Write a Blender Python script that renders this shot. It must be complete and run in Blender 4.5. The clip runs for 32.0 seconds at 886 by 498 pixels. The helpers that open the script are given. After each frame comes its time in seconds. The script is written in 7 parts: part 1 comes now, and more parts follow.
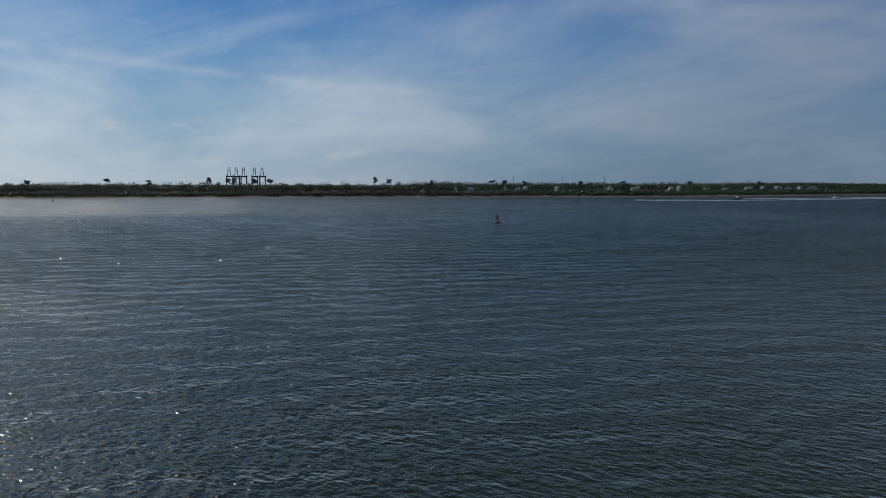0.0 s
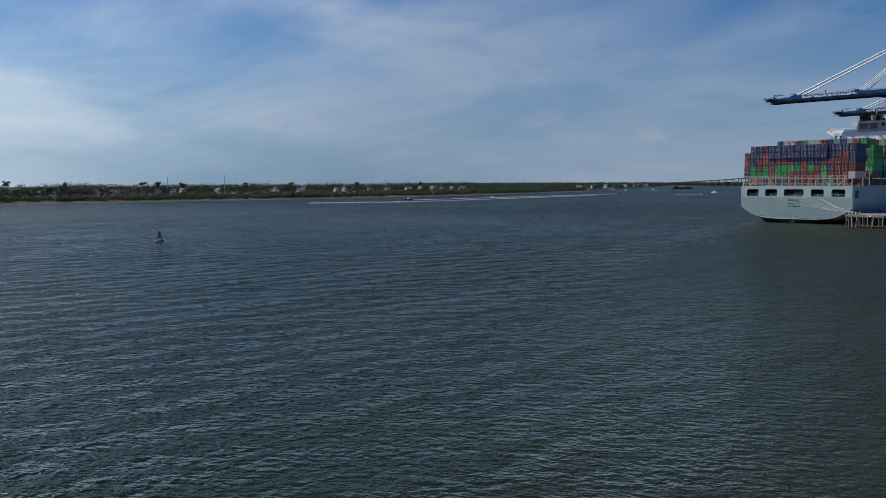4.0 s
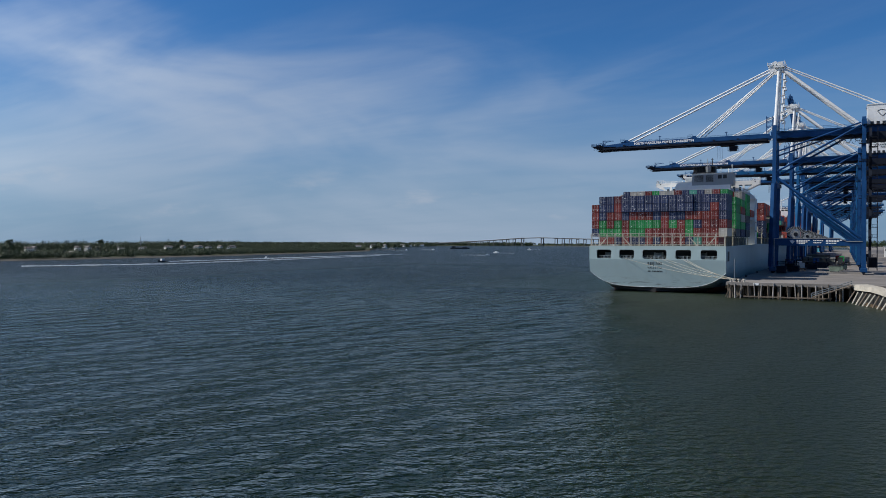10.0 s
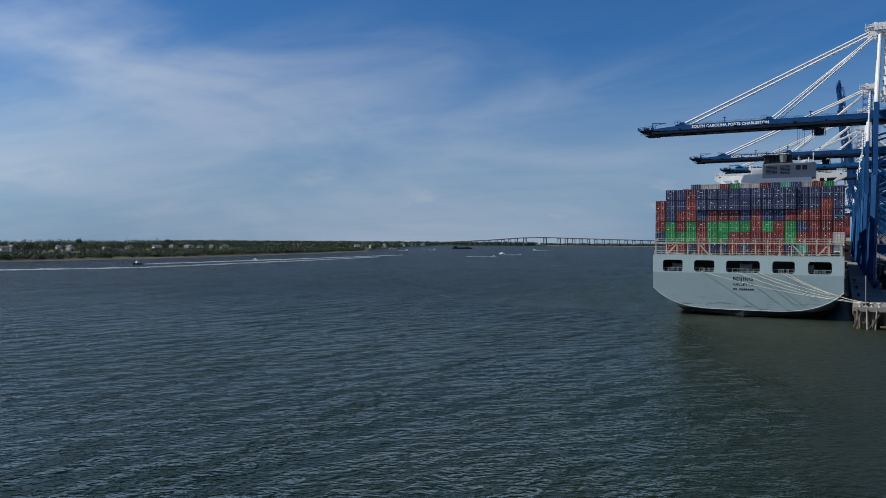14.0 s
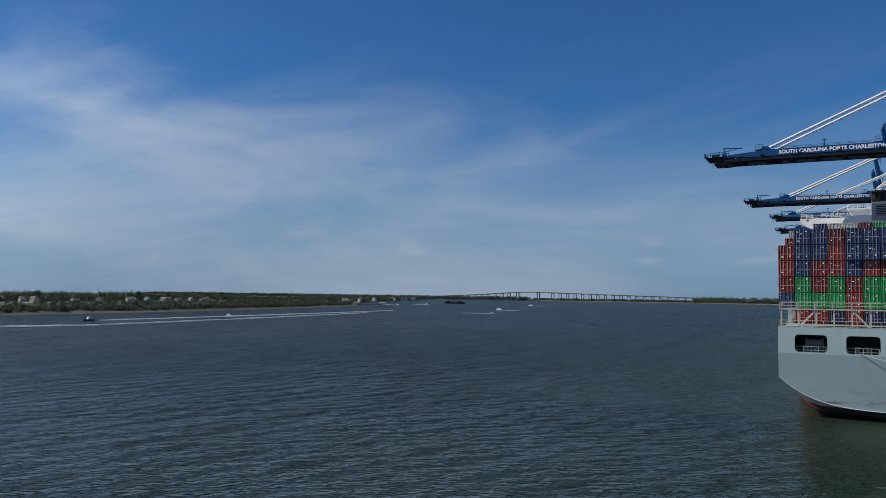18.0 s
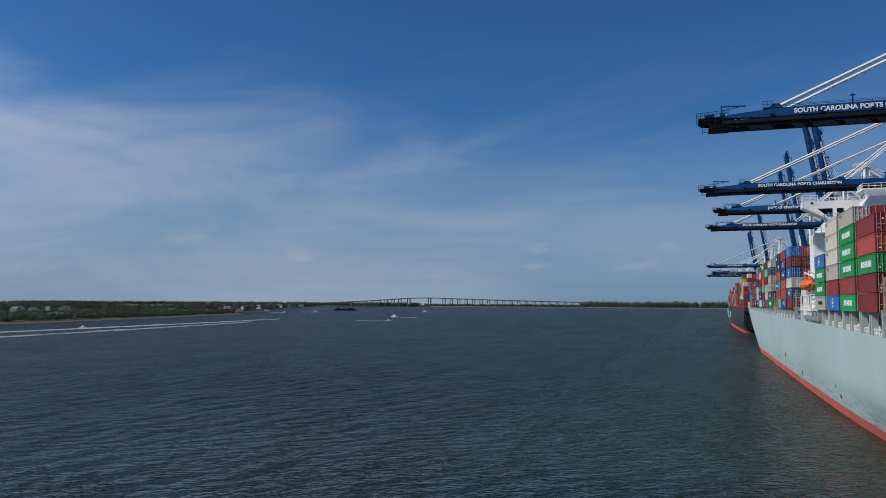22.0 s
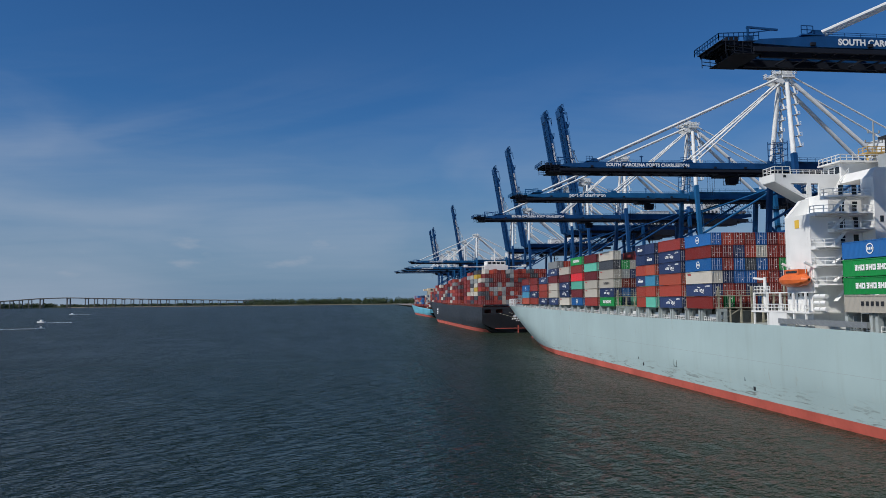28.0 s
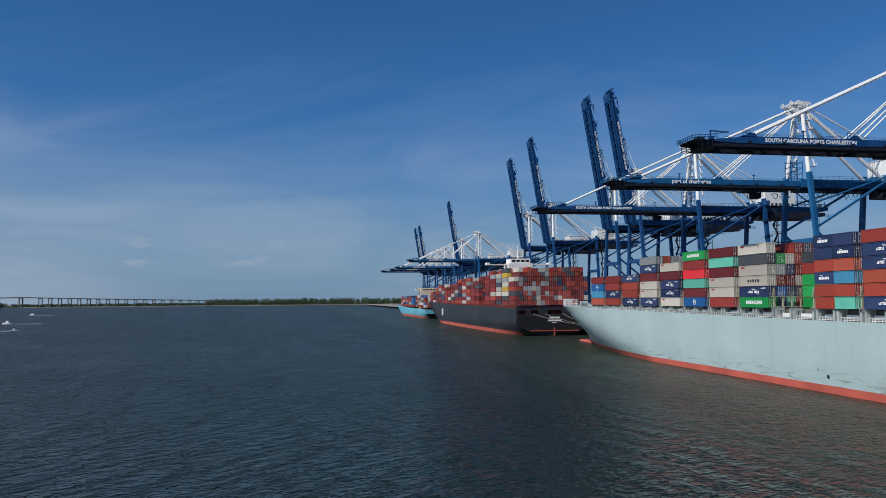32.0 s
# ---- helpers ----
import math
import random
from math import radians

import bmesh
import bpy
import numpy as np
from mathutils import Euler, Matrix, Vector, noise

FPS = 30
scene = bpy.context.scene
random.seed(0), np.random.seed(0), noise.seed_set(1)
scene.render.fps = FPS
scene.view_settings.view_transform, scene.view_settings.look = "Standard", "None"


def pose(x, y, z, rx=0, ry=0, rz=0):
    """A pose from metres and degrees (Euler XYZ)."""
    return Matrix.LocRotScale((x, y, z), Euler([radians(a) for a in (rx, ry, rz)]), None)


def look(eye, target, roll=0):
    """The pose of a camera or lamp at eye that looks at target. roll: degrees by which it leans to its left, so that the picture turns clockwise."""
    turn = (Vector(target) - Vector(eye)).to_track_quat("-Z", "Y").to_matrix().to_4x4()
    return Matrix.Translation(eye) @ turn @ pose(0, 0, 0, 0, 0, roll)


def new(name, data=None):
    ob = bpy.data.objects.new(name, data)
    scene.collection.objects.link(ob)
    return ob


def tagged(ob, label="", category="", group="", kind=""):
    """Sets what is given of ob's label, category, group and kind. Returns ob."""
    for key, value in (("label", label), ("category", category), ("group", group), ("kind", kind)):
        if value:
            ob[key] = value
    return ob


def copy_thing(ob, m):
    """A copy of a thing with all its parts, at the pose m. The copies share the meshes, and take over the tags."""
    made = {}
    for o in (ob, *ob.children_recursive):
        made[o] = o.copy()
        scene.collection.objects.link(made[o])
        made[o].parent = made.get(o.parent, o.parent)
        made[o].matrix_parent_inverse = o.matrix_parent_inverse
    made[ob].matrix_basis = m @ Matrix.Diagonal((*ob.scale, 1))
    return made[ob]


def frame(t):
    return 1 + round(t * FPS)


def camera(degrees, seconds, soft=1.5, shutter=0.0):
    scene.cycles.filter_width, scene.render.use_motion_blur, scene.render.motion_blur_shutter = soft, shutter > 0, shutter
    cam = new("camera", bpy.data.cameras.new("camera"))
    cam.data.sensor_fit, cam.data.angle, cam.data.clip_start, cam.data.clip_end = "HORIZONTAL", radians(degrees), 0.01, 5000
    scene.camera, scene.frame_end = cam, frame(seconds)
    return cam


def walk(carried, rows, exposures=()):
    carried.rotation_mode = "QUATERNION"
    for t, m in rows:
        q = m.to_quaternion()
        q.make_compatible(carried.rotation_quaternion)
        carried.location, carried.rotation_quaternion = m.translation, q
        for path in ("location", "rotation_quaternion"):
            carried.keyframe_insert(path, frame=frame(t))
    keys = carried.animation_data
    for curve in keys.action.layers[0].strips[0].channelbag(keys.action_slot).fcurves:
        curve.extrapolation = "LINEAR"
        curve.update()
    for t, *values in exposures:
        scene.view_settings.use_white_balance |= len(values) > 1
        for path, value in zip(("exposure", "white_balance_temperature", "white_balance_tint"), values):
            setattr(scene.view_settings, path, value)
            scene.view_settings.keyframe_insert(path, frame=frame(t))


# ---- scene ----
cam = camera(60.8, 32.0, 0.8)
PATH = [
    (0, (167.977, -336.5, 15.124), (166.107, -335.811, 14.95), 0.1),
    (0.5, (161.272, -333.89, 15.284), (159.405, -333.197, 15.11), 0.2),
    (1, (154.513, -331.377, 15.46), (152.664, -330.634, 15.286), 0.2),
    (1.5, (147.623, -328.972, 15.635), (145.817, -328.13, 15.459), 0.1),
    (2, (140.496, -326.542, 15.867), (138.741, -325.599, 15.691), 0.3),
    (2.5, (133.102, -323.981, 16.11), (131.406, -322.936, 15.934), 0.2),
    (3, (125.498, -321.181, 16.299), (123.88, -320.018, 16.126), 0.3),
    (3.5, (117.928, -317.892, 16.403), (116.417, -316.593, 16.23), 0.2),
    (4, (110.668, -313.834, 16.432), (109.276, -312.408, 16.258), -0.2),
    (4.5, (104.015, -308.809, 16.459), (102.753, -307.267, 16.287), -0.2),
    (6.5, (80.506, -285.727, 15.961), (79.588, -283.958, 15.789), 0.0),
    (7, (75.494, -279.912, 15.898), (74.578, -278.139, 15.767), 0.1),
    (8, (66.728, -268.422, 15.749), (65.811, -266.645, 15.702), 0.3),
    (9, (58.476, -256.794, 15.714), (57.559, -255.017, 15.676), 0.2),
    (10, (50.493, -244.87, 15.72), (49.575, -243.093, 15.703), 0.1),
    (11, (42.645, -232.546, 15.886), (41.726, -230.769, 15.869), 0.2),
    (12, (34.83, -219.987, 16.343), (33.911, -218.211, 16.325), 0.3),
    (13, (26.897, -207.242, 17.064), (25.978, -205.466, 17.045), 0.3),
    (14, (18.998, -193.919, 17.775), (18.081, -192.142, 17.755), 0.3),
    (14.5, (14.923, -186.782, 17.948), (14.007, -185.005, 17.927), 0.3),
    (16.5, (-3.181, -157.600, 19.444), (-4.078, -155.815, 19.542), 0.4),
    (17, (-7.261, -150.739, 19.448), (-8.155, -148.954, 19.569), 0.6),
    (17.5, (-11.150, -144.082, 19.321), (-12.042, -142.296, 19.443), 0.7),
    (18, (-14.890, -137.601, 19.136), (-15.784, -135.816, 19.258), 0.8),
    (18.5, (-18.524, -131.265, 18.955), (-19.418, -129.481, 19.079), 0.8),
    (19, (-22.098, -125.024, 18.807), (-22.979, -123.233, 18.933), 0.9),
    (19.5, (-25.658, -118.821, 18.710), (-26.525, -117.023, 18.840), 0.7),
    (20, (-29.247, -112.609, 18.678), (-30.061, -110.787, 18.813), 0.6),
    (20.5, (-32.889, -106.369, 18.705), (-33.650, -104.524, 18.836), 0.8),
    (21, (-36.601, -100.088, 18.783), (-37.322, -98.227, 18.912), 1.0),
    (21.5, (-40.390, -93.768, 18.900), (-41.064, -91.890, 19.032), 0.9),
    (22, (-44.207, -87.470, 19.025), (-44.829, -85.575, 19.166), 0.3),
    (22.5, (-47.991, -81.269, 19.126), (-48.551, -79.354, 19.263), 0.6),
    (23, (-51.707, -75.227, 19.180), (-52.214, -73.298, 19.321), 0.4),
    (23.5, (-55.444, -69.359, 19.209), (-55.918, -67.421, 19.350), 0.3),
    (24, (-59.316, -63.665, 19.243), (-59.687, -61.705, 19.387), 0.1),
    (24.5, (-63.438, -58.147, 19.313), (-63.674, -56.166, 19.451), 0.4),
    (26.5, (-82.176, -37.989, 20.074), (-82.168, -35.993, 20.205), -0.1),
    (27, (-86.864, -33.469, 20.305), (-86.760, -31.476, 20.438), -0.4),
    (27.5, (-91.453, -29.061, 20.518), (-91.250, -27.076, 20.650), -0.5),
    (28, (-95.982, -24.646, 20.695), (-95.714, -22.668, 20.826), -0.6),
    (28.5, (-100.487, -20.105, 20.817), (-100.194, -18.131, 20.949), -0.7),
    (29, (-104.994, -15.344, 20.875), (-104.646, -13.379, 21.005), -0.7),
    (29.5, (-109.480, -10.354, 20.884), (-109.103, -8.394, 21.015), -0.7),
    (30, (-113.912, -5.152, 20.867), (-113.532, -3.193, 20.998), -0.7),
    (30.5, (-118.256, 0.247, 20.849), (-117.873, 2.206, 20.980), -0.6),
    (31, (-122.492, 5.820, 20.848), (-122.105, 7.778, 20.978), -0.5),
    (31.5, (-126.646, 11.515, 20.861), (-126.257, 13.472, 20.992), -0.5),
    (32, (-130.761, 17.269, 20.881), (-130.383, 19.229, 21.012), -0.5),
]
walk(cam, [(t, look(eye, target, roll)) for t, eye, target, roll in PATH], [(0, -0.56), (1, -0.54), (2, -0.4), (3, -0.34), (4, -0.1), (4.5, 0.0), (7, 0.15), (9, 0.1), (14, 0.04), (18, -0.04), (21, -0.08), (24, -0.06), (28, -0.12), (32, 0.0)])

# ---- world, sun, exposure ----
SUN = Vector((-2.2, -1.0, 2.38)).normalized()
world = bpy.data.worlds.new("sky")
scene.world = world
world.use_nodes = True


class Nodes:
    """A short way to add nodes and links to a tree."""

    def __init__(self, tree):
        self.tree = tree

    def add(self, kind, sets=(), **ins):
        n = self.tree.nodes.new(kind)
        for key, value in dict(sets).items():
            if key == "operation":
                n.operation = value
            elif key == "use_clamp":
                n.use_clamp = value
            elif key == "data_type":
                n.data_type = value
            elif key == "interpolation_type":
                n.interpolation_type = value
        for key, value in ins.items():
            name = key.replace("_", " ")
            s = n.inputs[int(key[1:])] if key[0] == "i" and key[1:].isdigit() else n.inputs[name]
            if isinstance(value, bpy.types.NodeSocket):
                self.tree.links.new(value, s)
            else:
                s.default_value = value
        return n

    def math(self, op, a, b=0.0, clamp=False):
        return self.add("ShaderNodeMath", {"operation": op, "use_clamp": clamp}, i0=a, i1=b).outputs[0]

    def ramp(self, fac, stops):
        n = self.add("ShaderNodeValToRGB", (), Fac=fac)
        e = n.color_ramp.elements
        while len(e) < len(stops):
            e.new(0.5)
        for q, (at, col) in zip(e, stops):
            q.position = at
            q.color = (*col, 1) if isinstance(col, (tuple, list)) else (col, col, col, 1)
        return n.outputs[0]

    def span(self, value, a, b, c=0.0, d=1.0):
        return self.add("ShaderNodeMapRange", {"interpolation_type": "SMOOTHSTEP"}, i0=value, i1=a, i2=b, i3=c, i4=d).outputs[0]

    def mix(self, fac, a, b):
        n = self.add("ShaderNodeMix", {"data_type": "RGBA"})
        for s, v in ((n.inputs[0], fac), (n.inputs[6], a), (n.inputs[7], b)):
            if isinstance(v, bpy.types.NodeSocket):
                self.tree.links.new(v, s)
            else:
                s.default_value = v if isinstance(v, (int, float)) else (*v, 1)
        return n.outputs[2]

    def noise(self, vec, scale, detail=4.0, rough=0.55, lac=2.0, dist=0.0):
        return self.add("ShaderNodeTexNoise", (), Vector=vec, Scale=scale, Detail=detail, Roughness=rough, Lacunarity=lac, Distortion=dist).outputs[0]

    def mapping(self, vec, loc=(0, 0, 0), rot=(0, 0, 0), scale=(1, 1, 1)):
        return self.add("ShaderNodeMapping", (), Vector=vec, Location=loc, Rotation=rot, Scale=scale).outputs[0]


W = Nodes(world.node_tree)
world.node_tree.nodes.clear()
sky = W.add("ShaderNodeTexSky")
sky.sky_type, sky.sun_disc, sky.sun_elevation, sky.sun_rotation = "NISHITA", False, math.asin(SUN.z), math.atan2(SUN.x, SUN.y)
sky.altitude, sky.air_density, sky.dust_density, sky.ozone_density = 0.0, 1.0, 0.6, 3.0
way = W.add("ShaderNodeTexCoord").outputs["Generated"]
sep = W.add("ShaderNodeSeparateXYZ", (), Vector=way)
up = W.math("MAXIMUM", sep.outputs[2], 0.0)
flat = W.math("ADD", up, 0.12)
plane = W.add("ShaderNodeCombineXYZ", (), X=W.math("DIVIDE", sep.outputs[0], flat), Y=W.math("DIVIDE", sep.outputs[1], flat), Z=0.0).outputs[0]
# a soft bank of high cloud over the far shore that thins out towards the bridge, with fibres and a few low puffs
az = W.math("ARCTAN2", W.math("MULTIPLY", sep.outputs[0], -1.0), sep.outputs[1])
broad = W.noise(W.mapping(way, loc=(0.3, 0.1, 0.6), scale=(2.6, 2.6, 9.0)), 1.0, 4.0, 0.5, 2.0, 0.5)
fibre = W.noise(W.mapping(plane, loc=(3.1, 1.7, 0), rot=(0, 0, 0.6), scale=(0.55, 1.9, 1)), 1.0, 6.0, 0.62, 2.1, 0.6)
spot = W.math("DIVIDE", az, 3.1416)
roof = W.ramp(spot, [(0.0, 0.16), (0.10, 0.19), (0.20, 0.22), (0.29, 0.235), (0.36, 0.17), (0.55, 0.135)])
thick = W.ramp(spot, [(0.0, 0.45), (0.07, 0.55), (0.15, 0.7), (0.24, 0.84), (0.33, 0.84), (0.55, 0.8)])
roof = W.math("ADD", roof, W.math("ADD", W.math("MULTIPLY", W.math("SUBTRACT", broad, 0.5), 0.24), W.math("MULTIPLY", W.math("SUBTRACT", fibre, 0.5), 0.12)))
bank = W.span(W.math("SUBTRACT", roof, up), -0.11, 0.12)
bank = W.math("MULTIPLY", bank, W.math("MULTIPLY", thick, W.math("ADD", 0.1, W.math("ADD", W.math("MULTIPLY", W.span(broad, 0.3, 0.68), 0.75), W.math("MULTIPLY", fibre, 0.45)))))
# long soft bands that climb away from the bank
climb = W.math("ADD", up, W.math("MULTIPLY", az, 0.25))
bands = W.add("ShaderNodeCombineXYZ", (), X=W.math("MULTIPLY", az, 1.5), Y=W.math("MULTIPLY", climb, 10.0), Z=0.0).outputs[0]
streak = W.math("ADD", W.math("MULTIPLY", W.noise(bands, 1.0, 4.0, 0.52, 2.0, 0.5), 0.75), W.math("MULTIPLY", fibre, 0.25))
streak = W.math("MULTIPLY", W.span(streak, 0.42, 0.66), W.math("MULTIPLY", W.span(up, 0.01, 0.1), W.span(up, 0.36, 0.14)))
cirrus = W.math("MAXIMUM", bank, W.math("MULTIPLY", streak, W.span(az, -0.15, 0.55, 0.2, 0.46)))
puff = W.noise(W.mapping(way, scale=(11, 11, 34)), 1.0, 5.0, 0.55)
puff = W.math("MULTIPLY", W.span(puff, 0.56, 0.74), W.math("MULTIPLY", W.span(up, 0.015, 0.04), W.span(up, 0.11, 0.06)))
haze = W.span(up, 0.26, 0.0, 0.0, 0.8)
clear = W.add("ShaderNodeVectorMath", {"operation": "MULTIPLY"}, i0=sky.outputs[0], i1=(0.365, 0.83, 1.32)).outputs[0]
near = W.add("ShaderNodeVectorMath", {"operation": "DOT_PRODUCT"}, i0=way, i1=tuple(SUN)).outputs["Value"]
# thin cloud and haze brighten towards the sun
glow = W.span(near, 0.3, 0.85, 1.0, 2.3)
bright = W.add("ShaderNodeCombineXYZ", (), X=W.math("POWER", glow, 1.1), Y=glow, Z=W.math("POWER", glow, 0.8)).outputs[0]


def lit(rgb):
    return W.add("ShaderNodeVectorMath", {"operation": "MULTIPLY"}, i0=bright, i1=rgb).outputs[0]


# a thin old vapour trail
trail = W.math("SUBTRACT", up, W.math("ADD", 0.112, W.math("MULTIPLY", W.math("SUBTRACT", az, 1.2), 0.078)))
trail = W.math("MULTIPLY", W.span(W.math("ABSOLUTE", trail), 0.009, 0.0), W.math("MULTIPLY", W.span(az, 1.1, 1.3), W.span(W.noise(way, 14.0, 4.0, 0.6), 0.3, 0.6)))
# the clear sky deepens towards the zenith
deep = W.span(up, 0.3, 0.85, 1.0, 0.55)
clear = W.add("ShaderNodeVectorMath", {"operation": "MULTIPLY"}, i0=clear, i1=W.add("ShaderNodeCombineXYZ", (), X=deep, Y=deep, Z=deep).outputs[0]).outputs[0]
col = W.mix(haze, clear, lit((2.45, 4.15, 6.5)))
col = W.mix(W.math("MULTIPLY", cirrus, 0.74), col, lit((6.5, 7.55, 9.3)))
col = W.mix(W.math("MULTIPLY", puff, 0.42), col, lit((6.2, 7.0, 8.4)))
col = W.mix(W.math("MULTIPLY", trail, 0.22), col, lit((5.6, 6.8, 8.2)))
bg = W.add("ShaderNodeBackground", (), Color=col, Strength=0.062)
W.tree.links.new(bg.outputs[0], W.add("ShaderNodeOutputWorld").inputs[0])

sun_data = bpy.data.lights.new("sun", "SUN")
sun_data.energy, sun_data.angle, sun_data.color = 4.2, radians(0.55), (1.0, 0.94, 0.86)
sun = new("sun", sun_data)
sun.matrix_world = look(SUN * 400, (0, 0, 0))

# ---- materials ----


def material(name, build, *args):
    m = bpy.data.materials.new(name)
    m.use_nodes = True
    m.node_tree.nodes.clear()
    n = Nodes(m.node_tree)
    out = n.add("ShaderNodeOutputMaterial")
    n.tree.links.new(build(n, *args), out.inputs[0])
    return m


def shader(n, color, rough=0.5, metal=0.0, normal=None, **more):
    p = n.add("ShaderNodeBsdfPrincipled", (), Roughness=rough, Metallic=metal, **more)
    s = p.inputs["Base Color"]
    if isinstance(color, bpy.types.NodeSocket):
        n.tree.links.new(color, s)
    else:
        s.default_value = (*color, 1)
    if normal is not None:
        n.tree.links.new(normal, p.inputs["Normal"])
    return p.outputs[0]


def coords(n):
    return n.add("ShaderNodeTexCoord").outputs["Object"]


def paint(n, col, rough=0.45, wear=0.25, rust=0.0, scale=0.25, streak=0.0, gloss=0.5):
    """Painted steel: broad fading, fine dirt, run marks that hang down and some rust."""
    o = coords(n)
    broad = n.noise(o, scale, 3.0)
    fine = n.noise(o, scale * 14, 4.0, 0.65)
    dark = tuple(c * (1 - wear) for c in col)
    light = tuple(min(1, c * (1 + 0.35 * wear) + 0.02 * wear) for c in col)
    c = n.mix(n.ramp(broad, [(0.3, 0.0), (0.7, 1.0)]), dark, light)
    c = n.mix(n.math("MULTIPLY", n.span(fine, 0.5, 0.75), 0.25 * wear), c, (0.12, 0.11, 0.1))
    if streak:
        runs = n.noise(n.mapping(o, scale=(1.3, 1.3, 0.06)), 1.2, 5.0, 0.6)
        c = n.mix(n.math("MULTIPLY", n.span(runs, 0.56, 0.76), streak), c, (0.16, 0.1, 0.07))
    if rust:
        spots = n.noise(n.mapping(o, scale=(1, 1, 0.45)), scale * 5, 6.0, 0.7)
        c = n.mix(n.math("MULTIPLY", n.span(spots, 0.6, 0.7), rust), c, (0.2, 0.075, 0.03))
    b = n.add("ShaderNodeBump", (), Strength=0.12, Distance=0.02, Height=fine).outputs[0]
    return shader(n, c, n.span(fine, 0.3, 0.8, rough * 0.85, min(1, rough * 1.25)), 0.0, b, Specular_IOR_Level=gloss)


def corrugated(n, col, wear=0.3):
    """Container steel: ribs as relief, faded and scuffed paint, rust on single boxes."""
    o = coords(n)
    s = n.add("ShaderNodeSeparateXYZ", (), Vector=o)
    ribs = n.math("SINE", n.math("MULTIPLY", s.outputs[1], 2 * math.pi / 0.28))
    ends = n.math("SINE", n.math("MULTIPLY", s.outputs[0], 2 * math.pi / 0.3))
    broad = n.noise(o, 0.35, 3.0)
    fine = n.noise(o, 4.0, 5.0, 0.65)
    luck = n.add("ShaderNodeObjectInfo").outputs["Random"]
    isle = n.add("ShaderNodeNewGeometry").outputs["Random Per Island"]
    luck = n.math("FRACT", n.math("ADD", luck, isle))
    c = n.mix(luck, tuple(v * (1 - wear) for v in col), tuple(min(1, v * (1 + wear * 0.6) + 0.012) for v in col))
    c = n.mix(n.math("MULTIPLY", n.span(broad, 0.45, 0.75), 0.22), c, tuple(0.6 * v + 0.05 for v in col))
    runs = n.noise(n.mapping(o, scale=(1.5, 1.5, 0.12)), 1.6, 5.0, 0.65)
    c = n.mix(n.math("MULTIPLY", n.span(runs, 0.6, 0.72), 0.3), c, (0.13, 0.07, 0.04))
    h = n.math("ADD", n.math("MULTIPLY", ribs, 0.5), n.math("MULTIPLY", ends, 0.3))
    b = n.add("ShaderNodeBump", (), Strength=0.55, Distance=0.035, Height=h).outputs[0]
    return shader(n, c, n.span(fine, 0.3, 0.8, 0.45, 0.68), 0.0, b, Specular_IOR_Level=0.3)


def concrete(n, col, scale=0.2):
    o = coords(n)
    a, b, g = n.noise(o, scale, 4.0), n.noise(o, scale * 9, 5.0, 0.65), n.noise(o, scale * 60, 3.0)
    c = n.mix(n.ramp(a, [(0.32, 0.0), (0.68, 1.0)]), tuple(0.72 * v for v in col), tuple(1.15 * v for v in col))
    c = n.mix(n.math("MULTIPLY", n.span(b, 0.52, 0.72), 0.5), c, tuple(0.5 * v for v in col))
    bump = n.add("ShaderNodeBump", (), Strength=0.3, Distance=0.03, Height=g).outputs[0]
    return shader(n, c, 0.88, 0.0, bump)


def leafy(n, dark, light, scale=0.25):
    o = coords(n)
    isle = n.add("ShaderNodeNewGeometry").outputs["Random Per Island"]
    v = n.math("ADD", n.math("MULTIPLY", isle, 0.6), n.math("MULTIPLY", n.noise(o, scale, 3.0), 0.5))
    c = n.ramp(v, [(0.15, dark), (0.55, tuple((a + b) / 2 for a, b in zip(dark, light))), (0.95, light)])
    return shader(n, c, 0.6, 0.0, None)


def earth(n, cols, scale):
    o = coords(n)
    a, b = n.noise(o, scale, 5.0, 0.6), n.noise(o, scale * 12, 4.0, 0.65)
    c = n.ramp(n.math("ADD", n.math("MULTIPLY", a, 0.7), n.math("MULTIPLY", b, 0.3)), [(0.35, cols[0]), (0.5, cols[1]), (0.66, cols[2])])
    bump = n.add("ShaderNodeBump", (), Strength=0.6, Distance=0.15, Height=b).outputs[0]
    return shader(n, c, 0.95, 0.0, bump)


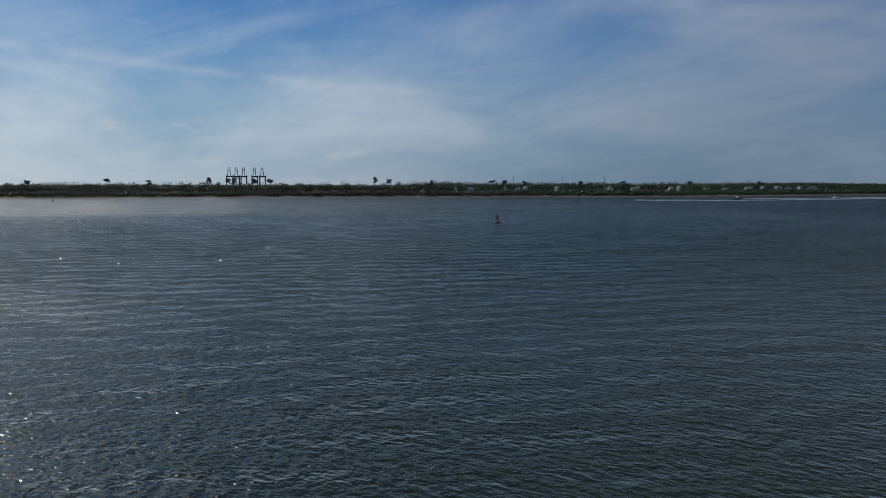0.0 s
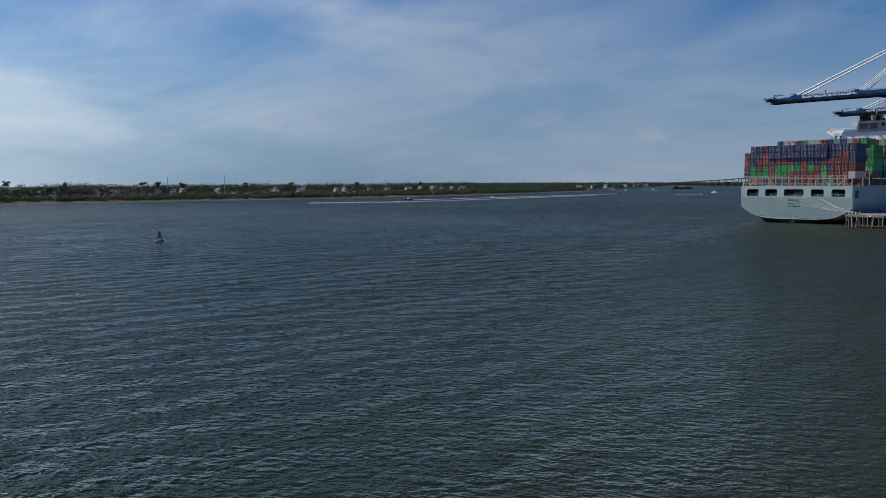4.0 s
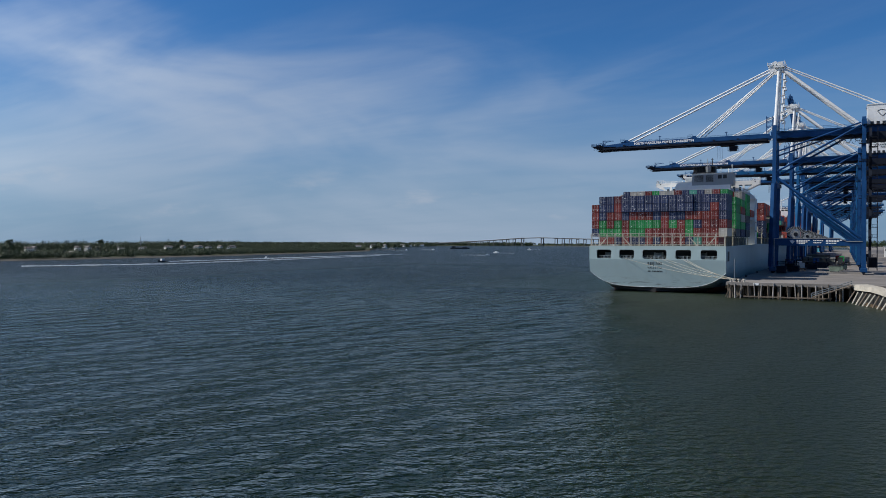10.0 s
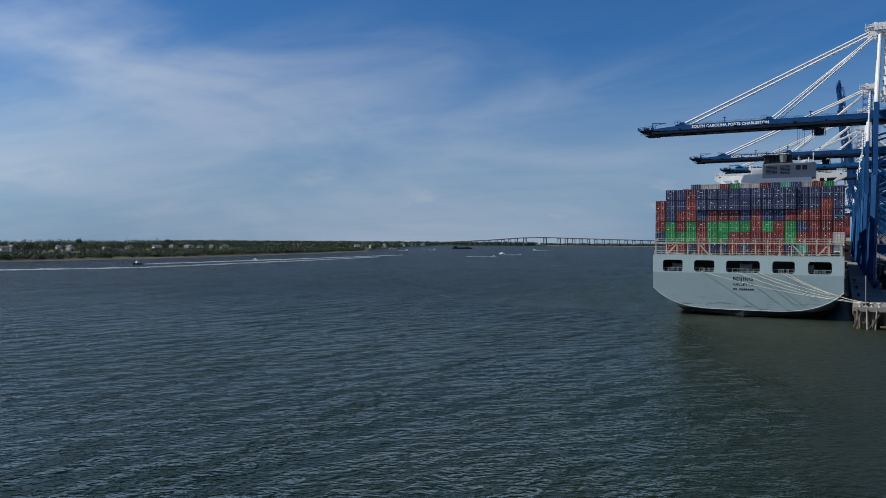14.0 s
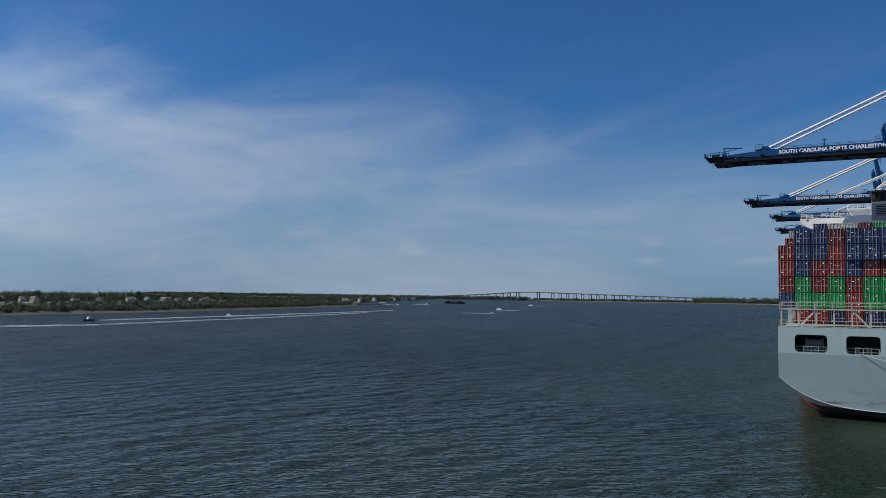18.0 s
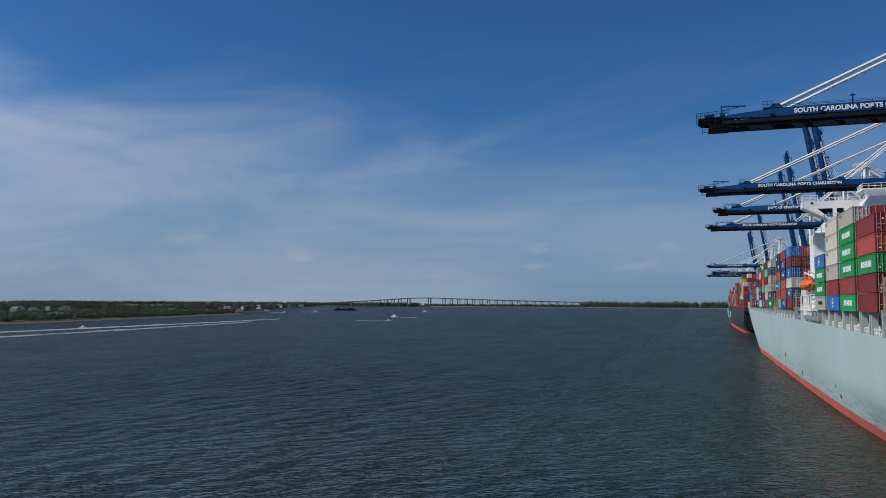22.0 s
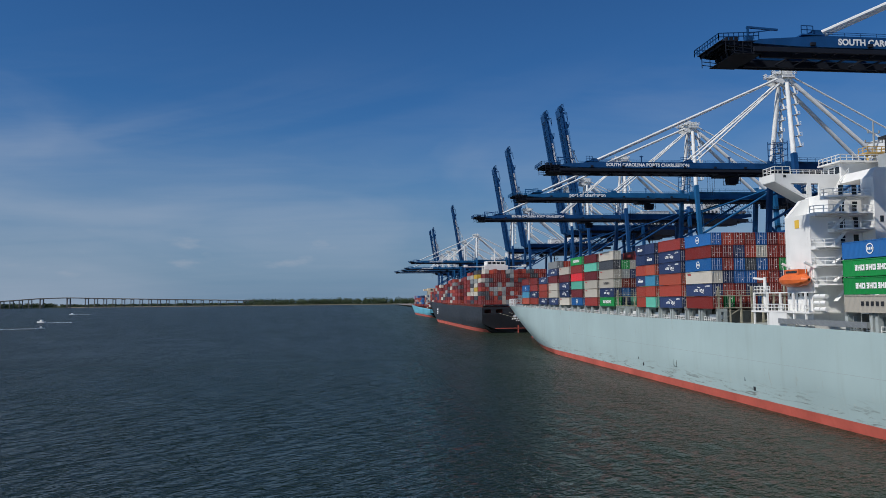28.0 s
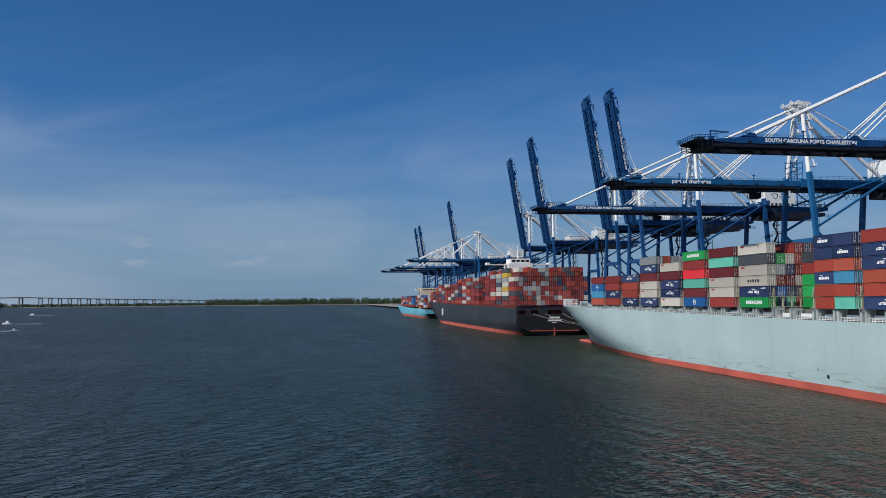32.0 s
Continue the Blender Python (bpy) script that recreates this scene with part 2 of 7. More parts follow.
def river(n):
    """River water: small wind ripples on the swell of the mesh, calmer slicks, and muddier water by the bank. Brown and
    sheen also stand in for how much sky each stretch mirrors.
    """
    o = coords(n)
    s = n.add("ShaderNodeSeparateXYZ", (), Vector=o)
    o2 = n.mapping(o, rot=(0, 0, radians(236)))
    gust = n.noise(n.mapping(o, rot=(0, 0, 0.12), scale=(0.11, 0.03, 1)), 1.0, 3.0, 0.6, 2.0, 0.5)
    chop = n.noise(n.mapping(o2, scale=(0.55, 0.34, 1)), 1.0, 2.0, 0.5, 2.0, 0.15)
    ripple = n.noise(n.mapping(o2, scale=(1.5, 0.95, 1)), 1.0, 2.0, 0.5, 2.1, 0.15)
    roll = n.noise(n.mapping(o2, scale=(0.2, 0.12, 1)), 1.0, 3.0, 0.55, 2.0, 0.6)
    fine = n.noise(n.mapping(o2, rot=(0, 0, 0.3), scale=(3.4, 2.3, 1)), 1.0, 2.0, 0.6, 2.0, 0.1)
    slick = n.noise(n.mapping(o, rot=(0, 0, 0.25), scale=(0.004, 0.011, 1)), 1.0, 5.0, 0.6, 2.0, 1.2)
    wobble = n.noise(o, 0.03, 4.0, 0.6)
    lee = n.math("ADD", s.outputs[0], n.math("ADD", n.math("MULTIPLY", s.outputs[1], 0.27), n.math("MULTIPLY", n.math("SUBTRACT", wobble, 0.5), 26.0)))
    lee = n.math("MULTIPLY", n.span(lee, -20.0, -4.0), n.math("MULTIPLY", n.span(s.outputs[1], 10.0, -6.0), n.span(s.outputs[0], 240.0, 150.0)))
    lee = n.math("MULTIPLY", lee, n.span(s.outputs[1], -290.0, -120.0))
    near_brown = n.math("MULTIPLY", n.span(s.outputs[0], 20.0, 130.0), n.span(s.outputs[1], -120.0, -230.0))
    calm = n.math("MAXIMUM", n.span(slick, 0.52, 0.68, 0.0, 0.18), n.math("MAXIMUM", n.math("MULTIPLY", lee, 0.4), n.math("MULTIPLY", near_brown, 0.42)))
    # out in the open stream the wind raises longer waves
    open_water = n.math("MAXIMUM", n.span(s.outputs[0], -100.0, -300.0), n.span(s.outputs[1], 90.0, 330.0))
    h = n.math("ADD", n.math("MULTIPLY", chop, n.math("ADD", 0.34, n.math("MULTIPLY", n.span(s.outputs[1], -60.0, 90.0), 0.5))), n.math("ADD", n.math("MULTIPLY", ripple, n.span(gust, 0.3, 0.7, 0.38, 0.7)), n.math("MULTIPLY", fine, 0.08)))
    patch = n.noise(n.mapping(o, rot=(0, 0, 0.5), scale=(0.05, 0.02, 1)), 1.0, 4.0, 0.65, 2.0, 0.6)
    h = n.math("ADD", h, n.math("MULTIPLY", roll, n.math("MULTIPLY", open_water, n.span(patch, 0.35, 0.65, 0.9, 3.2))))
    b = n.add("ShaderNodeBump", (), Strength=n.math("SUBTRACT", 1.0, calm), Distance=1.0, Height=h).outputs[0]
    mud = n.noise(o, 0.012, 4.0, 0.6)
    c = n.mix(n.span(mud, 0.35, 0.7), (0.009, 0.020, 0.011), (0.014, 0.023, 0.009))
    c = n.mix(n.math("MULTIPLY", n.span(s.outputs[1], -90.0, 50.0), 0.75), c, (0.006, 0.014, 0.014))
    # the lee's brown also stands in for its weaker sky reflection
    c = n.mix(n.math("MULTIPLY", lee, 0.85), c, (0.016, 0.024, 0.011))
    # muddy brown close by, also painted for steep views that mirror less sky
    c = n.mix(n.math("MULTIPLY", near_brown, 0.8), c, (0.027, 0.034, 0.018))
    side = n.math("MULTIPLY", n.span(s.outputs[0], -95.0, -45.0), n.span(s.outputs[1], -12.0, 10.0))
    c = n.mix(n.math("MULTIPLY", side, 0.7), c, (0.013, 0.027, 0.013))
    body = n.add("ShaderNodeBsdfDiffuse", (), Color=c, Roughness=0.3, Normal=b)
    sharp = n.add("ShaderNodeBsdfGlossy", (), Color=(1, 1, 1, 1), Roughness=n.math("ADD", 0.04, n.math("MULTIPLY", open_water, 0.08)), Normal=b)
    wide = n.add("ShaderNodeBsdfGlossy", (), Color=(1, 1, 1, 1), Roughness=0.3, Normal=b)
    blur = n.math("ADD", 0.08, n.math("MAXIMUM", n.math("MAXIMUM", n.math("MULTIPLY", lee, 0.7), n.math("MULTIPLY", side, 0.3)), n.math("MULTIPLY", open_water, 0.24)))
    gloss = n.add("ShaderNodeMixShader", (), i0=blur, i1=sharp.outputs[0], i2=wide.outputs[0])
    # waves hide one another at low angles: a rough surface mirrors little more than half of the light, even far off
    f = n.add("ShaderNodeFresnel", (), IOR=1.333, Normal=b).outputs[0]
    # sheen put in by place: more sunward and far out, less in the lee
    sunward = n.math("MULTIPLY", n.span(s.outputs[0], 20.0, -160.0), n.span(s.outputs[1], 60.0, -60.0))
    edge = n.math("DIVIDE", f, n.math("ADD", 1.0, n.math("MULTIPLY", f, n.math("ADD", n.math("SUBTRACT", 0.85, n.math("MULTIPLY", n.math("MAXIMUM", sunward, open_water), 0.5)), n.math("MAXIMUM", n.math("MULTIPLY", n.span(s.outputs[1], -110.0, 40.0), 0.5), n.math("MULTIPLY", lee, 2.2))))))
    return n.add("ShaderNodeMixShader", (), i0=edge, i1=body.outputs[0], i2=gloss.outputs[0]).outputs[0]


def hull_paint(n, col):
    """Ship's side paint: faded, with run marks, long fender scuffs low down and a few rust runs."""
    o = coords(n)
    z = n.add("ShaderNodeSeparateXYZ", (), Vector=o).outputs[2]
    c = n.mix(n.ramp(n.noise(o, 0.05, 4.0), [(0.3, 0.0), (0.7, 1.0)]), tuple(0.9 * v for v in col), tuple(1.05 * v for v in col))
    plates = n.noise(n.mapping(o, scale=(0.0, 0.085, 0.02)), 1.0, 1.0)
    c = n.mix(n.math("MULTIPLY", n.span(plates, 0.5, 0.62), 0.14), c, tuple(0.82 * v for v in col))
    low = n.span(z, 6.0, 2.2)
    scuff = n.noise(n.mapping(o, scale=(0.2, 0.16, 1.5)), 1.0, 6.0, 0.7, 2.0, 0.8)
    c = n.mix(n.math("MULTIPLY", n.math("MULTIPLY", n.span(scuff, 0.52, 0.64), low), 0.7), c, (0.11, 0.105, 0.09))
    runs = n.noise(n.mapping(o, scale=(0.5, 0.55, 0.09)), 1.0, 5.0, 0.65)
    c = n.mix(n.math("MULTIPLY", n.span(runs, 0.66, 0.76), 0.75), c, (0.24, 0.13, 0.055))
    flakes = n.noise(n.mapping(o, scale=(0.3, 0.7, 1.1)), 1.0, 6.0, 0.7)
    c = n.mix(n.math("MULTIPLY", n.math("MULTIPLY", n.span(flakes, 0.6, 0.66), n.span(z, 7.5, 3.0)), 0.5), c, (0.5, 0.5, 0.46))
    grime = n.noise(n.mapping(o, scale=(0.3, 0.45, 0.04)), 1.0, 5.0, 0.6)
    c = n.mix(n.math("MULTIPLY", n.span(grime, 0.5, 0.75), 0.14), c, (0.20, 0.22, 0.2))
    h = n.noise(n.mapping(o, scale=(0.0, 0.4, 0.35)), 1.0, 3.0)
    return shader(n, c, 0.42, 0.0, n.add("ShaderNodeBump", (), Strength=0.15, Distance=0.12, Height=h).outputs[0])


def plain(n, col, rough=0.6, metal=0.0):
    o = coords(n)
    v = n.noise(o, 1.2, 4.0, 0.6)
    c = n.mix(v, tuple(0.8 * x for x in col), tuple(min(1, 1.15 * x) for x in col))
    return shader(n, c, rough, metal)


def matte(n, col):
    """Dull grimy steel with hardly any sheen, also for the shade-dark undersides of lowered booms."""
    o = coords(n)
    v = n.noise(o, 0.7, 5.0, 0.65)
    c = n.mix(v, tuple(0.6 * x for x in col), tuple(1.5 * x for x in col))
    return shader(n, c, 0.85, 0.0, None, Specular_IOR_Level=0.12)


def foam(n):
    o = coords(n)
    a = n.noise(n.mapping(o, scale=(0.5, 0.5, 1)), 1.0, 6.0, 0.7)
    c = n.mix(n.span(a, 0.35, 0.6), (0.16, 0.2, 0.22), (0.62, 0.66, 0.68))
    return shader(n, c, 0.7)


M = dict(
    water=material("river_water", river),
    hull_blue=material("grey_blue_hull_paint", hull_paint, (0.385, 0.505, 0.515)),
    hull_black=material("black_hull_paint", paint, (0.022, 0.024, 0.03), 0.4, 0.3, 0.2, 0.06, 0.1),
    hull_sky=material("light_blue_hull_paint", paint, (0.12, 0.42, 0.55), 0.45, 0.2, 0.2, 0.06, 0.15),
    boot=material("red_boot_topping", paint, (0.52, 0.105, 0.075), 0.6, 0.3, 0.25, 0.1, 0.2),
    deck=material("grey_deck_paint", paint, (0.36, 0.41, 0.41), 0.65, 0.35, 0.35, 0.3, 0.2),
    coaming=material("dark_hatch_coaming_paint", paint, (0.13, 0.135, 0.12), 0.7, 0.4, 0.5, 0.4, 0.3),
    lashing=material("khaki_lashing_steel", paint, (0.38, 0.36, 0.27), 0.65, 0.35, 0.35, 0.5, 0.25),
    deck_red=material("red_deck_paint", paint, (0.25, 0.06, 0.045), 0.7, 0.3, 0.3, 0.3),
    white=material("white_ship_paint", paint, (0.78, 0.79, 0.78), 0.4, 0.1, 0.14, 0.2, 0.07),
    rail_cream=material("cream_rail_paint", paint, (0.52, 0.49, 0.41), 0.6, 0.2, 0.2, 0.2, 0.08),
    casing=material("grey_and_shaded_white_paint", paint, (0.30, 0.33, 0.35), 0.5, 0.15, 0.1, 0.2, 0.08),
    buff=material("buff_mast_paint", plain, (0.50, 0.34, 0.12), 0.5),
    fleck=material("thin_foam", plain, (0.20, 0.22, 0.22), 0.7),
    buoy=material("dark_red_buoy_paint", paint, (0.16, 0.022, 0.018), 0.5, 0.4, 0.2, 0.5),
    cream=material("cream_ship_paint", paint, (0.62, 0.54, 0.40), 0.45, 0.12, 0.1, 0.2, 0.07),
    crane=material("crane_blue_paint", paint, (0.004, 0.058, 0.185), 0.5, 0.3, 0.0, 0.2, 0.1, 0.18),
    crane_light=material("faded_crane_blue_paint", paint, (0.008, 0.105, 0.27), 0.5, 0.3, 0.0, 0.2, 0.1, 0.18),
    crane_dark=material("dark_steel_and_boom_shade", matte, (0.012, 0.016, 0.026)),
    crane_white=material("white_crane_paint", paint, (0.76, 0.78, 0.78), 0.4, 0.12, 0.08, 0.3, 0.08),
    letter=material("white_lettering", plain, (0.85, 0.86, 0.86), 0.5),
    ink=material("black_lettering", plain, (0.02, 0.022, 0.026), 0.5),
    steel=material("galvanised_steel", plain, (0.36, 0.38, 0.39), 0.45, 0.6),
    black=material("black_rubber", plain, (0.015, 0.015, 0.016), 0.8),
    room=material("shade_dark_mooring_deck", plain, (0.06, 0.07, 0.072), 0.8),
    orange=material("orange_lifeboat_gel_coat", paint, (0.75, 0.16, 0.04), 0.35, 0.15, 0.0, 0.5),
    yellow=material("yellow_paint", plain, (0.75, 0.48, 0.06), 0.5),
    red=material("red_paint", paint, (0.45, 0.03, 0.025), 0.45, 0.3, 0.1, 0.5),
    glass=material("dark_window_glass", plain, (0.015, 0.02, 0.025), 0.08),
    rope=material("mooring_rope", plain, (0.55, 0.52, 0.42), 0.9),
    concrete=material("weathered_concrete", concrete, (0.30, 0.285, 0.265)),
    cap=material("pale_concrete_cap", concrete, (0.50, 0.47, 0.40), 0.35),
    apron=material("concrete_apron", concrete, (0.235, 0.22, 0.205), 0.08),
    timber=material("weathered_timber", concrete, (0.16, 0.13, 0.10), 1.2),
    stone=material("shore_stone", concrete, (0.20, 0.19, 0.17), 1.5),
    soil=material("sandy_bank_soil", earth, ((0.04, 0.03, 0.018), (0.10, 0.068, 0.038), (0.17, 0.12, 0.07)), 0.12),
    marsh=material("marsh_ground", earth, ((0.03, 0.04, 0.016), (0.05, 0.062, 0.024), (0.085, 0.09, 0.04)), 0.02),
    mud=material("dark_shore_mud", earth, ((0.045, 0.04, 0.028), (0.08, 0.07, 0.052), (0.12, 0.108, 0.082)), 0.05),
    beach=material("pale_shore_sand", earth, ((0.2, 0.17, 0.12), (0.3, 0.26, 0.19), (0.38, 0.34, 0.26)), 0.05),
    leaf=material("bush_leaves", leafy, (0.032, 0.045, 0.014), (0.10, 0.125, 0.042), 0.3),
    leaf_pale=material("feathery_bush_leaves", leafy, (0.045, 0.062, 0.022), (0.135, 0.165, 0.06), 0.3),
    leaf_bright=material("young_tree_leaves", leafy, (0.04, 0.085, 0.015), (0.15, 0.24, 0.05), 0.3),
    wood_far=material("far_tree_leaves", leafy, (0.02, 0.042, 0.014), (0.042, 0.072, 0.023), 0.03),
    pier=material("bridge_concrete", concrete, (0.13, 0.135, 0.14), 0.1),
    bark=material("bark", concrete, (0.10, 0.075, 0.05), 3.0),
    foam=material("wake_foam", foam),
)
BOX = {
    "r": (0.225, 0.024, 0.018), "R": (0.32, 0.044, 0.025), "d": (0.14, 0.015, 0.017), "b": (0.012, 0.12, 0.37), "n": (0.016, 0.034, 0.105),
    "g": (0.006, 0.27, 0.06), "w": (0.50, 0.47, 0.41), "t": (0.10, 0.42, 0.32), "k": (0.055, 0.062, 0.075), "y": (0.55, 0.36, 0.04),
    "o": (0.34, 0.062, 0.032), "s": (0.05, 0.25, 0.42), "e": (0.28, 0.30, 0.31), "x": (0.62, 0.02, 0.03),
}
WORDS = {"r": "red-brown", "R": "rust-red", "d": "dark maroon", "b": "bright blue", "n": "navy blue", "g": "bright green", "w": "off-white", "t": "pale teal",
         "k": "dark grey", "y": "yellow", "o": "orange-brown", "s": "sky blue", "e": "light grey", "x": "signal red"}
for key, rgb in BOX.items():
    M["box_" + key] = material(WORDS[key].replace(" ", "_").replace("-", "_") + "_container_paint", corrugated, rgb)
    M["rod_" + key] = material(WORDS[key].replace(" ", "_").replace("-", "_") + "_lock_rod_paint", plain, tuple(0.7 * c + 0.26 for c in rgb), 0.5)

# ---- building helpers ----


class G:
    """Collects faces for one mesh; m is the index of the material."""

    def __init__(self):
        self.v, self.f, self.m = [], [], []

    def faces(self, verts, faces, m=0):
        k = len(self.v)
        self.v += [tuple(p) for p in verts]
        self.f += [tuple(k + i for i in q) for q in faces]
        self.m += [m] * len(faces)
        return self

    def box(self, x0, y0, z0, x1, y1, z1, m=0):
        p = [(x, y, z) for z in (z0, z1) for x, y in ((x0, y0), (x1, y0), (x1, y1), (x0, y1))]
        return self.faces(p, [(3, 2, 1, 0), (4, 5, 6, 7), (0, 1, 5, 4), (1, 2, 6, 5), (2, 3, 7, 6), (3, 0, 4, 7)], m)

    def beam(self, p, q, w, h, m=0, w2=None, h2=None):
        p, q = Vector(p), Vector(q)
        d = (q - p).normalized()
        side = d.cross(Vector((0, 0, 1)))
        side = side.normalized() if side.length > 1e-4 else Vector((0, 1, 0))
        top = side.cross(d)
        pts = []
        for c, a, b in ((p, w, h), (q, w2 or w, h2 or h)):
            pts += [c + side * (sx * a / 2) + top * (sz * b / 2) for sx, sz in ((-1, -1), (1, -1), (1, 1), (-1, 1))]
        return self.faces(pts, [(3, 2, 1, 0), (4, 5, 6, 7), (0, 1, 5, 4), (1, 2, 6, 5), (2, 3, 7, 6), (3, 0, 4, 7)], m)

    def tube(self, p, q, r, n=8, m=0, r2=None):
        p, q = Vector(p), Vector(q)
        d = (q - p).normalized()
        side = d.cross(Vector((0, 0, 1)))
        side = side.normalized() if side.length > 1e-4 else Vector((0, 1, 0))
        top = side.cross(d)
        pts = []
        for c, a in ((p, r), (q, r if r2 is None else r2)):
            pts += [c + (side * math.cos(2 * math.pi * i / n) + top * math.sin(2 * math.pi * i / n)) * a for i in range(n)]
        f = [(i, (i + 1) % n, n + (i + 1) % n, n + i) for i in range(n)] + [tuple(range(n - 1, -1, -1)), tuple(range(n, 2 * n))]
        return self.faces(pts, f, m)

    def prism(self, outline, axis, a, b, m=0):
        """An outline of pairs, drawn out along an axis (0: x, 1: y, 2: z) from a to b."""
        def at(u, w, c):
            return ((c, u, w), (u, c, w), (u, w, c))[axis]
        n = len(outline)
        pts = [at(u, w, a) for u, w in outline] + [at(u, w, b) for u, w in outline]
        f = [(i, (i + 1) % n, n + (i + 1) % n, n + i) for i in range(n)] + [tuple(range(n - 1, -1, -1)), tuple(range(n, 2 * n))]
        return self.faces(pts, f, m)

    def mesh(self, name, mats, smooth=False):
        me = bpy.data.meshes.new(name)
        me.from_pydata(self.v, [], self.f)
        for m in mats:
            me.materials.append(m)
        if len(mats) > 1:
            me.polygons.foreach_set("material_index", self.m)
        bm = bmesh.new()
        bm.from_mesh(me)
        bmesh.ops.recalc_face_normals(bm, faces=bm.faces)
        bm.to_mesh(me)
        bm.free()
        if smooth:
            me.polygons.foreach_set("use_smooth", [True] * len(me.polygons))
        return me


def fast_mesh(name, verts, quads, mats, index=None):
    """A large mesh from arrays of points and of quads."""
    me = bpy.data.meshes.new(name)
    me.from_pydata(np.asarray(verts).tolist(), [], np.asarray(quads).tolist())
    for m in mats:
        me.materials.append(m)
    if index is not None:
        me.polygons.foreach_set("material_index", np.asarray(index, dtype=np.int32))
    me.update()
    return me


def part(name, g, mat, parent=None, label="", smooth=False):
    """One mesh object, as a part of its parent."""
    data = g if isinstance(g, bpy.types.Mesh) else g.mesh(name, mat if isinstance(mat, (list, tuple)) else [mat], smooth)
    ob = new(name, data)
    ob.parent = parent
    return tagged(ob, label)


def thing(name, at=(0, 0, 0), label="", category="", group="", kind=""):
    ob = new(name)
    ob.location = at
    return tagged(ob, label, category, group, kind)


TEXTS = {}


def lettering(words, size, mat, spread=1.0):
    """The mesh of a line of text in the built-in font, centred, in the xy plane."""
    key = (words, size, mat.name)
    if key not in TEXTS:
        cu = bpy.data.curves.new("lettering", "FONT")
        cu.body, cu.size, cu.extrude, cu.align_x, cu.align_y, cu.space_character = words, size, 0.004, "CENTER", "CENTER", spread
        cu.offset = (0.035 if words.islower() else 0.02 if mat == M["ink"] else 0.042) * size
        ob = bpy.data.objects.new("lettering", cu)
        scene.collection.objects.link(ob)
        bpy.context.view_layer.update()
        me = bpy.data.meshes.new_from_object(ob.evaluated_get(bpy.context.evaluated_depsgraph_get()))
        bpy.data.objects.remove(ob)
        me.materials.clear()
        me.materials.append(mat)
        TEXTS[key] = me
    return TEXTS[key]

# ---- water ----


def spread_lines(a, b, step, far):
    """Even steps from a to b, then ever wider ones out to far on both sides."""
    mid = list(np.arange(a, b + step, step))
    out, inn, d = [], [], step
    while mid[-1] + sum(out) < far:
        d *= 1.22
        out.append(d)
    hi = list(mid[-1] + np.cumsum(out))
    lo = list(mid[0] - np.cumsum(out))[::-1]
    return np.array(lo + mid + hi)


wx, wy = spread_lines(-380, 215, 1.1, 9000), spread_lines(-400, 330, 1.1, 9000)
X, Y = np.meshgrid(wx, wy)
wr = np.random.RandomState(11)
Z = np.zeros_like(X)
for i in range(34):
    # a low swell that runs across the stream, and shorter chop from all about the wind's quarter
    swell = i % 2 == 0
    length = (4.5 if swell else 2.4) * 1.75 ** wr.rand()
    ang = -0.1 + 0.3 * wr.randn() if swell else math.atan2(-0.42, 0.9) + 0.8 * wr.randn()
    Z += 0.008 * length / (2 * math.pi) * np.sin((X * math.cos(ang) + Y * math.sin(ang)) * 2 * math.pi / length + 6.28 * wr.rand())
edge = np.clip(np.minimum.reduce([X + 380, 2 * (215 - X), 2 * (Y + 400), 330 - Y]) / 320, 0, 1)
lee = np.clip((X + 0.27 * Y + 20) / 26, 0, 1) * np.clip((6 - Y) / 12, 0, 1)
Z = Z * edge * (1 - 0.55 * lee) - 0.05
nx, ny = len(wx), len(wy)
k = (np.arange(ny - 1)[:, None] * nx + np.arange(nx - 1)[None]).ravel()
me = bpy.data.meshes.new("water")
me.vertices.add(nx * ny)
me.vertices.foreach_set("co", np.stack([X, Y, Z], -1).astype(np.float32).ravel())
me.loops.add(4 * len(k))
me.loops.foreach_set("vertex_index", np.stack([k, k + 1, k + nx + 1, k + nx], -1).astype(np.int32).ravel())
me.polygons.add(len(k))
me.polygons.foreach_set("loop_start", (4 * np.arange(len(k))).astype(np.int32))
me.polygons.foreach_set("use_smooth", np.ones(len(k), bool))
me.update(calc_edges=True)
me.materials.append(M["water"])
tagged(new("water", me), "wide grey-green river with wind ripples and small chop", "river", kind="structure")

# ---- ships ----
# the berth (quay, ships, cranes, bank) is laid out along y and then turned a little about the first ship's stern
AWAY = {o.name for o in scene.collection.objects}


def clamp(v, a=0.0, b=1.0):
    return max(a, min(b, v))


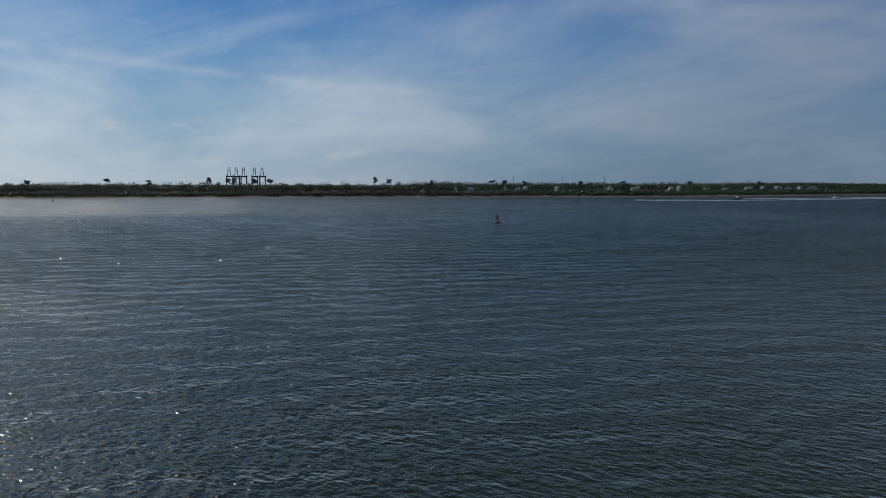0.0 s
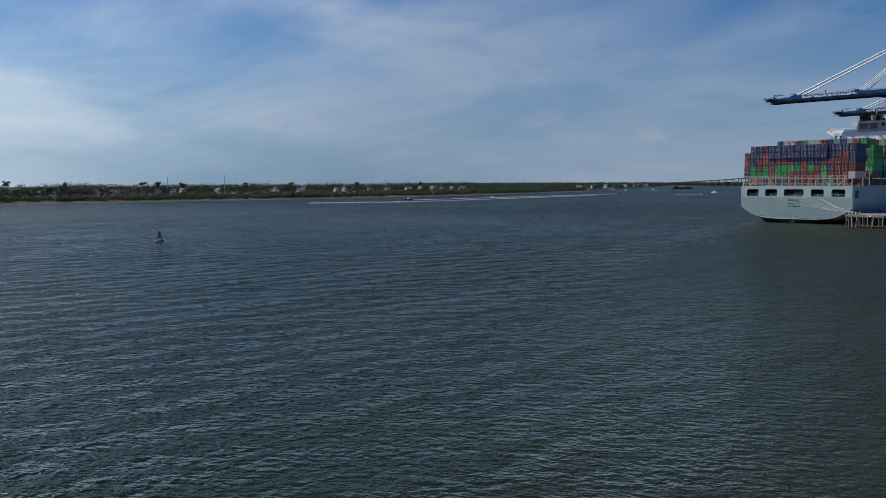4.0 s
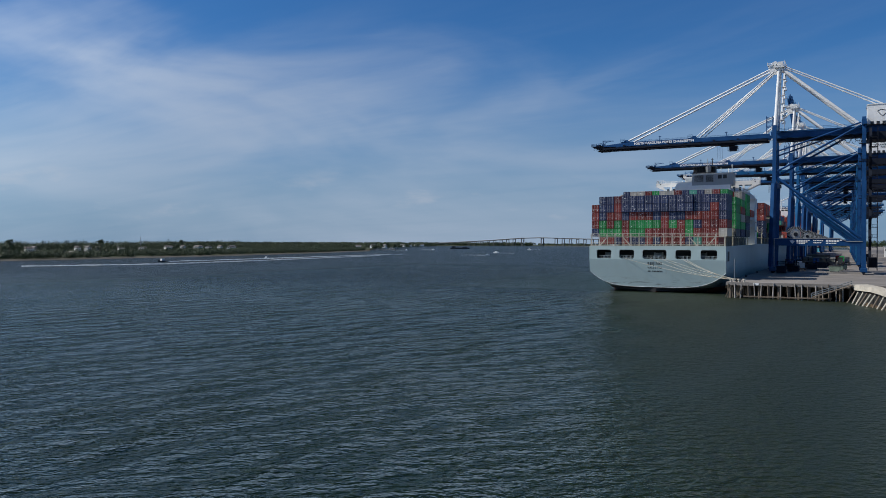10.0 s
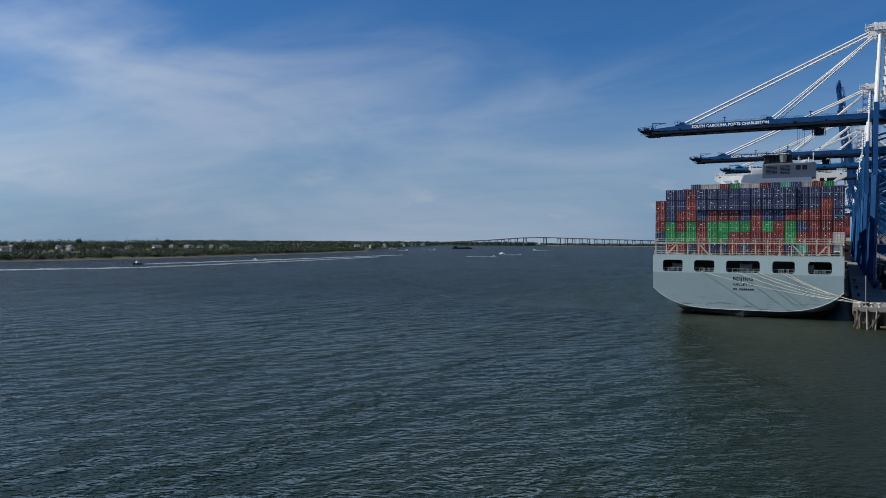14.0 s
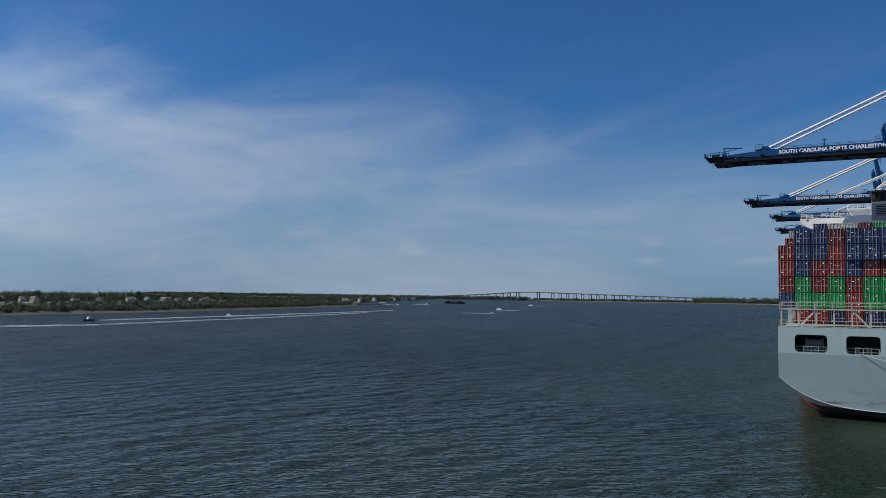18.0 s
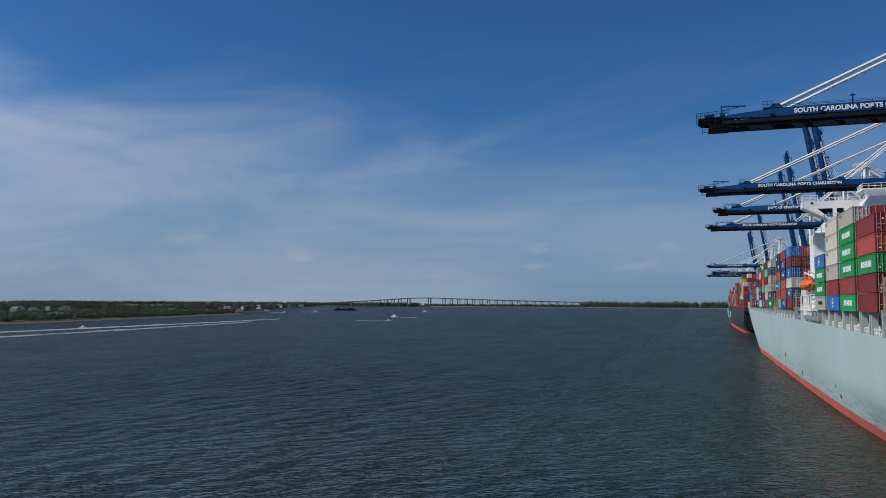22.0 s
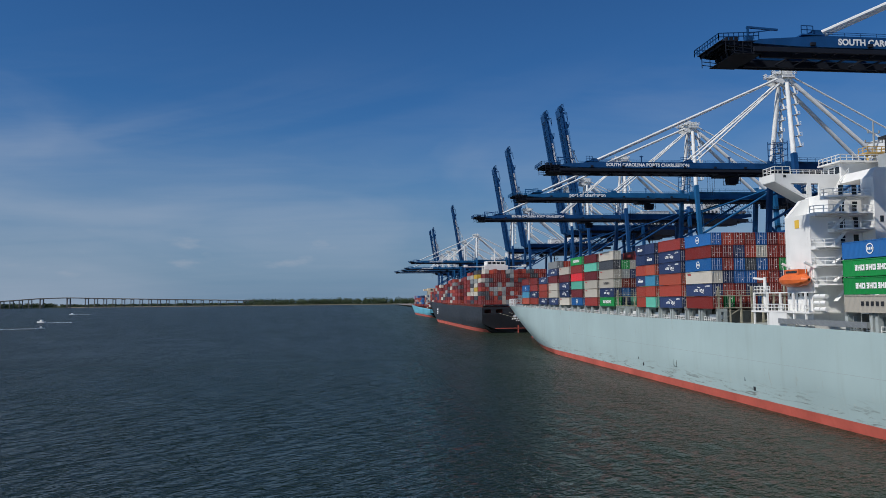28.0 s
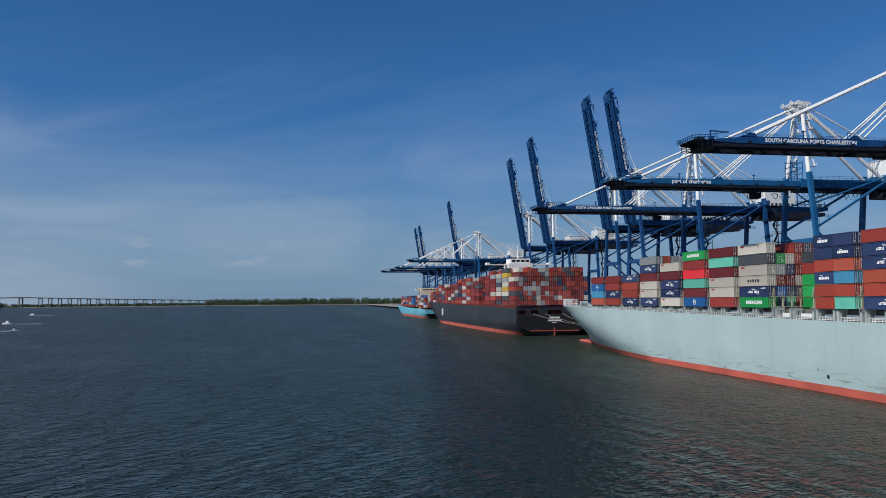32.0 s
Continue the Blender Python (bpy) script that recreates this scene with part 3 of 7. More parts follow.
class Hull:
    """The half-breadth of a container ship's hull at each length y and height z, with its transom at y = 0."""

    def __init__(self, length, half, deck_z, bow_z, zb0=1.6, knuckle=6.5):
        self.L, self.half, self.dz, self.bz, self.zb0, self.kn = length, half, deck_z, bow_z, zb0, knuckle

    def deck(self, y):
        return self.dz + 0.7 * clamp(y / 100) + (self.bz - self.dz - 0.7) * clamp((y - 0.45 * self.L) / (0.55 * self.L))

    def stem(self, z):
        top = self.deck(self.L)
        return self.L - 14.0 * (1 - clamp(z / top)) ** 1.4 - 1.5 * clamp(-z)

    def point(self, i, k, rows, cols):
        """Row k of rows from deck to bottom, column i of cols from transom to stem; rows in fractions of the height."""
        u = i / (cols - 1)
        ymid = 0.62 * self.L
        z0 = rows[k]
        stem = self.stem(max(z0, 0) if z0 < 99 else 99)
        y = u / 0.62 * ymid if u <= 0.62 else ymid + (u - 0.62) / 0.38 * (stem - ymid)
        z = self.deck(y) if z0 == 99 else min(z0, self.deck(y) - 0.4)
        zb = self.zb0 - 0.34 * y
        x = self.half * clamp((z - zb) / (self.kn - zb)) ** 0.23 if z < self.kn else self.half
        f = clamp(z / self.deck(self.L))
        y0, p = ymid + (0.83 * self.L - ymid) * f, 1.75 + 1.6 * f
        if y > y0:
            x = min(x, self.half * (1 - clamp((y - y0) / (stem - y0)) ** p))
        lean = 1.4 * clamp((10.4 - z) / 9) if i == 0 else 0.0
        return x, y + lean, z


def build_hull(ship, hull, mat, rail_mat, deck_mat, boot_top=1.6):
    cols = 90
    for name, rows, m, label in (("hull", [99, 13.0, 10.4, 8.5, 6.5, 5.2, 4.0, 3.0, 2.2, boot_top], mat, ""),
                                 ("boot_topping", [boot_top, 0.9, 0.3, 0.0, -0.6, -1.5], M["boot"], "red anti-fouling band at the waterline")):
        g = G()
        pts = []
        for side in (-1, 1):
            for k in range(len(rows)):
                for i in range(cols):
                    x, y, z = hull.point(i, k, rows, cols)
                    pts.append((side * x, y, z))
        n = len(rows) * cols
        f = []
        for s in (0, 1):
            for k in range(len(rows) - 1):
                for i in range(cols - 1):
                    a = s * n + k * cols + i
                    q = (a, a + 1, a + cols + 1, a + cols)
                    f.append(q if s else q[::-1])
        g.faces(pts, f)
        if name == "boot_topping":
            # the shade under the stern's overhanging counter is put in as black faces
            stern = [q for q in f if (q[0] % cols) < 2]
            k = G()
            k.faces([(1.003 * p[0], p[1] - 0.04, p[2]) for p in pts], stern)
            part("counter", k, M["black"], ship, "underside of the stern, blackened for its shade")
            # the counter's underside, down to below the water, in the same shade black
            k = G()
            k.faces([(-s * x, y - 0.05, z) for s in (1, -1) for x, y, z in [hull.point(0, 0, rows, cols)]] + [(6, 12, -1.4), (-6, 12, -1.4)], [(0, 1, 2, 3)])
            part("counter_plate", k, M["black"], ship)
        part(name, g, m, ship, label, smooth=True)
    g = G()
    ring = [hull.point(i, 0, [99], cols) for i in range(0, cols, 3)] + [hull.point(cols - 1, 0, [99], cols)]
    pts, f = [], []
    for x, y, z in ring:
        pts += [(-x, y + 0.02, z - 0.35), (x, y + 0.02, z - 0.35)]
    f = [(2 * i, 2 * i + 1, 2 * i + 3, 2 * i + 2) for i in range(len(ring) - 1)]
    g.faces(pts, f)
    part("main_deck", g, deck_mat, ship)


def railing(g, pts, h=1.1, step=2.0, r=0.035, m=0):
    """Posts and two rails along a line of points."""
    for a, b in zip(pts, pts[1:]):
        a, b = Vector(a), Vector(b)
        n = max(1, round((b - a).length / step))
        for i in range(n + 1):
            p = a.lerp(b, i / n)
            g.beam(p, p + Vector((0, 0, h)), 2 * r, 2 * r, m)
        for k in (0.5, 1.0):
            g.beam(a + Vector((0, 0, h * k)), b + Vector((0, 0, h * k)), 2 * r, 2 * r, m)


TIER, BAY = 2.66, 14.72
BOXES = {}


def container_mesh(key, long, fine=True):
    """A steel box container in one shell: posts and rails stand proud of recessed panels on every side."""
    if (key, long, fine) in BOXES:
        return BOXES[key, long, fine]
    w, h = 1.2, 2.54
    g = G()
    if fine:
        corner = [Vector((x, y, z)) for z in (0, h) for x, y in ((-w, 0), (w, 0), (w, long), (-w, long))]
        v, f = [tuple(p) for p in corner], [(3, 2, 1, 0)]
        for quad, frame_w, deep in (((0, 1, 5, 4), 0.14, 0.09), ((1, 2, 6, 5), 0.15, 0.06), ((2, 3, 7, 6), 0.14, 0.06), ((3, 0, 4, 7), 0.15, 0.06), ((4, 5, 6, 7), 0.1, 0.03)):
            p = [corner[i] for i in quad]
            du, dv = (p[1] - p[0]).normalized(), (p[3] - p[0]).normalized()
            inn = du.cross(dv) * -deep
            k = len(v)
            ring = [p[0] + frame_w * (du + dv), p[1] + frame_w * (dv - du), p[2] - frame_w * (du + dv), p[3] + frame_w * (du - dv)]
            v += [tuple(q) for q in ring] + [tuple(q + inn) for q in ring]
            for i in range(4):
                n = (i + 1) % 4
                f += [(quad[i], quad[n], k + n, k + i), (k + i, k + n, k + 4 + n, k + 4 + i)]
            f.append((k + 4, k + 5, k + 6, k + 7))
        g.faces(v, f)
    else:
        g.box(-w, 0, 0.02, w, long, h)
        for x in (-0.6, 0.6):
            g.box(x - 0.05, -0.03, 0.15, x + 0.05, 0.01, h - 0.15, 1)
    BOXES[key, long, fine] = g.mesh("container", [M["box_" + key], M["rod_" + key]])
    return BOXES[key, long, fine]


def rod_mesh(key):
    """One lock rod with its bent handle."""
    if ("rod", key) not in BOXES:
        g = G()
        g.faces([(-0.04, 0.0, 0.06), (0.04, 0.0, 0.06), (0.04, 0.0, 1.0), (0.46, 0.0, 1.0), (0.46, 0.0, 1.09), (0.04, 0.0, 1.09), (0.04, 0.0, 2.53), (-0.04, 0.0, 2.53)]
                + [(-0.04, 0.09, 0.06), (0.04, 0.09, 0.06), (0.04, 0.09, 2.53), (-0.04, 0.09, 2.53)],
                [(0, 1, 2, 5, 6, 7), (2, 3, 4, 5), (1, 9, 10, 6, 5, 2), (8, 0, 7, 11)])
        BOXES["rod", key] = g.mesh("lock_rod", [M["rod_" + key]])
    return BOXES["rod", key]


def plate_mesh():
    if "plate" not in BOXES:
        g = G()
        g.box(0, 0.045, 0, 0.42, 0.095, 0.3)
        BOXES["plate"] = g.mesh("label_plate", [M["letter"]])
    return BOXES["plate"]


PLATES = random.Random(3)


MARKS = {}


def mark_mesh(kind):
    """Plain painted marks on a container's side: blocks in the place of lettering, a disc or a swoosh."""
    if kind in MARKS:
        return MARKS[kind]
    g, x = G(), -1.205
    if kind == "row":
        # thick upright blocks joined by crossbars, as wide capitals look from afar
        for i in range(9):
            y = 2.5 + i * 0.8
            g.box(x - 0.01, y, 0.85, x, y + 0.26, 1.7)
            for z in ((0.85, 1.45) if i % 3 == 0 else (1.15,) if i % 3 == 1 else (0.85, 1.15, 1.47)):
                g.box(x - 0.01, y + 0.26, z, x, y + 0.5, z + 0.23)
            if i % 3 != 2:
                g.box(x - 0.01, y + 0.5, 0.85, x, y + 0.68, 1.7)
    elif kind == "few":
        for i in range(5):
            g.box(x - 0.01, 3.6 + i * 1.05, 1.0, x, 3.6 + i * 1.05 + 0.62, 1.65)
    elif kind == "disc":
        n = 16
        ring = [(6 + 0.72 * math.cos(2 * math.pi * i / n), 1.3 + 0.72 * math.sin(2 * math.pi * i / n)) for i in range(n)]
        for p, q in zip(ring, ring[1:] + ring[:1]):
            g.beam((x - 0.006, *p), (x - 0.006, *q), 0.01, 0.16)
        for k in range(3):
            g.box(x - 0.01, 5.45 + 0.4 * k, 1.12, x, 5.75 + 0.4 * k, 1.5)
    elif kind == "short":
        for i in range(7):
            g.box(x - 0.01, 4.0 + i * 0.47, 0.95, x, 4.0 + i * 0.47 + 0.38, 1.5)
        for i in range(6):
            a = i / 6 * 1.5
            g.beam((x - 0.006, 5.8 + 0.9 * math.sin(a), 1.72 + 0.24 * (1 - math.cos(a))), (x - 0.006, 5.8 + 0.9 * math.sin(a + 0.27), 1.72 + 0.24 * (1 - math.cos(a + 0.27))), 0.01, 0.13)
    elif kind == "swoosh":
        for i, w in enumerate((0.5, 0.62, 0.56, 0.0, 0.5, 0.52, 0.62)):
            if w:
                y = 3.7 + i * 0.66
                g.box(x - 0.01, y, 0.92, x, y + w * 0.36, 1.5)
                g.box(x - 0.01, y + w * 0.36, 1.32 if i % 2 else 0.92, x, y + w * 0.7, 1.5 if i % 2 else 1.12)
                g.box(x - 0.01, y + w * 0.7, 0.92, x, y + w, 1.5 if i % 3 else 1.3)
        for i in range(6):
            a = i / 6 * 1.5
            g.beam((x - 0.006, 5.2 + 1.5 * math.sin(a), 1.75 + 0.28 * (1 - math.cos(a))), (x - 0.006, 5.2 + 1.5 * math.sin(a + 0.27), 1.75 + 0.28 * (1 - math.cos(a + 0.27))), 0.01, 0.16)
            g.beam((x - 0.006, 5.0 - 1.3 * math.sin(a), 0.75 - 0.2 * (1 - math.cos(a))), (x - 0.006, 5.0 - 1.3 * math.sin(a + 0.27), 0.75 - 0.2 * (1 - math.cos(a + 0.27))), 0.01, 0.12)
        g.box(x - 0.01, 1.0, 1.9, x, 3.0, 2.0)
        g.box(x - 0.01, 1.0, 2.1, x, 2.6, 2.2)
    else:
        g.box(x - 0.01, 9.6, 1.85, x, 11.2, 2.2)
    base = {"row": "letter", "few": "ink", "disc": "letter", "swoosh": "letter", "short": "letter", "tag": "red"}[kind]
    MARKS[kind] = g.mesh("marking", [M[base], M["box_g"] if kind == "row" else M["box_b"]])
    return MARKS[kind]


MARKED = {"g": "row", "n": "swoosh", "b": "disc"}
COUNT = [0]


def container(key, x, y, z, long=12.19, mark=None, place="stacked on deck"):
    COUNT[0] += 1
    ob = new("container", container_mesh(key, long))
    ob.location = (x, y, z)
    size = "ribbed forty-foot" if long > 8 else "ribbed twenty-foot"
    tagged(ob, f"{WORDS[key]} {size} steel container {place}", "shipping container", "containers on deck")
    for x in (-0.88, -0.38, 0.24, 0.72):
        part("lock_rod", rod_mesh(key), None, ob).location = (x, -0.005, 0)
    for x, z in PLATES.sample(((0.16, 1.6), (-0.95, 2.0), (0.5, 0.6), (-0.72, 0.5), (-0.3, 1.7), (0.5, 2.05)), PLATES.choice((2, 3, 3, 4))):
        ob2 = part("label_plate", plate_mesh(), None, ob)
        ob2.location, ob2.scale = (x, 0, z), (PLATES.uniform(0.3, 0.75), 1, PLATES.uniform(0.3, 0.75))
    if mark and long > 8:
        part("marking", mark_mesh(mark), None, ob, "plain painted marking")
    elif mark:
        part("marking", mark_mesh(mark), None, ob, "plain painted marking").location = (0, -2.6, 0)
    return ob


class Load:
    """Containers too many to be told apart, joined into one mesh."""

    def __init__(self):
        self.v, self.q, self.m, self.mats, self.slot = [], [], [], [], {}

    def add(self, key, x, y, z, long=12.19):
        me = container_mesh(key, long, False)
        for m in me.materials:
            if m.name not in self.slot:
                self.slot[m.name] = len(self.mats)
                self.mats.append(m)
        k = len(self.v)
        self.v += [(p.co.x + x, p.co.y + y, p.co.z + z) for p in me.vertices]
        for f in me.polygons:
            self.q.append([k + i for i in f.vertices])
            self.m.append(self.slot[me.materials[f.material_index].name])

    def done(self, name, label):
        ob = new(name, fast_mesh(name, self.v, self.q, self.mats, self.m))
        return tagged(ob, label, "shipping containers", kind="stuff")

# ---- the grey-blue container ship ----
rng = random.Random(7)
ship = thing("container_ship", (0, 0, 0), "grey-blue hulled container ship with red waterline, moored at the quay", "ship")
hull = Hull(367, 21.4, 14.7, 17.4)
build_hull(ship, hull, M["hull_blue"], M["white"], M["deck"])

# transom: upper band with five openings, lower part that leans forward
WINDOWS = [(-18.9, -14.1), (-11.4, -6.6), (-3.9, 3.65), (6.4, 11.2), (14.0, 18.9)]
g = G()
edges = [-21.4] + [v for w in WINDOWS for v in w] + [21.4]
for a, b in zip(edges[::2], edges[1::2]):
    g.box(a, 0.0, 10.4, b, 0.35, 14.7)
for a, b in WINDOWS:
    g.box(a, 0.0, 10.4, b, 0.35, 10.65)
    g.box(a, 0.0, 13.5, b, 0.35, 14.7)
    for x, s in ((a, 1), (b, -1)):
        for z, t in ((10.65, 1), (13.5, -1)):
            g.prism([(x, z), (x + 0.55 * s, z), (x + 0.16 * s, z + 0.16 * t), (x, z + 0.55 * t)], 1, 0.0, 0.35)
part("transom", g, M["hull_blue"], ship)
g = G()
curve = []
for i in range(41):
    x = -21.4 + 42.8 * i / 40
    z = 1.6 + 4.9 * (abs(x) / 21.4) ** 4.35
    curve.append((x, z))
pts = [(x, 0.0, 10.4) for x, _ in curve] + [(x, 1.4 * clamp((10.4 - z) / 9), z) for x, z in curve]
g.faces(pts, [(i, i + 1, 42 + i, 41 + i) for i in range(40)])
part("lower_transom", g, M["hull_blue"], ship)
g = G()
for i in range(40):
    (xa, za), (xb, zb) = curve[i], curve[i + 1]
    g.beam((xa, 1.4 * clamp((10.4 - za) / 9) - 0.04, za), (xb, 1.4 * clamp((10.4 - zb) / 9) - 0.04, zb), 0.06, 0.09)
part("transom_edge_line", g, M["letter"], ship, "thin white edge line")
# mooring deck inside, its shade put into the dark colour
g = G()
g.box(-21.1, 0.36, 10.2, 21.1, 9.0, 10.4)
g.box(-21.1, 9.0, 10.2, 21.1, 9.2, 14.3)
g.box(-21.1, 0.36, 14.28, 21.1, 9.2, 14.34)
part("mooring_deck", g, M["room"], ship, "mooring deck behind the openings, darkened for its shade")
for a, b in WINDOWS:
    g = G()
    railing(g, [(a + 0.2, 0.6, 10.4), (b - 0.2, 0.6, 10.4)], 1.15, 1.2, 0.04)
    part("opening_rail", g, M["deck"], ship)
    g = G()
    c = (a + b) / 2
    for d in (-0.7, 0.7):
        g.tube((c + d, 2.4, 10.4), (c + d, 2.4, 11.5), 0.3, 10)
        g.tube((c + d, 2.4, 11.5), (c + d, 2.4, 11.62), 0.4, 10)
    g.box(c - 1.3, 2.0, 10.4, c + 1.3, 2.8, 10.52)
    part("bollard", g, M["deck"], ship)
for x in (-17.2, -1.0, 12.6):
    g = G()
    g.tube((x, 5.2, 11.7), (x + 2.2, 5.2, 11.7), 0.9, 14)
    g.box(x - 0.3, 4.6, 10.4, x, 5.9, 12.7)
    g.box(x + 2.2, 4.6, 10.4, x + 2.5, 5.9, 12.7)
    part("winch", g, M["deck"], ship)
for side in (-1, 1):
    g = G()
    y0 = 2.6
    # a flat dark plate painted as the shaded inside of an opening
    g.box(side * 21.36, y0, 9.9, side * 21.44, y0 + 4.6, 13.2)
    part("side_opening", g, M["room"], ship, "dark plate on the hull side in place of a shaded mooring opening")
    g = G()
    for p, q in (((y0, 9.9), (y0 + 4.6, 9.9)), ((y0, 13.2), (y0 + 4.6, 13.2)), ((y0, 9.9), (y0, 13.2)), ((y0 + 4.6, 9.9), (y0 + 4.6, 13.2))):
        g.beam((side * 21.45, *p), (side * 21.45, *q), 0.14, 0.22)
    part("opening_frame", g, M["hull_blue"], ship)
# name and port on the transom
for words, size, z in (("BEIJING", 1.2, 9.1), ("VALLETTA", 0.9, 7.75)):
    ob = part("name_lettering", lettering(words, size, M["ink"], 1.15), None, ship, "dark painted lettering")
    ob.matrix_local = pose(-0.1, 1.4 * (10.4 - z) / 9 - 0.018, z, 90 + 8.8, 0, 0)
for i, w in enumerate((0.7, 1.0, 0.0, 0.4, 0.42, 0.4, 0.42, 0.4, 0.42, 0.4)):
    if w:
        x = -2.3 + i * 0.47
        g = G()
        g.box(x, 0.55, 6.5, x + min(w, 0.36), 0.6, 7.0)
        part("number_bar", g, M["ink"], ship)


def side_x(y, z):
    """The port side's distance from the middle line, low down on the hull."""
    zb = 1.6 - 0.34 * y
    return 21.4 * clamp((z - zb) / (6.5 - zb)) ** 0.23 if z < 6.5 else 21.4


# weld seam along the hull
g = G()
for s in (-1, 1):
    g.beam((s * 21.4, 12, 8.6), (s * 21.4, 225, 8.6), 0.02, 0.04)
part("hull_seam", g, M["casing"], ship)
# hull side marks
g = G()
y, z, a, b = 141.2, 4.6, 1.5, 1.7
x = -side_x(y, z + 0.8) - 0.02
for p, q in (((y, z), (y + a, z)), ((y, z + b), (y + a, z + b)), ((y, z), (y, z + b)), ((y + a, z), (y + a, z + b))):
    g.beam((x, *p), (x, *q), 0.03, 0.09)
part("load_frame_mark", g, M["ink"], ship)
for y in (108.0, 161.5, 58.0):
    n = 14
    x = -side_x(y, 3.5)
    g = G()
    g.prism([(y + 0.42 * math.cos(2 * math.pi * i / n), 3.5 + 0.52 * math.sin(2 * math.pi * i / n)) for i in range(n)], 0, x - 0.03, x + 0.2)
    part("tug_mark", g, M["ink"], ship)
    x = -side_x(y, 5.0)
    g = G()
    g.box(x - 0.02, y + 3.0, 4.5, x + 0.2, y + 3.2, 5.5)
    g.box(x - 0.02, y + 2.8, 5.3, x + 0.2, y + 3.5, 5.5)
    part("tug_letter_mark", g, M["ink"], ship)

# deck edge: coaming stanchions, walkway rail
FRONT = [122.8 + BAY * k for k in range(13)]
AFT = [24.4, 39.1, 53.7, 68.5]


def deck_half(y):
    return hull.point(0, 0, [99], 90)[0] if y < 300 else 21.4 * (1 - clamp((y - 304.6) / (367 - 304.6)) ** 3.35)


for y0 in AFT + FRONT[:12]:
    half = min(21.0, deck_half(y0 + 13) - 0.5)
    z = hull.deck(y0)
    for dy in (-1.35, 5.4, 6.6, 12.0):
        g = G()
        g.box(-half - 0.1, y0 + dy, z - 0.4, -half + 0.7, y0 + dy + 0.65, 18.0)
        g.box(-half + 1.3, y0 + dy, z - 0.4, -half + 2.0, y0 + dy + 0.65, 18.0)
        g.box(-half - 0.1, y0 + dy - 0.06, 17.4, -half + 2.0, y0 + dy + 0.71, 18.02)
        part("stanchion", g, M["deck"], ship)
    for a, b in ((y0 - 0.5, y0 + 5.2), (y0 + 7.4, y0 + 11.9)):
        g = G()
        railing(g, [(-half + 0.2, a, z - 0.35), (-half + 0.2, b, z - 0.35)], 1.2, 0.9, 0.05)
        g.beam((-half + 1.6, a, z + 0.9), (-half + 1.6, b, z + 0.9), 0.4, 0.9)
        part("deck_rail", g, M["white"], ship)
    g = G()
    g.box(-half + 2.6, y0 - 0.2, z - 0.4, half - 2.6, y0 + 12.6, 17.7)
    part("hatch_cover", g, M["coaming"], ship)
# lashing bridges between the bays
for y0 in AFT + FRONT[:11]:
    half = min(21.0, deck_half(y0 + 2) - 0.4)
    g = G()
    for i in range(0, 18):
        x = -half + 0.5 + i * (2 * half - 1.0) / 17
        g.box(x - 0.16, y0 - 1.15, hull.deck(y0) - 0.4, x + 0.16, y0 - 0.85, 22.6 if i % 3 == 0 else 20.9)
    for z in (18.1, 20.6):
        g.box(-half, y0 - 1.25, z, half, y0 - 0.55, z + 0.18)
    for i in range(0, 16, 4):
        x = -half + 0.5 + i * (2 * half - 1.0) / 17
        g.beam((x, y0 - 1.0, 15.2), (x + 4.8, y0 - 1.0, 18.1), 0.16, 0.2)
    railing(g, [(-half, y0 - 1.2, 20.75), (half, y0 - 1.2, 20.75)], 1.0, 2.5, 0.04)
    part("lashing_bridge", g, M["lashing"], ship)
# stern lashing frame and rails
g = G()
for i in range(17):
    x = -20.9 + i * 2.61
    g.box(x - 0.12, 0.9, 14.3, x + 0.12, 1.2, 18.6)
    if i in (1, 14):
        g.beam((x, 1.0, 14.6), (x + 2.6, 1.0, 17.6), 0.2, 0.28)
    if i in (4, 12):
        g.beam((x + 2.6, 1.0, 14.6), (x, 1.0, 17.6), 0.2, 0.28)
g.box(-21.2, 0.7, 17.55, 21.2, 1.6, 17.75)
g.box(-21.2, 0.9, 14.6, 21.2, 1.2, 14.85)
railing(g, [(-21.2, 0.75, 17.75), (21.2, 0.75, 17.75)], 1.0, 2.6, 0.05)
railing(g, [(-21.1, 0.4, 14.7), (21.1, 0.4, 14.7)], 1.1, 1.6, 0.04)
part("stern_frame", g, M["rail_cream"], ship, "pale cream-grey lashing frame above the transom")

# ---- containers on that ship ----
COLS = [-20.16 + 2.52 * i for i in range(17)]
MIX = "rrrrRRdnnnwwkebgto"
# stern bay, row by row from the deck up, port to starboard
STERN = [".rrnrnnrnrrrntrr.", "ngggrggrrrrrgrrrw", "rgrgrggggrgrgnrdr", "rnrrnrrrnrnnrRrrn", "rnnrnnnnnnnnnnnrn", ".nndnnnnnnnnnnnnn"]
for t, row in enumerate(STERN):
    for k, key in zip(range(17), row):
        if key != ".":
            # the upper tiers of the middle stacks overhang a little
            container(key, COLS[k], 2.5 - (0.6 if t >= 4 and 3 < k < 13 else 0.0), 15.2 + t * TIER)
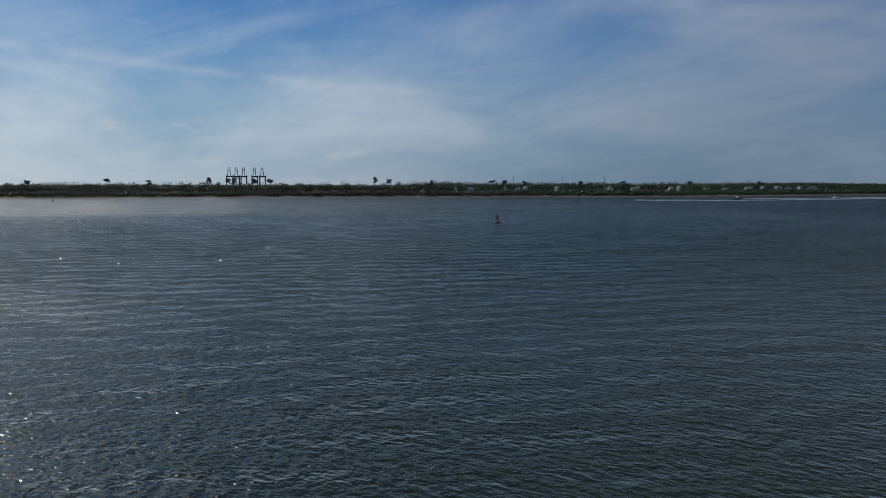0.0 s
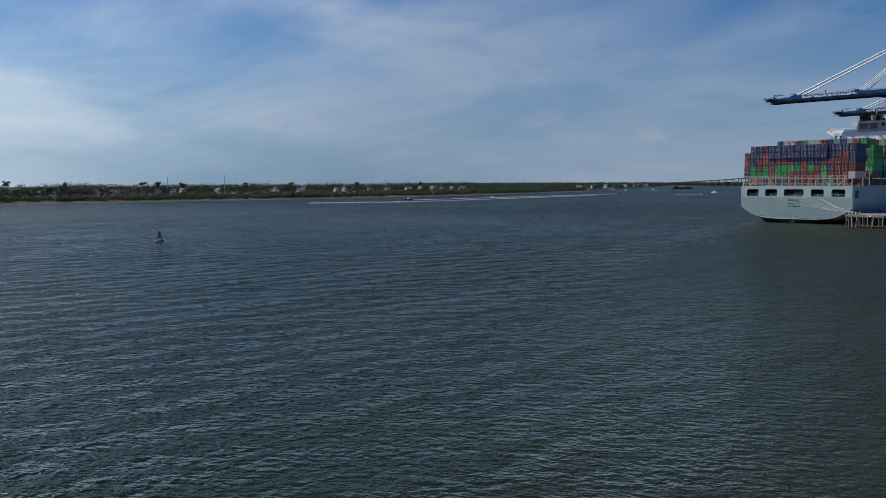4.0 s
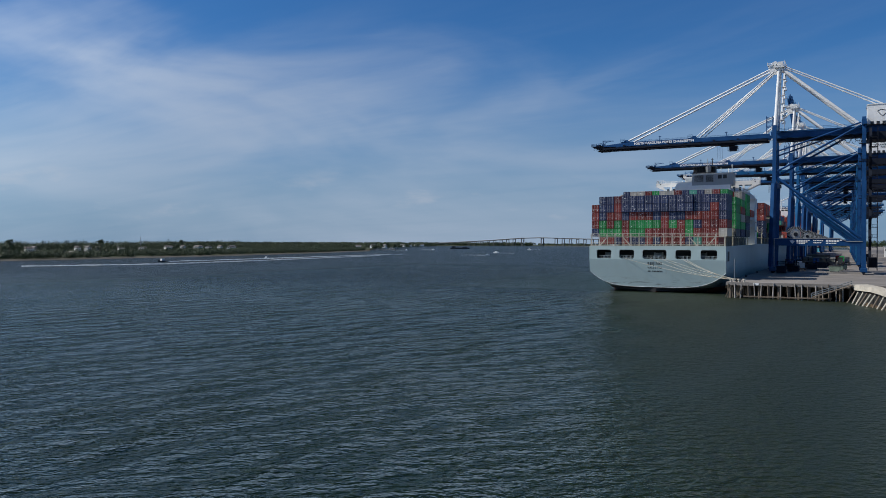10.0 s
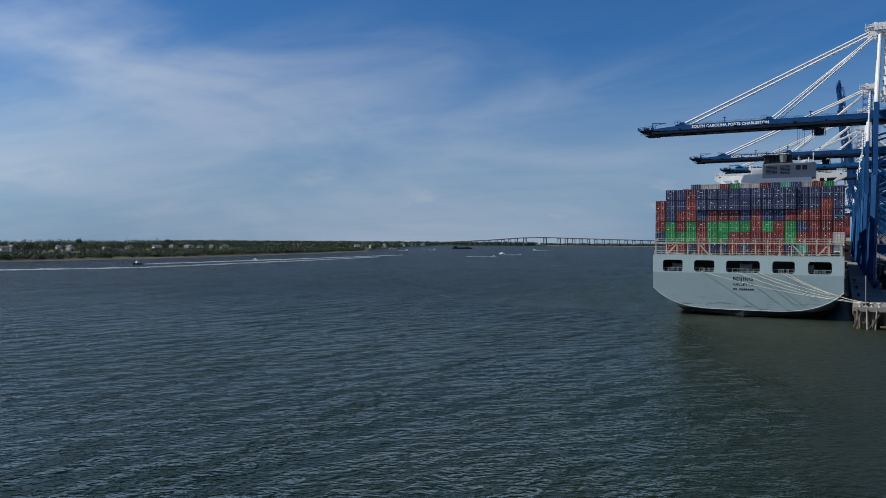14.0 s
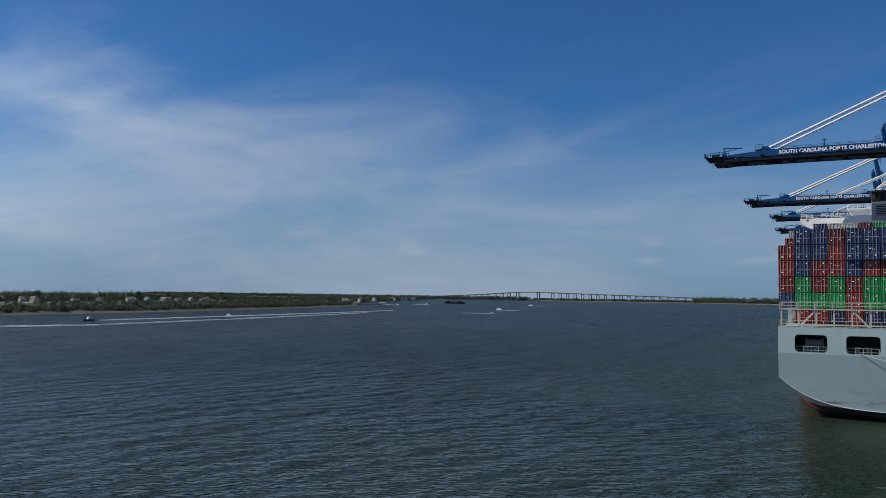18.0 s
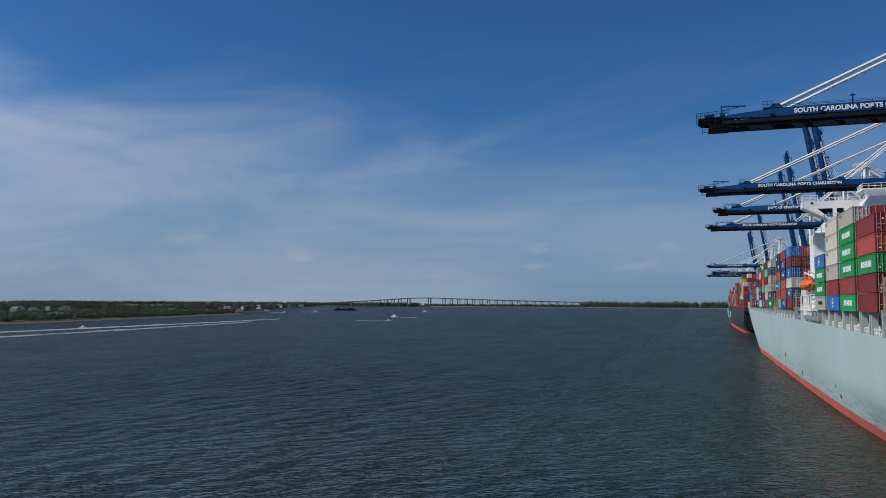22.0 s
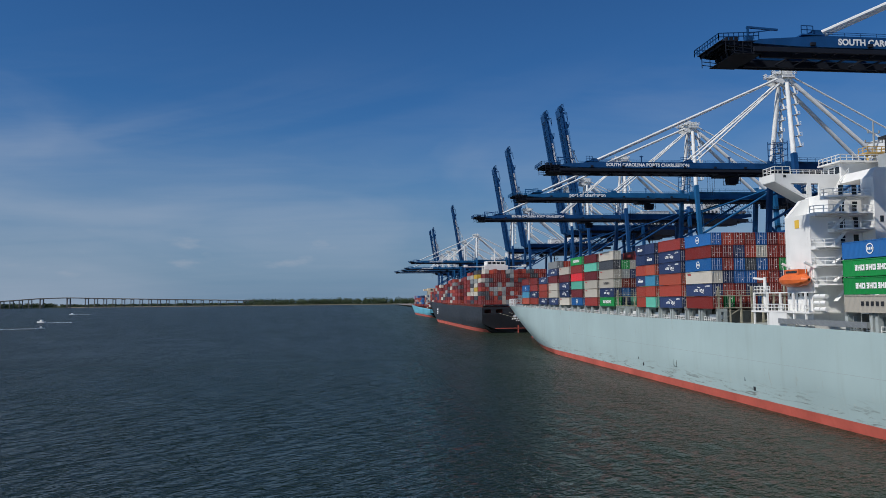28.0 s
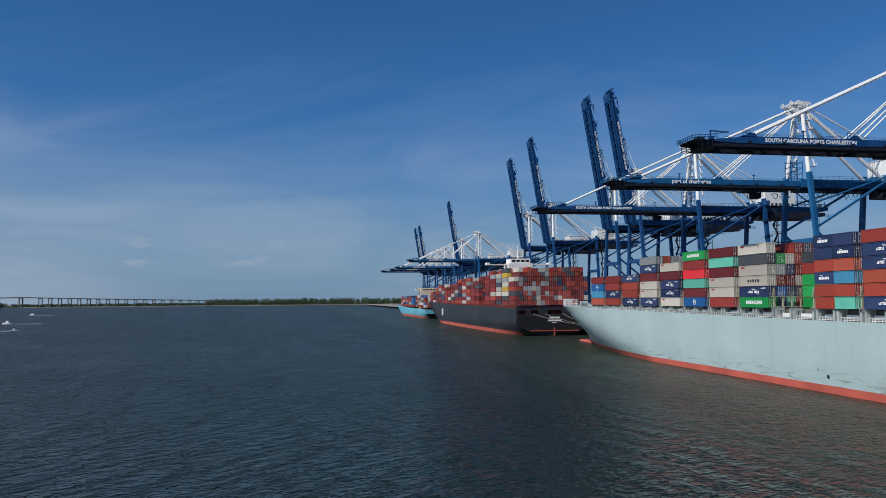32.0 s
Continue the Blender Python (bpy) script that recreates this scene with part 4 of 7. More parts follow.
# port faces of the bays: colours from the deck up, aft of the house and then forward of it
PORT_AFT = ["rrgRr.", "grgggw", "brwwww", "wggb"]
load = Load()
for n, y0 in enumerate(AFT):
    tiers = (6, 6, 6, 4)[n]
    for k in range(17):
        high = 7 if n == 0 and 1 < k < 16 else (tiers if k == 0 or n == 3 else 6)
        for t in range(high):
            z = 18.0 + t * TIER
            if n == 0 and t == 6:
                z = 18.0 + 5 * TIER
                container("..nwwrgwwrntnwrgw"[k], COLS[k], y0 - 0.6, z + 0.02)
                continue
            if n == 0 and t >= 5:
                continue
            if k == 0 and t < len(PORT_AFT[n]) and PORT_AFT[n][t] != ".":
                key = PORT_AFT[n][t]
                container(key, COLS[k], y0, z, mark={"w": "tag"}.get(key, MARKED.get(key)) if not (n == 3 and t == 0) else "few")
            elif k == 0:
                continue
            elif k == 16 and n in (0, 1, 2):
                container(rng.choice("gkngwrk"), COLS[k], y0, z)
            elif t == high - 1 or k in (1, 2):
                load.add(rng.choice(MIX), COLS[k], y0, z)
# forward of the house: (y index, lengths, tiers from the deck up)
PORT_FWD = ["rnwbrb", "nRonnr", ("RRnRnn", "tRsonn"), "", "gnwwkw", "rwwdtd", "bdtxrg", "wnndw.", "nwwdne", "nRRn..", "Rnrr..", "osbr.."]
for n, y0 in enumerate(FRONT[:12]):
    keys = PORT_FWD[n]
    full = min(8, int((deck_half(y0 + 13) - 0.6) / 2.52))
    cols = [x for x in COLS if abs(x) <= full * 2.52 + 0.1]
    if n == 3:
        for k, x in enumerate(cols):
            if k >= 3:
                for t in range(5):
                    load.add(rng.choice("wwrrgkn"), x, y0, 18.0 + t * TIER)
        continue
    for k, x in enumerate(cols):
        if k == 0:
            if isinstance(keys, tuple):
                for h, run in enumerate(keys):
                    for t, key in enumerate(run):
                        container(key, x, y0 + (6.15 if h == 0 else 0.0), 18.0 + t * TIER, 6.06, "short" if key == "n" and t != 4 + h else None)
            else:
                for t, key in enumerate(keys):
                    if key != ".":
                        mark = {"w": "tag"}.get(key, MARKED.get(key))
                        container(key, x, y0, 18.0 + t * TIER, mark="few" if (n == 4 and t == 2) else mark)
        else:
            top = len(keys[0]) if isinstance(keys, tuple) else len(keys.strip("."))
            top += 0 if n == 0 else rng.choice((0, 0, 0, -1))
            for t in range(top):
                key = rng.choice("rrrdRwbnkg" if n == 0 else MIX)
                if n == 0 or (n == 4 and k < 6):
                    container(key, x, y0, 18.0 + t * TIER) if COUNT[0] < 330 else load.add(key, x, y0, 18.0 + t * TIER)
                elif t >= top - 2 or k < 3:
                    load.add(key, x, y0, 18.0 + t * TIER)
load.done("stacked_containers", "stacks of red, navy, white and green containers on the grey-blue ship")

# ---- its deckhouse ----
house = thing("deckhouse", (0.4, -7.6, 0), "white deckhouse with stepped balconies and wide bridge wings")
house.parent = ship
HA, HF = 98.2, 105.4
g = G()
g.box(-20.4, HA, 15.0, 20.4, HF, 34.1)
part("block", g, M["white"], house)
g = G()
g.box(-11.0, 95.0, 15.0, 11.0, HA - 0.01, 40.0)
g.prism([(-11.0, 40.0), (11.0, 40.0), (10.0, 41.6), (-10.0, 41.6)], 1, 95.6, 104.4)
part("aft_block", g, M["white"], house)
g = G()
g.box(-16.0, HA + 1.4, 34.1, 16.0, HF + 0.6, 37.8)
part("upper_block", g, M["white"], house)
for s in (-1, 1):
    g = G()
    g.prism([(s * 20.2, 34.1), (s * 16.0, 34.1), (s * 16.0, 37.6), (s * 17.4, 37.2)], 1, HF - 0.5, HF + 0.5)
    part("wing_bracket", g, M["white"], house)
    for z, a, b, d in ((36.75, 18.4, 9.2, 95.6), (33.95, 20.4, 9.6, 95.3), (31.3, 17.2, 9.6, 95.0), (28.4, 20.4, 16.0, 95.4), (25.4, 20.4, 9.6, 95.4), (22.2, 20.4, 9.6, 95.2)):
        g = G()
        b = max(b, 11.02)
        g.prism([(s * a, HA - 0.02), (s * b, HA - 0.02), (s * b, d), (s * (a - 2.4), d), (s * a, d + 1.6)], 2, z, z + 0.25)
        g.box(min(s * a, s * b), d + 1.5, z - 0.3, max(s * a, s * b), HA - 0.02, z)
        part("balcony", g, M["white"], house)
        g = G()
        railing(g, [(s * a, HA - 0.1, z + 0.25), (s * a, d + 1.6, z + 0.25), (s * (a - 2.4), d + 0.05, z + 0.25), (s * b, d + 0.05, z + 0.25)], 1.1, 1.3, 0.05)
        part("balcony_rail", g, M["white"], house)
        for x in (14.6, 12.2):
            g = G()
            g.box(s * x - 0.45, HA - 0.06, z + 0.3, s * x + 0.45, HA - 0.01, z + 2.25)
            part("door", g, M["glass"], house)
        g = G()
        g.beam((s * 17.6, 96.4, z - 2.6), (s * 14.4, 97.2, z + 0.1), 0.8, 0.12)
        part("ladder", g, M["white"], house)
    for k in range(3):
        g = G()
        g.box(s * (7.6 + 1.1 * k) - 0.3, 94.95, 32.5, s * (7.6 + 1.1 * k) + 0.3, 94.99, 33.5)
        part("window", g, M["glass"], house)
    for k in range(5):
        for z in (24.0, 20.4):
            g = G()
            g.box(s * 20.37, 99.4 + 1.25 * k, z, s * 20.43, 99.75 + 1.25 * k, z + 0.6)
            part("port_hole", g, M["glass"], house)
    # the wing: a pierced plate, its sloped bottom and its deck
    W0, W1 = 106.2, 110.2
    g = G()
    for poly in ([(21.4, 42.2), (21.4, 40.9), (18.4, 39.4), (18.4, 42.2)], [(18.4, 40.5), (9, 40.5), (9, 42.2), (18.4, 42.2)],
                 [(18.4, 39.4), (15.3, 37.8), (15.3, 38.6), (16.4, 38.6), (18.4, 40.3)], [(15.4, 37.8), (14.6, 37.75), (14.6, 40.5), (15.4, 40.5)],
                 [(14.6, 37.75), (13.2, 37.75), (13.2, 38.1), (14.6, 38.1)], [(13.2, 37.75), (9, 37.75), (9, 40.5), (13.2, 40.5)]):
        g.prism([(s * x, z) for x, z in poly], 1, W0, W0 + 0.3)
    part("wing_plate", g, M["white"], house)
    g = G()
    g.prism([(s * 21.4, 40.88), (s * 15.3, 37.72), (s * 9, 37.7), (s * 9, 37.5), (s * 15.3, 37.5), (s * 21.4, 40.7)], 1, W0, W1)
    g.prism([(s * 21.4, 40.9), (s * 21.4, 41.1), (s * 9, 41.1), (s * 9, 40.9)], 1, W0 + 0.3, W1)
    g.box(min(s * 21.3, s * 21.5), W0, 40.8, max(s * 21.3, s * 21.5), W1, 42.2)
    g.box(min(s * 9, s * 21.4), W1, 41.0, max(s * 9, s * 21.4), W1 + 0.1, 42.2)
    part("wing", g, M["white"], house)
    g = G()
    railing(g, [(s * 10, W0 + 0.1, 42.2), (s * 18.4, W0 + 0.1, 42.2)], 0.7, 1.2, 0.045)
    railing(g, [(s * 18.4, W0 + 0.2, 42.2), (s * 21.3, W0 + 0.2, 42.2), (s * 21.3, W1, 42.2), (s * 18.4, W1, 42.2)], 1.3, 1.4, 0.05)
    part("wing_rail", g, M["white"], house)
    g = G()
    g.box(s * 19.6 - 0.25, W0 - 0.06, 41.5, s * 19.6 + 0.25, W0 - 0.01, 41.95)
    part("wing_badge", g, M["ink"], house)
    g = G()
    g.beam((s * 12.4, 103.6, 38.0), (s * 9.4, 103.6, 41.8), 0.8, 0.14)
    railing(g, [(s * 12.4, 103.2, 38.0), (s * 9.4, 103.2, 41.8)], 1.0, 1.0, 0.04)
    part("stair", g, M["white"], house)
g = G()
g.box(-9.0, HF + 0.4, 41.1, 9.0, 111.0, 44.2)
g.box(-9.7, HF - 0.4, 44.2, 9.7, 111.6, 44.5)
part("wheelhouse", g, M["white"], house)
for s in (-1, 1):
    for k in range(3):
        g = G()
        g.box(s * 9.0 - 0.04, HF + 0.9 + 1.6 * k, 42.4, s * 9.0 + 0.04, HF + 2.1 + 1.6 * k, 43.6)
        part("wheelhouse_window", g, M["glass"], house)
g = G()
railing(g, [(-9.5, 111.4, 44.5), (-9.5, HF - 0.2, 44.5), (9.5, HF - 0.2, 44.5), (9.5, 111.4, 44.5)], 1.1, 1.2, 0.05)
part("roof_rail", g, M["white"], house)
g = G()
g.box(-2.4, 107.6, 46.4, 2.4, 110.4, 46.6)
for s in (-1, 1):
    g.beam((s * 2.0, 108, 44.5), (s * 1.6, 109, 46.4), 0.3, 0.3)
railing(g, [(-2.3, 110.2, 46.6), (-2.3, 107.7, 46.6), (2.3, 107.7, 46.6), (2.3, 110.2, 46.6)], 1.0, 1.0, 0.06)
part("mast_platform", g, M["buff"], house, "buff mast platform")
g = G()
g.tube((0, 109, 44.5), (0, 109, 52.6), 0.28, 10, 0, 0.12)
for z, w in ((48.6, 1.7), (50.4, 1.1)):
    g.beam((-w, 109, z), (w, 109, z), 0.12, 0.12)
    for s in (-1, 1):
        g.box(s * w - 0.12, 108.9, z, s * w + 0.12, 109.1, z + 0.5)
part("mast", g, M["casing"], house, "thin grey radar mast")
# engine casing with louvres, its white greyed to hold the shade, and the funnel
g = G()
g.prism([(-4.2, 95.4), (12.2, 95.4), (12.2, 102.6), (10.8, 103.6), (-3.0, 103.6), (-4.2, 102.6)], 2, 40.02, 45.0)
part("engine_casing", g, M["casing"], house, "engine casing, its white paint greyed for shade")
for x, w in ((-3.2, 3.6), (1.4, 3.0), (6.2, 1.5), (8.2, 1.5)):
    g = G()
    g.box(x, 95.32, 42.6 if w < 2 else 41.4, x + w, 95.36, 44.2)
    part("louvre_back", g, M["ink"], house)
    if w > 2:
        for k in range(6):
            g = G()
            g.box(x, 95.2, 41.6 + 0.45 * k, x + w, 95.31, 41.75 + 0.45 * k)
            part("slat", g, M["casing"], house)
g = G()
g.prism([(-4.0, 96.0), (4.9, 96.0), (4.9, 101.0), (3.6, 102.4), (-2.7, 102.4), (-4.0, 101.0)], 2, 45.0, 45.5)
g.prism([(-4.0, 97.4), (4.9, 97.4), (4.9, 101.0), (3.6, 102.4), (-2.7, 102.4), (-4.0, 101.0)], 2, 45.5, 48.0)
g.box(-4.2, 95.8, 47.7, 5.1, 102.4, 48.1)
part("funnel", g, M["ink"], house, "black funnel")
for x in (-3.4, -2.2, -1.0, 0.2, 3.8):
    g = G()
    g.tube((x, 96.6, 45.4), (x, 96.6, 47.7), 0.3, 8)
    part("exhaust_pipe", g, M["black"], house)
g = G()
g.tube((2.2, 96.8, 45.4), (2.2, 96.8, 47.9), 1.0, 12, 0, 1.5)
part("exhaust_stack", g, M["steel"], house)
for x, h in ((3.5, 51.6), (-3.2, 49.6), (7.0, 47.4), (11.4, 48.6), (10.0, 47.0)):
    g = G()
    g.tube((x, 98.5, 44.9), (x, 98.5, h), 0.16, 6)
    g.beam((x - 0.5, 98.5, h - 0.6), (x + 0.5, 98.5, h - 0.6), 0.12, 0.12)
    part("antenna", g, M["white"] if x > 6 else M["black"], house)
# yellow board on the port wall
g = G()
g.box(-20.47, 101.2, 32.0, -20.41, 102.4, 33.4)
part("yellow_board", g, M["yellow"], house)
# lifeboat platform, lifeboat and davits
g = G()
g.box(-21.6, 92.6, 17.6, -15.0, 110.5, 17.9)
g.box(-21.6, 99.0, 15.2, -16.5, 104.5, 17.7)
g.box(-21.4, 93.0, 21.0, -18.5, 110.0, 21.2)
for y in (93.5, 97.0, 101.0, 105.0, 109.6):
    g.box(-21.5, y, 15.0, -21.2, y + 0.3, 21.0)
railing(g, [(-21.5, 92.8, 17.9), (-21.5, 110.4, 17.9), (-15.2, 110.4, 17.9)], 1.15, 1.1, 0.05)
railing(g, [(-21.3, 104.5, 21.2), (-21.3, 109.8, 21.2), (-18.6, 109.8, 21.2)], 1.1, 1.1, 0.05)
part("boat_platform", g, M["white"], house).location = (0, 5.0, 0)
boat = thing("lifeboat", (-21.2, 93.6, 23.2), "orange enclosed lifeboat hung in white davits")
boat.parent = ship
g = G()
ring = 12
rows = []
for i in range(11):
    u = i / 10
    y = -4.0 + 8.0 * u
    s = max(0.05, 1 - abs(2 * u - 1) ** 3) ** 0.6
    rows.append([(1.45 * s * math.cos(2 * math.pi * k / ring), y, (1.25 if math.sin(2 * math.pi * k / ring) < 0 else 1.15) * s * math.sin(2 * math.pi * k / ring)) for k in range(ring)])
g.faces([p for r in rows for p in r], [(i * ring + k, i * ring + (k + 1) % ring, (i + 1) * ring + (k + 1) % ring, (i + 1) * ring + k) for i in range(10) for k in range(ring)])
g.box(-0.8, -2.4, 0.8, 0.8, 1.6, 1.75)
part("boat_hull", g, M["orange"], boat, smooth=False)
g = G()
g.box(-0.86, -2.0, 1.15, 0.86, 1.2, 1.5)
part("boat_window", g, M["glass"], boat)
for y in (-3.2, 3.2):
    g = G()
    g.beam((1.6, y, -2.2), (1.6, y, 2.0), 0.3, 0.4)
    g.beam((1.6, y, 2.0), (-0.2, y, 2.9), 0.3, 0.35)
    g.tube((-0.1, y, 2.8), (0, y, 1.0), 0.05, 6)
    part("davit", g, M["white"], boat)
for y in (86.4, 88.0):
    g = G()
    for k in range(3):
        g.tube((-20.6, y - 0.4, 18.3 + k * 1.05), (-20.6, y + 1.0, 18.3 + k * 1.05), 0.38, 10)
    part("raft_canister", g, M["white"], ship)
# stores crane near the boat
g = G()
g.tube((-20.2, 104.6, 17.9), (-20.2, 104.6, 24.0), 0.4, 10, 0, 0.28)
g.beam((-20.2, 104.6, 23.6), (-20.6, 107.6, 23.9), 0.3, 0.35)
part("stores_crane", g, M["white"], ship)
# accommodation ladder stowed on the deck edge
g = G()
g.beam((-21.3, 75.6, 16.2), (-21.3, 98.5, 16.2), 0.5, 0.9)
for i in range(15):
    g.beam((-21.56, 75.8 + i * 1.5, 15.8), (-21.56, 77.3 + i * 1.5, 16.6), 0.06, 0.12)
part("gangway", g, M["steel"], ship)
# forecastle
g = G()
for s in (-1, 1):
    g = G()
    line = [(s * (deck_half(y) - 0.3), y, hull.deck(y)) for y in (313, 323, 333, 341, 348, 354, 359, 362)]
    railing(g, line, 3.0 if s < 0 else 1.2, 1.6, 0.07)
    part("bow_rail", g, M["white"], ship)
g = G()
g.tube((0, 345, 17), (0, 345, 31), 0.4, 10, 0, 0.2)
g.beam((-2, 345, 27), (2, 345, 27), 0.2, 0.2)
part("foremast", g, M["white"], ship)
for x in (-9, -3, 3, 9):
    g = G()
    g.tube((x - 1.2, 338, 18.2), (x + 1.2, 338, 18.2), 0.9, 12)
    g.box(x - 1.6, 337, 16.8, x - 1.2, 339, 19.2)
    g.box(x + 1.2, 337, 16.8, x + 1.6, 339, 19.2)
    part("windlass", g, M["deck"], ship)
g = G()
g.tube((0, 347, -0.9), (0, 366, -0.6), 2.6, 14, 0, 1.3)
part("bulb", g, M["boot"], ship, "red bulb at the waterline")

# mooring ropes from the openings to the quay
for x0, x1, y1, sag in ((-9.6, 25.5, -9.5, 0.9), (-1.5, 26.2, -10.5, 1.2), (1.8, 25.8, -9.0, 1.0), (8.3, 26.0, -10.0, 0.8), (9.3, 26.6, -11.0, 0.9), (3.2, 26.4, -8.5, 0.6)):
    g = G()
    a, b = Vector((x0, -0.05, 10.75)), Vector((x1, y1, 5.0))
    prev = a
    for i in range(1, 13):
        u = i / 12
        p = a.lerp(b, u) - Vector((0, 0, sag * 4 * u * (1 - u)))
        g.tube(prev, p, 0.06, 5)
        prev = p
    tagged(part("mooring_rope", g, M["rope"]), "pale mooring rope from the ship's stern to the quay", "rope", "stern ropes")

# ---- quay ----
QZ, QX = 4.5, 23.2
g = G()
g.box(QX, -13.4, 3.6, 62.0, 1250, QZ)
tagged(part("quay_deck", g, M["apron"]), "pale concrete quay deck with wheel stains", "quay", kind="structure")
g = G()
for y in range(-13, 420, 6):
    g.box(QX - 0.12, y + 0.4, 2.6, QX - 0.005, y + 5.6, 3.9)
tagged(part("quay_fender_beam", g, M["timber"]), "weathered timber fender beam along the quay", "fender", kind="structure")
ground = G()
ground.box(62.0, -14, 3.2, 900, 2600, 4.44)
tagged(part("terminal_yard", ground, M["apron"]), "wide paved terminal yard behind the quay", "yard", kind="structure")
# piles along the end face of the quay and its lower timber
pr = random.Random(21)
for i in range(19):
    x = 24.0 + i * 1.72 + pr.uniform(-0.2, 0.2)
    w = pr.uniform(0.13, 0.2)
    g = G()
    g.tube((x + pr.uniform(-0.35, 0.35), -13.8, -1.5), (x, -13.6, pr.uniform(3.7, 4.5)), w * 1.25, 8, 0, w)
    tagged(part("quay_post", g, M["concrete"] if i % 3 else M["timber"]), "slim weathered grey pile at the quay's end", "post", "quay posts")
for i in range(13):
    x = 24.4 + i * 2.55
    for row in (0, 1, 2):
        g = G()
        g.tube((x, -12.4 + row * 4.5, -1.5), (x, -12.4 + row * 4.5, 3.7), 0.36, 8)
        tagged(part("quay_post", g, M["timber"]), "dark pile under the quay deck", "post", "quay posts")
g = G()
g.box(QX + 0.3, 0.5, -1.2, 61.5, 0.9, 3.6)
tagged(part("under_deck_wall", g, M["timber"]), "dark sheet wall far under the quay deck", "wall", kind="structure")
for x0, x1, y, z in ((24.0, 24.6, -13.9, 2.2), (27.0, 27.9, -13.9, 2.0)):
    g = G()
    g.beam((x0 - 0.9, y, 0.2), (x1, y, z + 1.2), 0.18, 0.2)
    tagged(part("brace", g, M["timber"]), "grey timber brace between the quay piles", "brace", "quay braces")
g = G()
g.box(28.0, -14.2, 0.4, 50.5, -13.6, 0.75)
tagged(part("float_boom", g, M["timber"]), "long floating timber at the foot of the piles", "timber")
g = G()
g.box(30.6, -13.52, 3.75, 32.0, -13.44, 4.35)
tagged(part("notice_board", g, M["letter"]), "small white notice board on the quay's edge", "sign")
# pole and mooring bollards at the quay's corner
t = thing("quay_pole", (25.4, -12.6, QZ), "thin pale steel pole on the quay's corner", "pole")
g = G()
g.tube((0, 0, 0.3), (0, 0, 6.6), 0.09, 8)
part("pole", g, M["steel"], t)
g = G()
g.box(-0.35, -0.35, 0, 0.35, 0.35, 0.3)
part("foot", g, M["cap"], t)
for x in (24.4, 26.6, 28.0):
    t = thing("bollard", (x, -12.3, QZ), "pale mooring bollard on the quay's edge", "bollard", "quay bollards")
    g = G()
    g.tube((0, 0, 0), (0, 0, 0.7), 0.3, 12, 0, 0.24)
    part("post", g, M["cap"], t)
    g = G()
    g.tube((0, 0, 0.7), (0, 0, 0.95), 0.5, 12, 0, 0.42)
    part("head", g, M["cap"], t)
# gangway down to the water
walkway = thing("timber_ramp", (0, 0, 0), "grey timber ramp that slopes from the quay to the water", "ramp")
g = G()
g.beam((55.2, -14.6, 4.4), (45.5, -16.2, 0.9), 1.6, 0.18)
part("walkway", g, M["timber"], walkway)
for s in (-0.8, 0.8):
    g = G()
    railing(g, [(55.2, -14.6 + s, 4.45), (45.5, -16.2 + s, 0.95)], 1.1, 1.6, 0.06)
    part("handrail", g, M["steel"], walkway)
# bulkhead: pale cap on raking piles, from the quay's corner towards the bank
bulk = thing("bulkhead", (0, 0, 0), "pale concrete bulkhead cap on raking timber piles", "bulkhead", kind="structure")
A, B = Vector((55.6, -14.6, 0)), Vector((70.0, -61.0, 0))
g = G()
d = (B - A).normalized()
nrm = Vector((-d.y, d.x, 0)) * -1
pts = []
for u in range(9):
    p = A.lerp(B, u / 8)
    top = 4.7 - 3.6 * max(0, u / 8 - 0.3) / 0.7
    for off, z in ((0.0, top), (0.2 + 3.2 * (1 - u / 8), top + 0.1), (0.2 + 3.2 * (1 - u / 8), top - 0.9), (0.0, top - 1.5 + 1.0 * u / 8)):
        q = p - nrm * off
        pts.append((q.x, q.y, z))
f = []
for u in range(8):
    for k in range(4):
        f.append((4 * u + k, 4 * u + (k + 1) % 4, 4 * u + 4 + (k + 1) % 4, 4 * u + 4 + k))
f += [(0, 1, 2, 3), (35, 34, 33, 32)]
g.faces(pts, f)
part("cap_beam", g, M["cap"], bulk)
for i in range(17):
    p = A.lerp(B, (i + 0.4 + 0.3 * pr.random()) / 17)
    top = 3.0 - 2.4 * max(0, i / 17 - 0.35) / 0.65
    lean = 2.0 + 0.7 * pr.random()
    g = G()
    g.tube(p + nrm * lean + d * pr.uniform(-0.3, 0.3) + Vector((0, 0, -1.0)), p + nrm * 0.15 + Vector((0, 0, top)), 0.24, 8, 0, 0.19)
    part("raking_pile", g, M["cap"] if i % 3 else M["timber"], bulk)
g = G()
g.faces([tuple(A - nrm * 0.6 + Vector((0, 0, 3.4))), tuple(B - nrm * 0.6 + Vector((0, 0, 0.8))), tuple(B - nrm * 0.4 + Vector((0, 0, -1))), tuple(A - nrm * 0.4 + Vector((0, 0, -1)))], [(0, 1, 2, 3)])
part("back_sheet", g, M["black"], bulk, "dark sheet behind the piles")
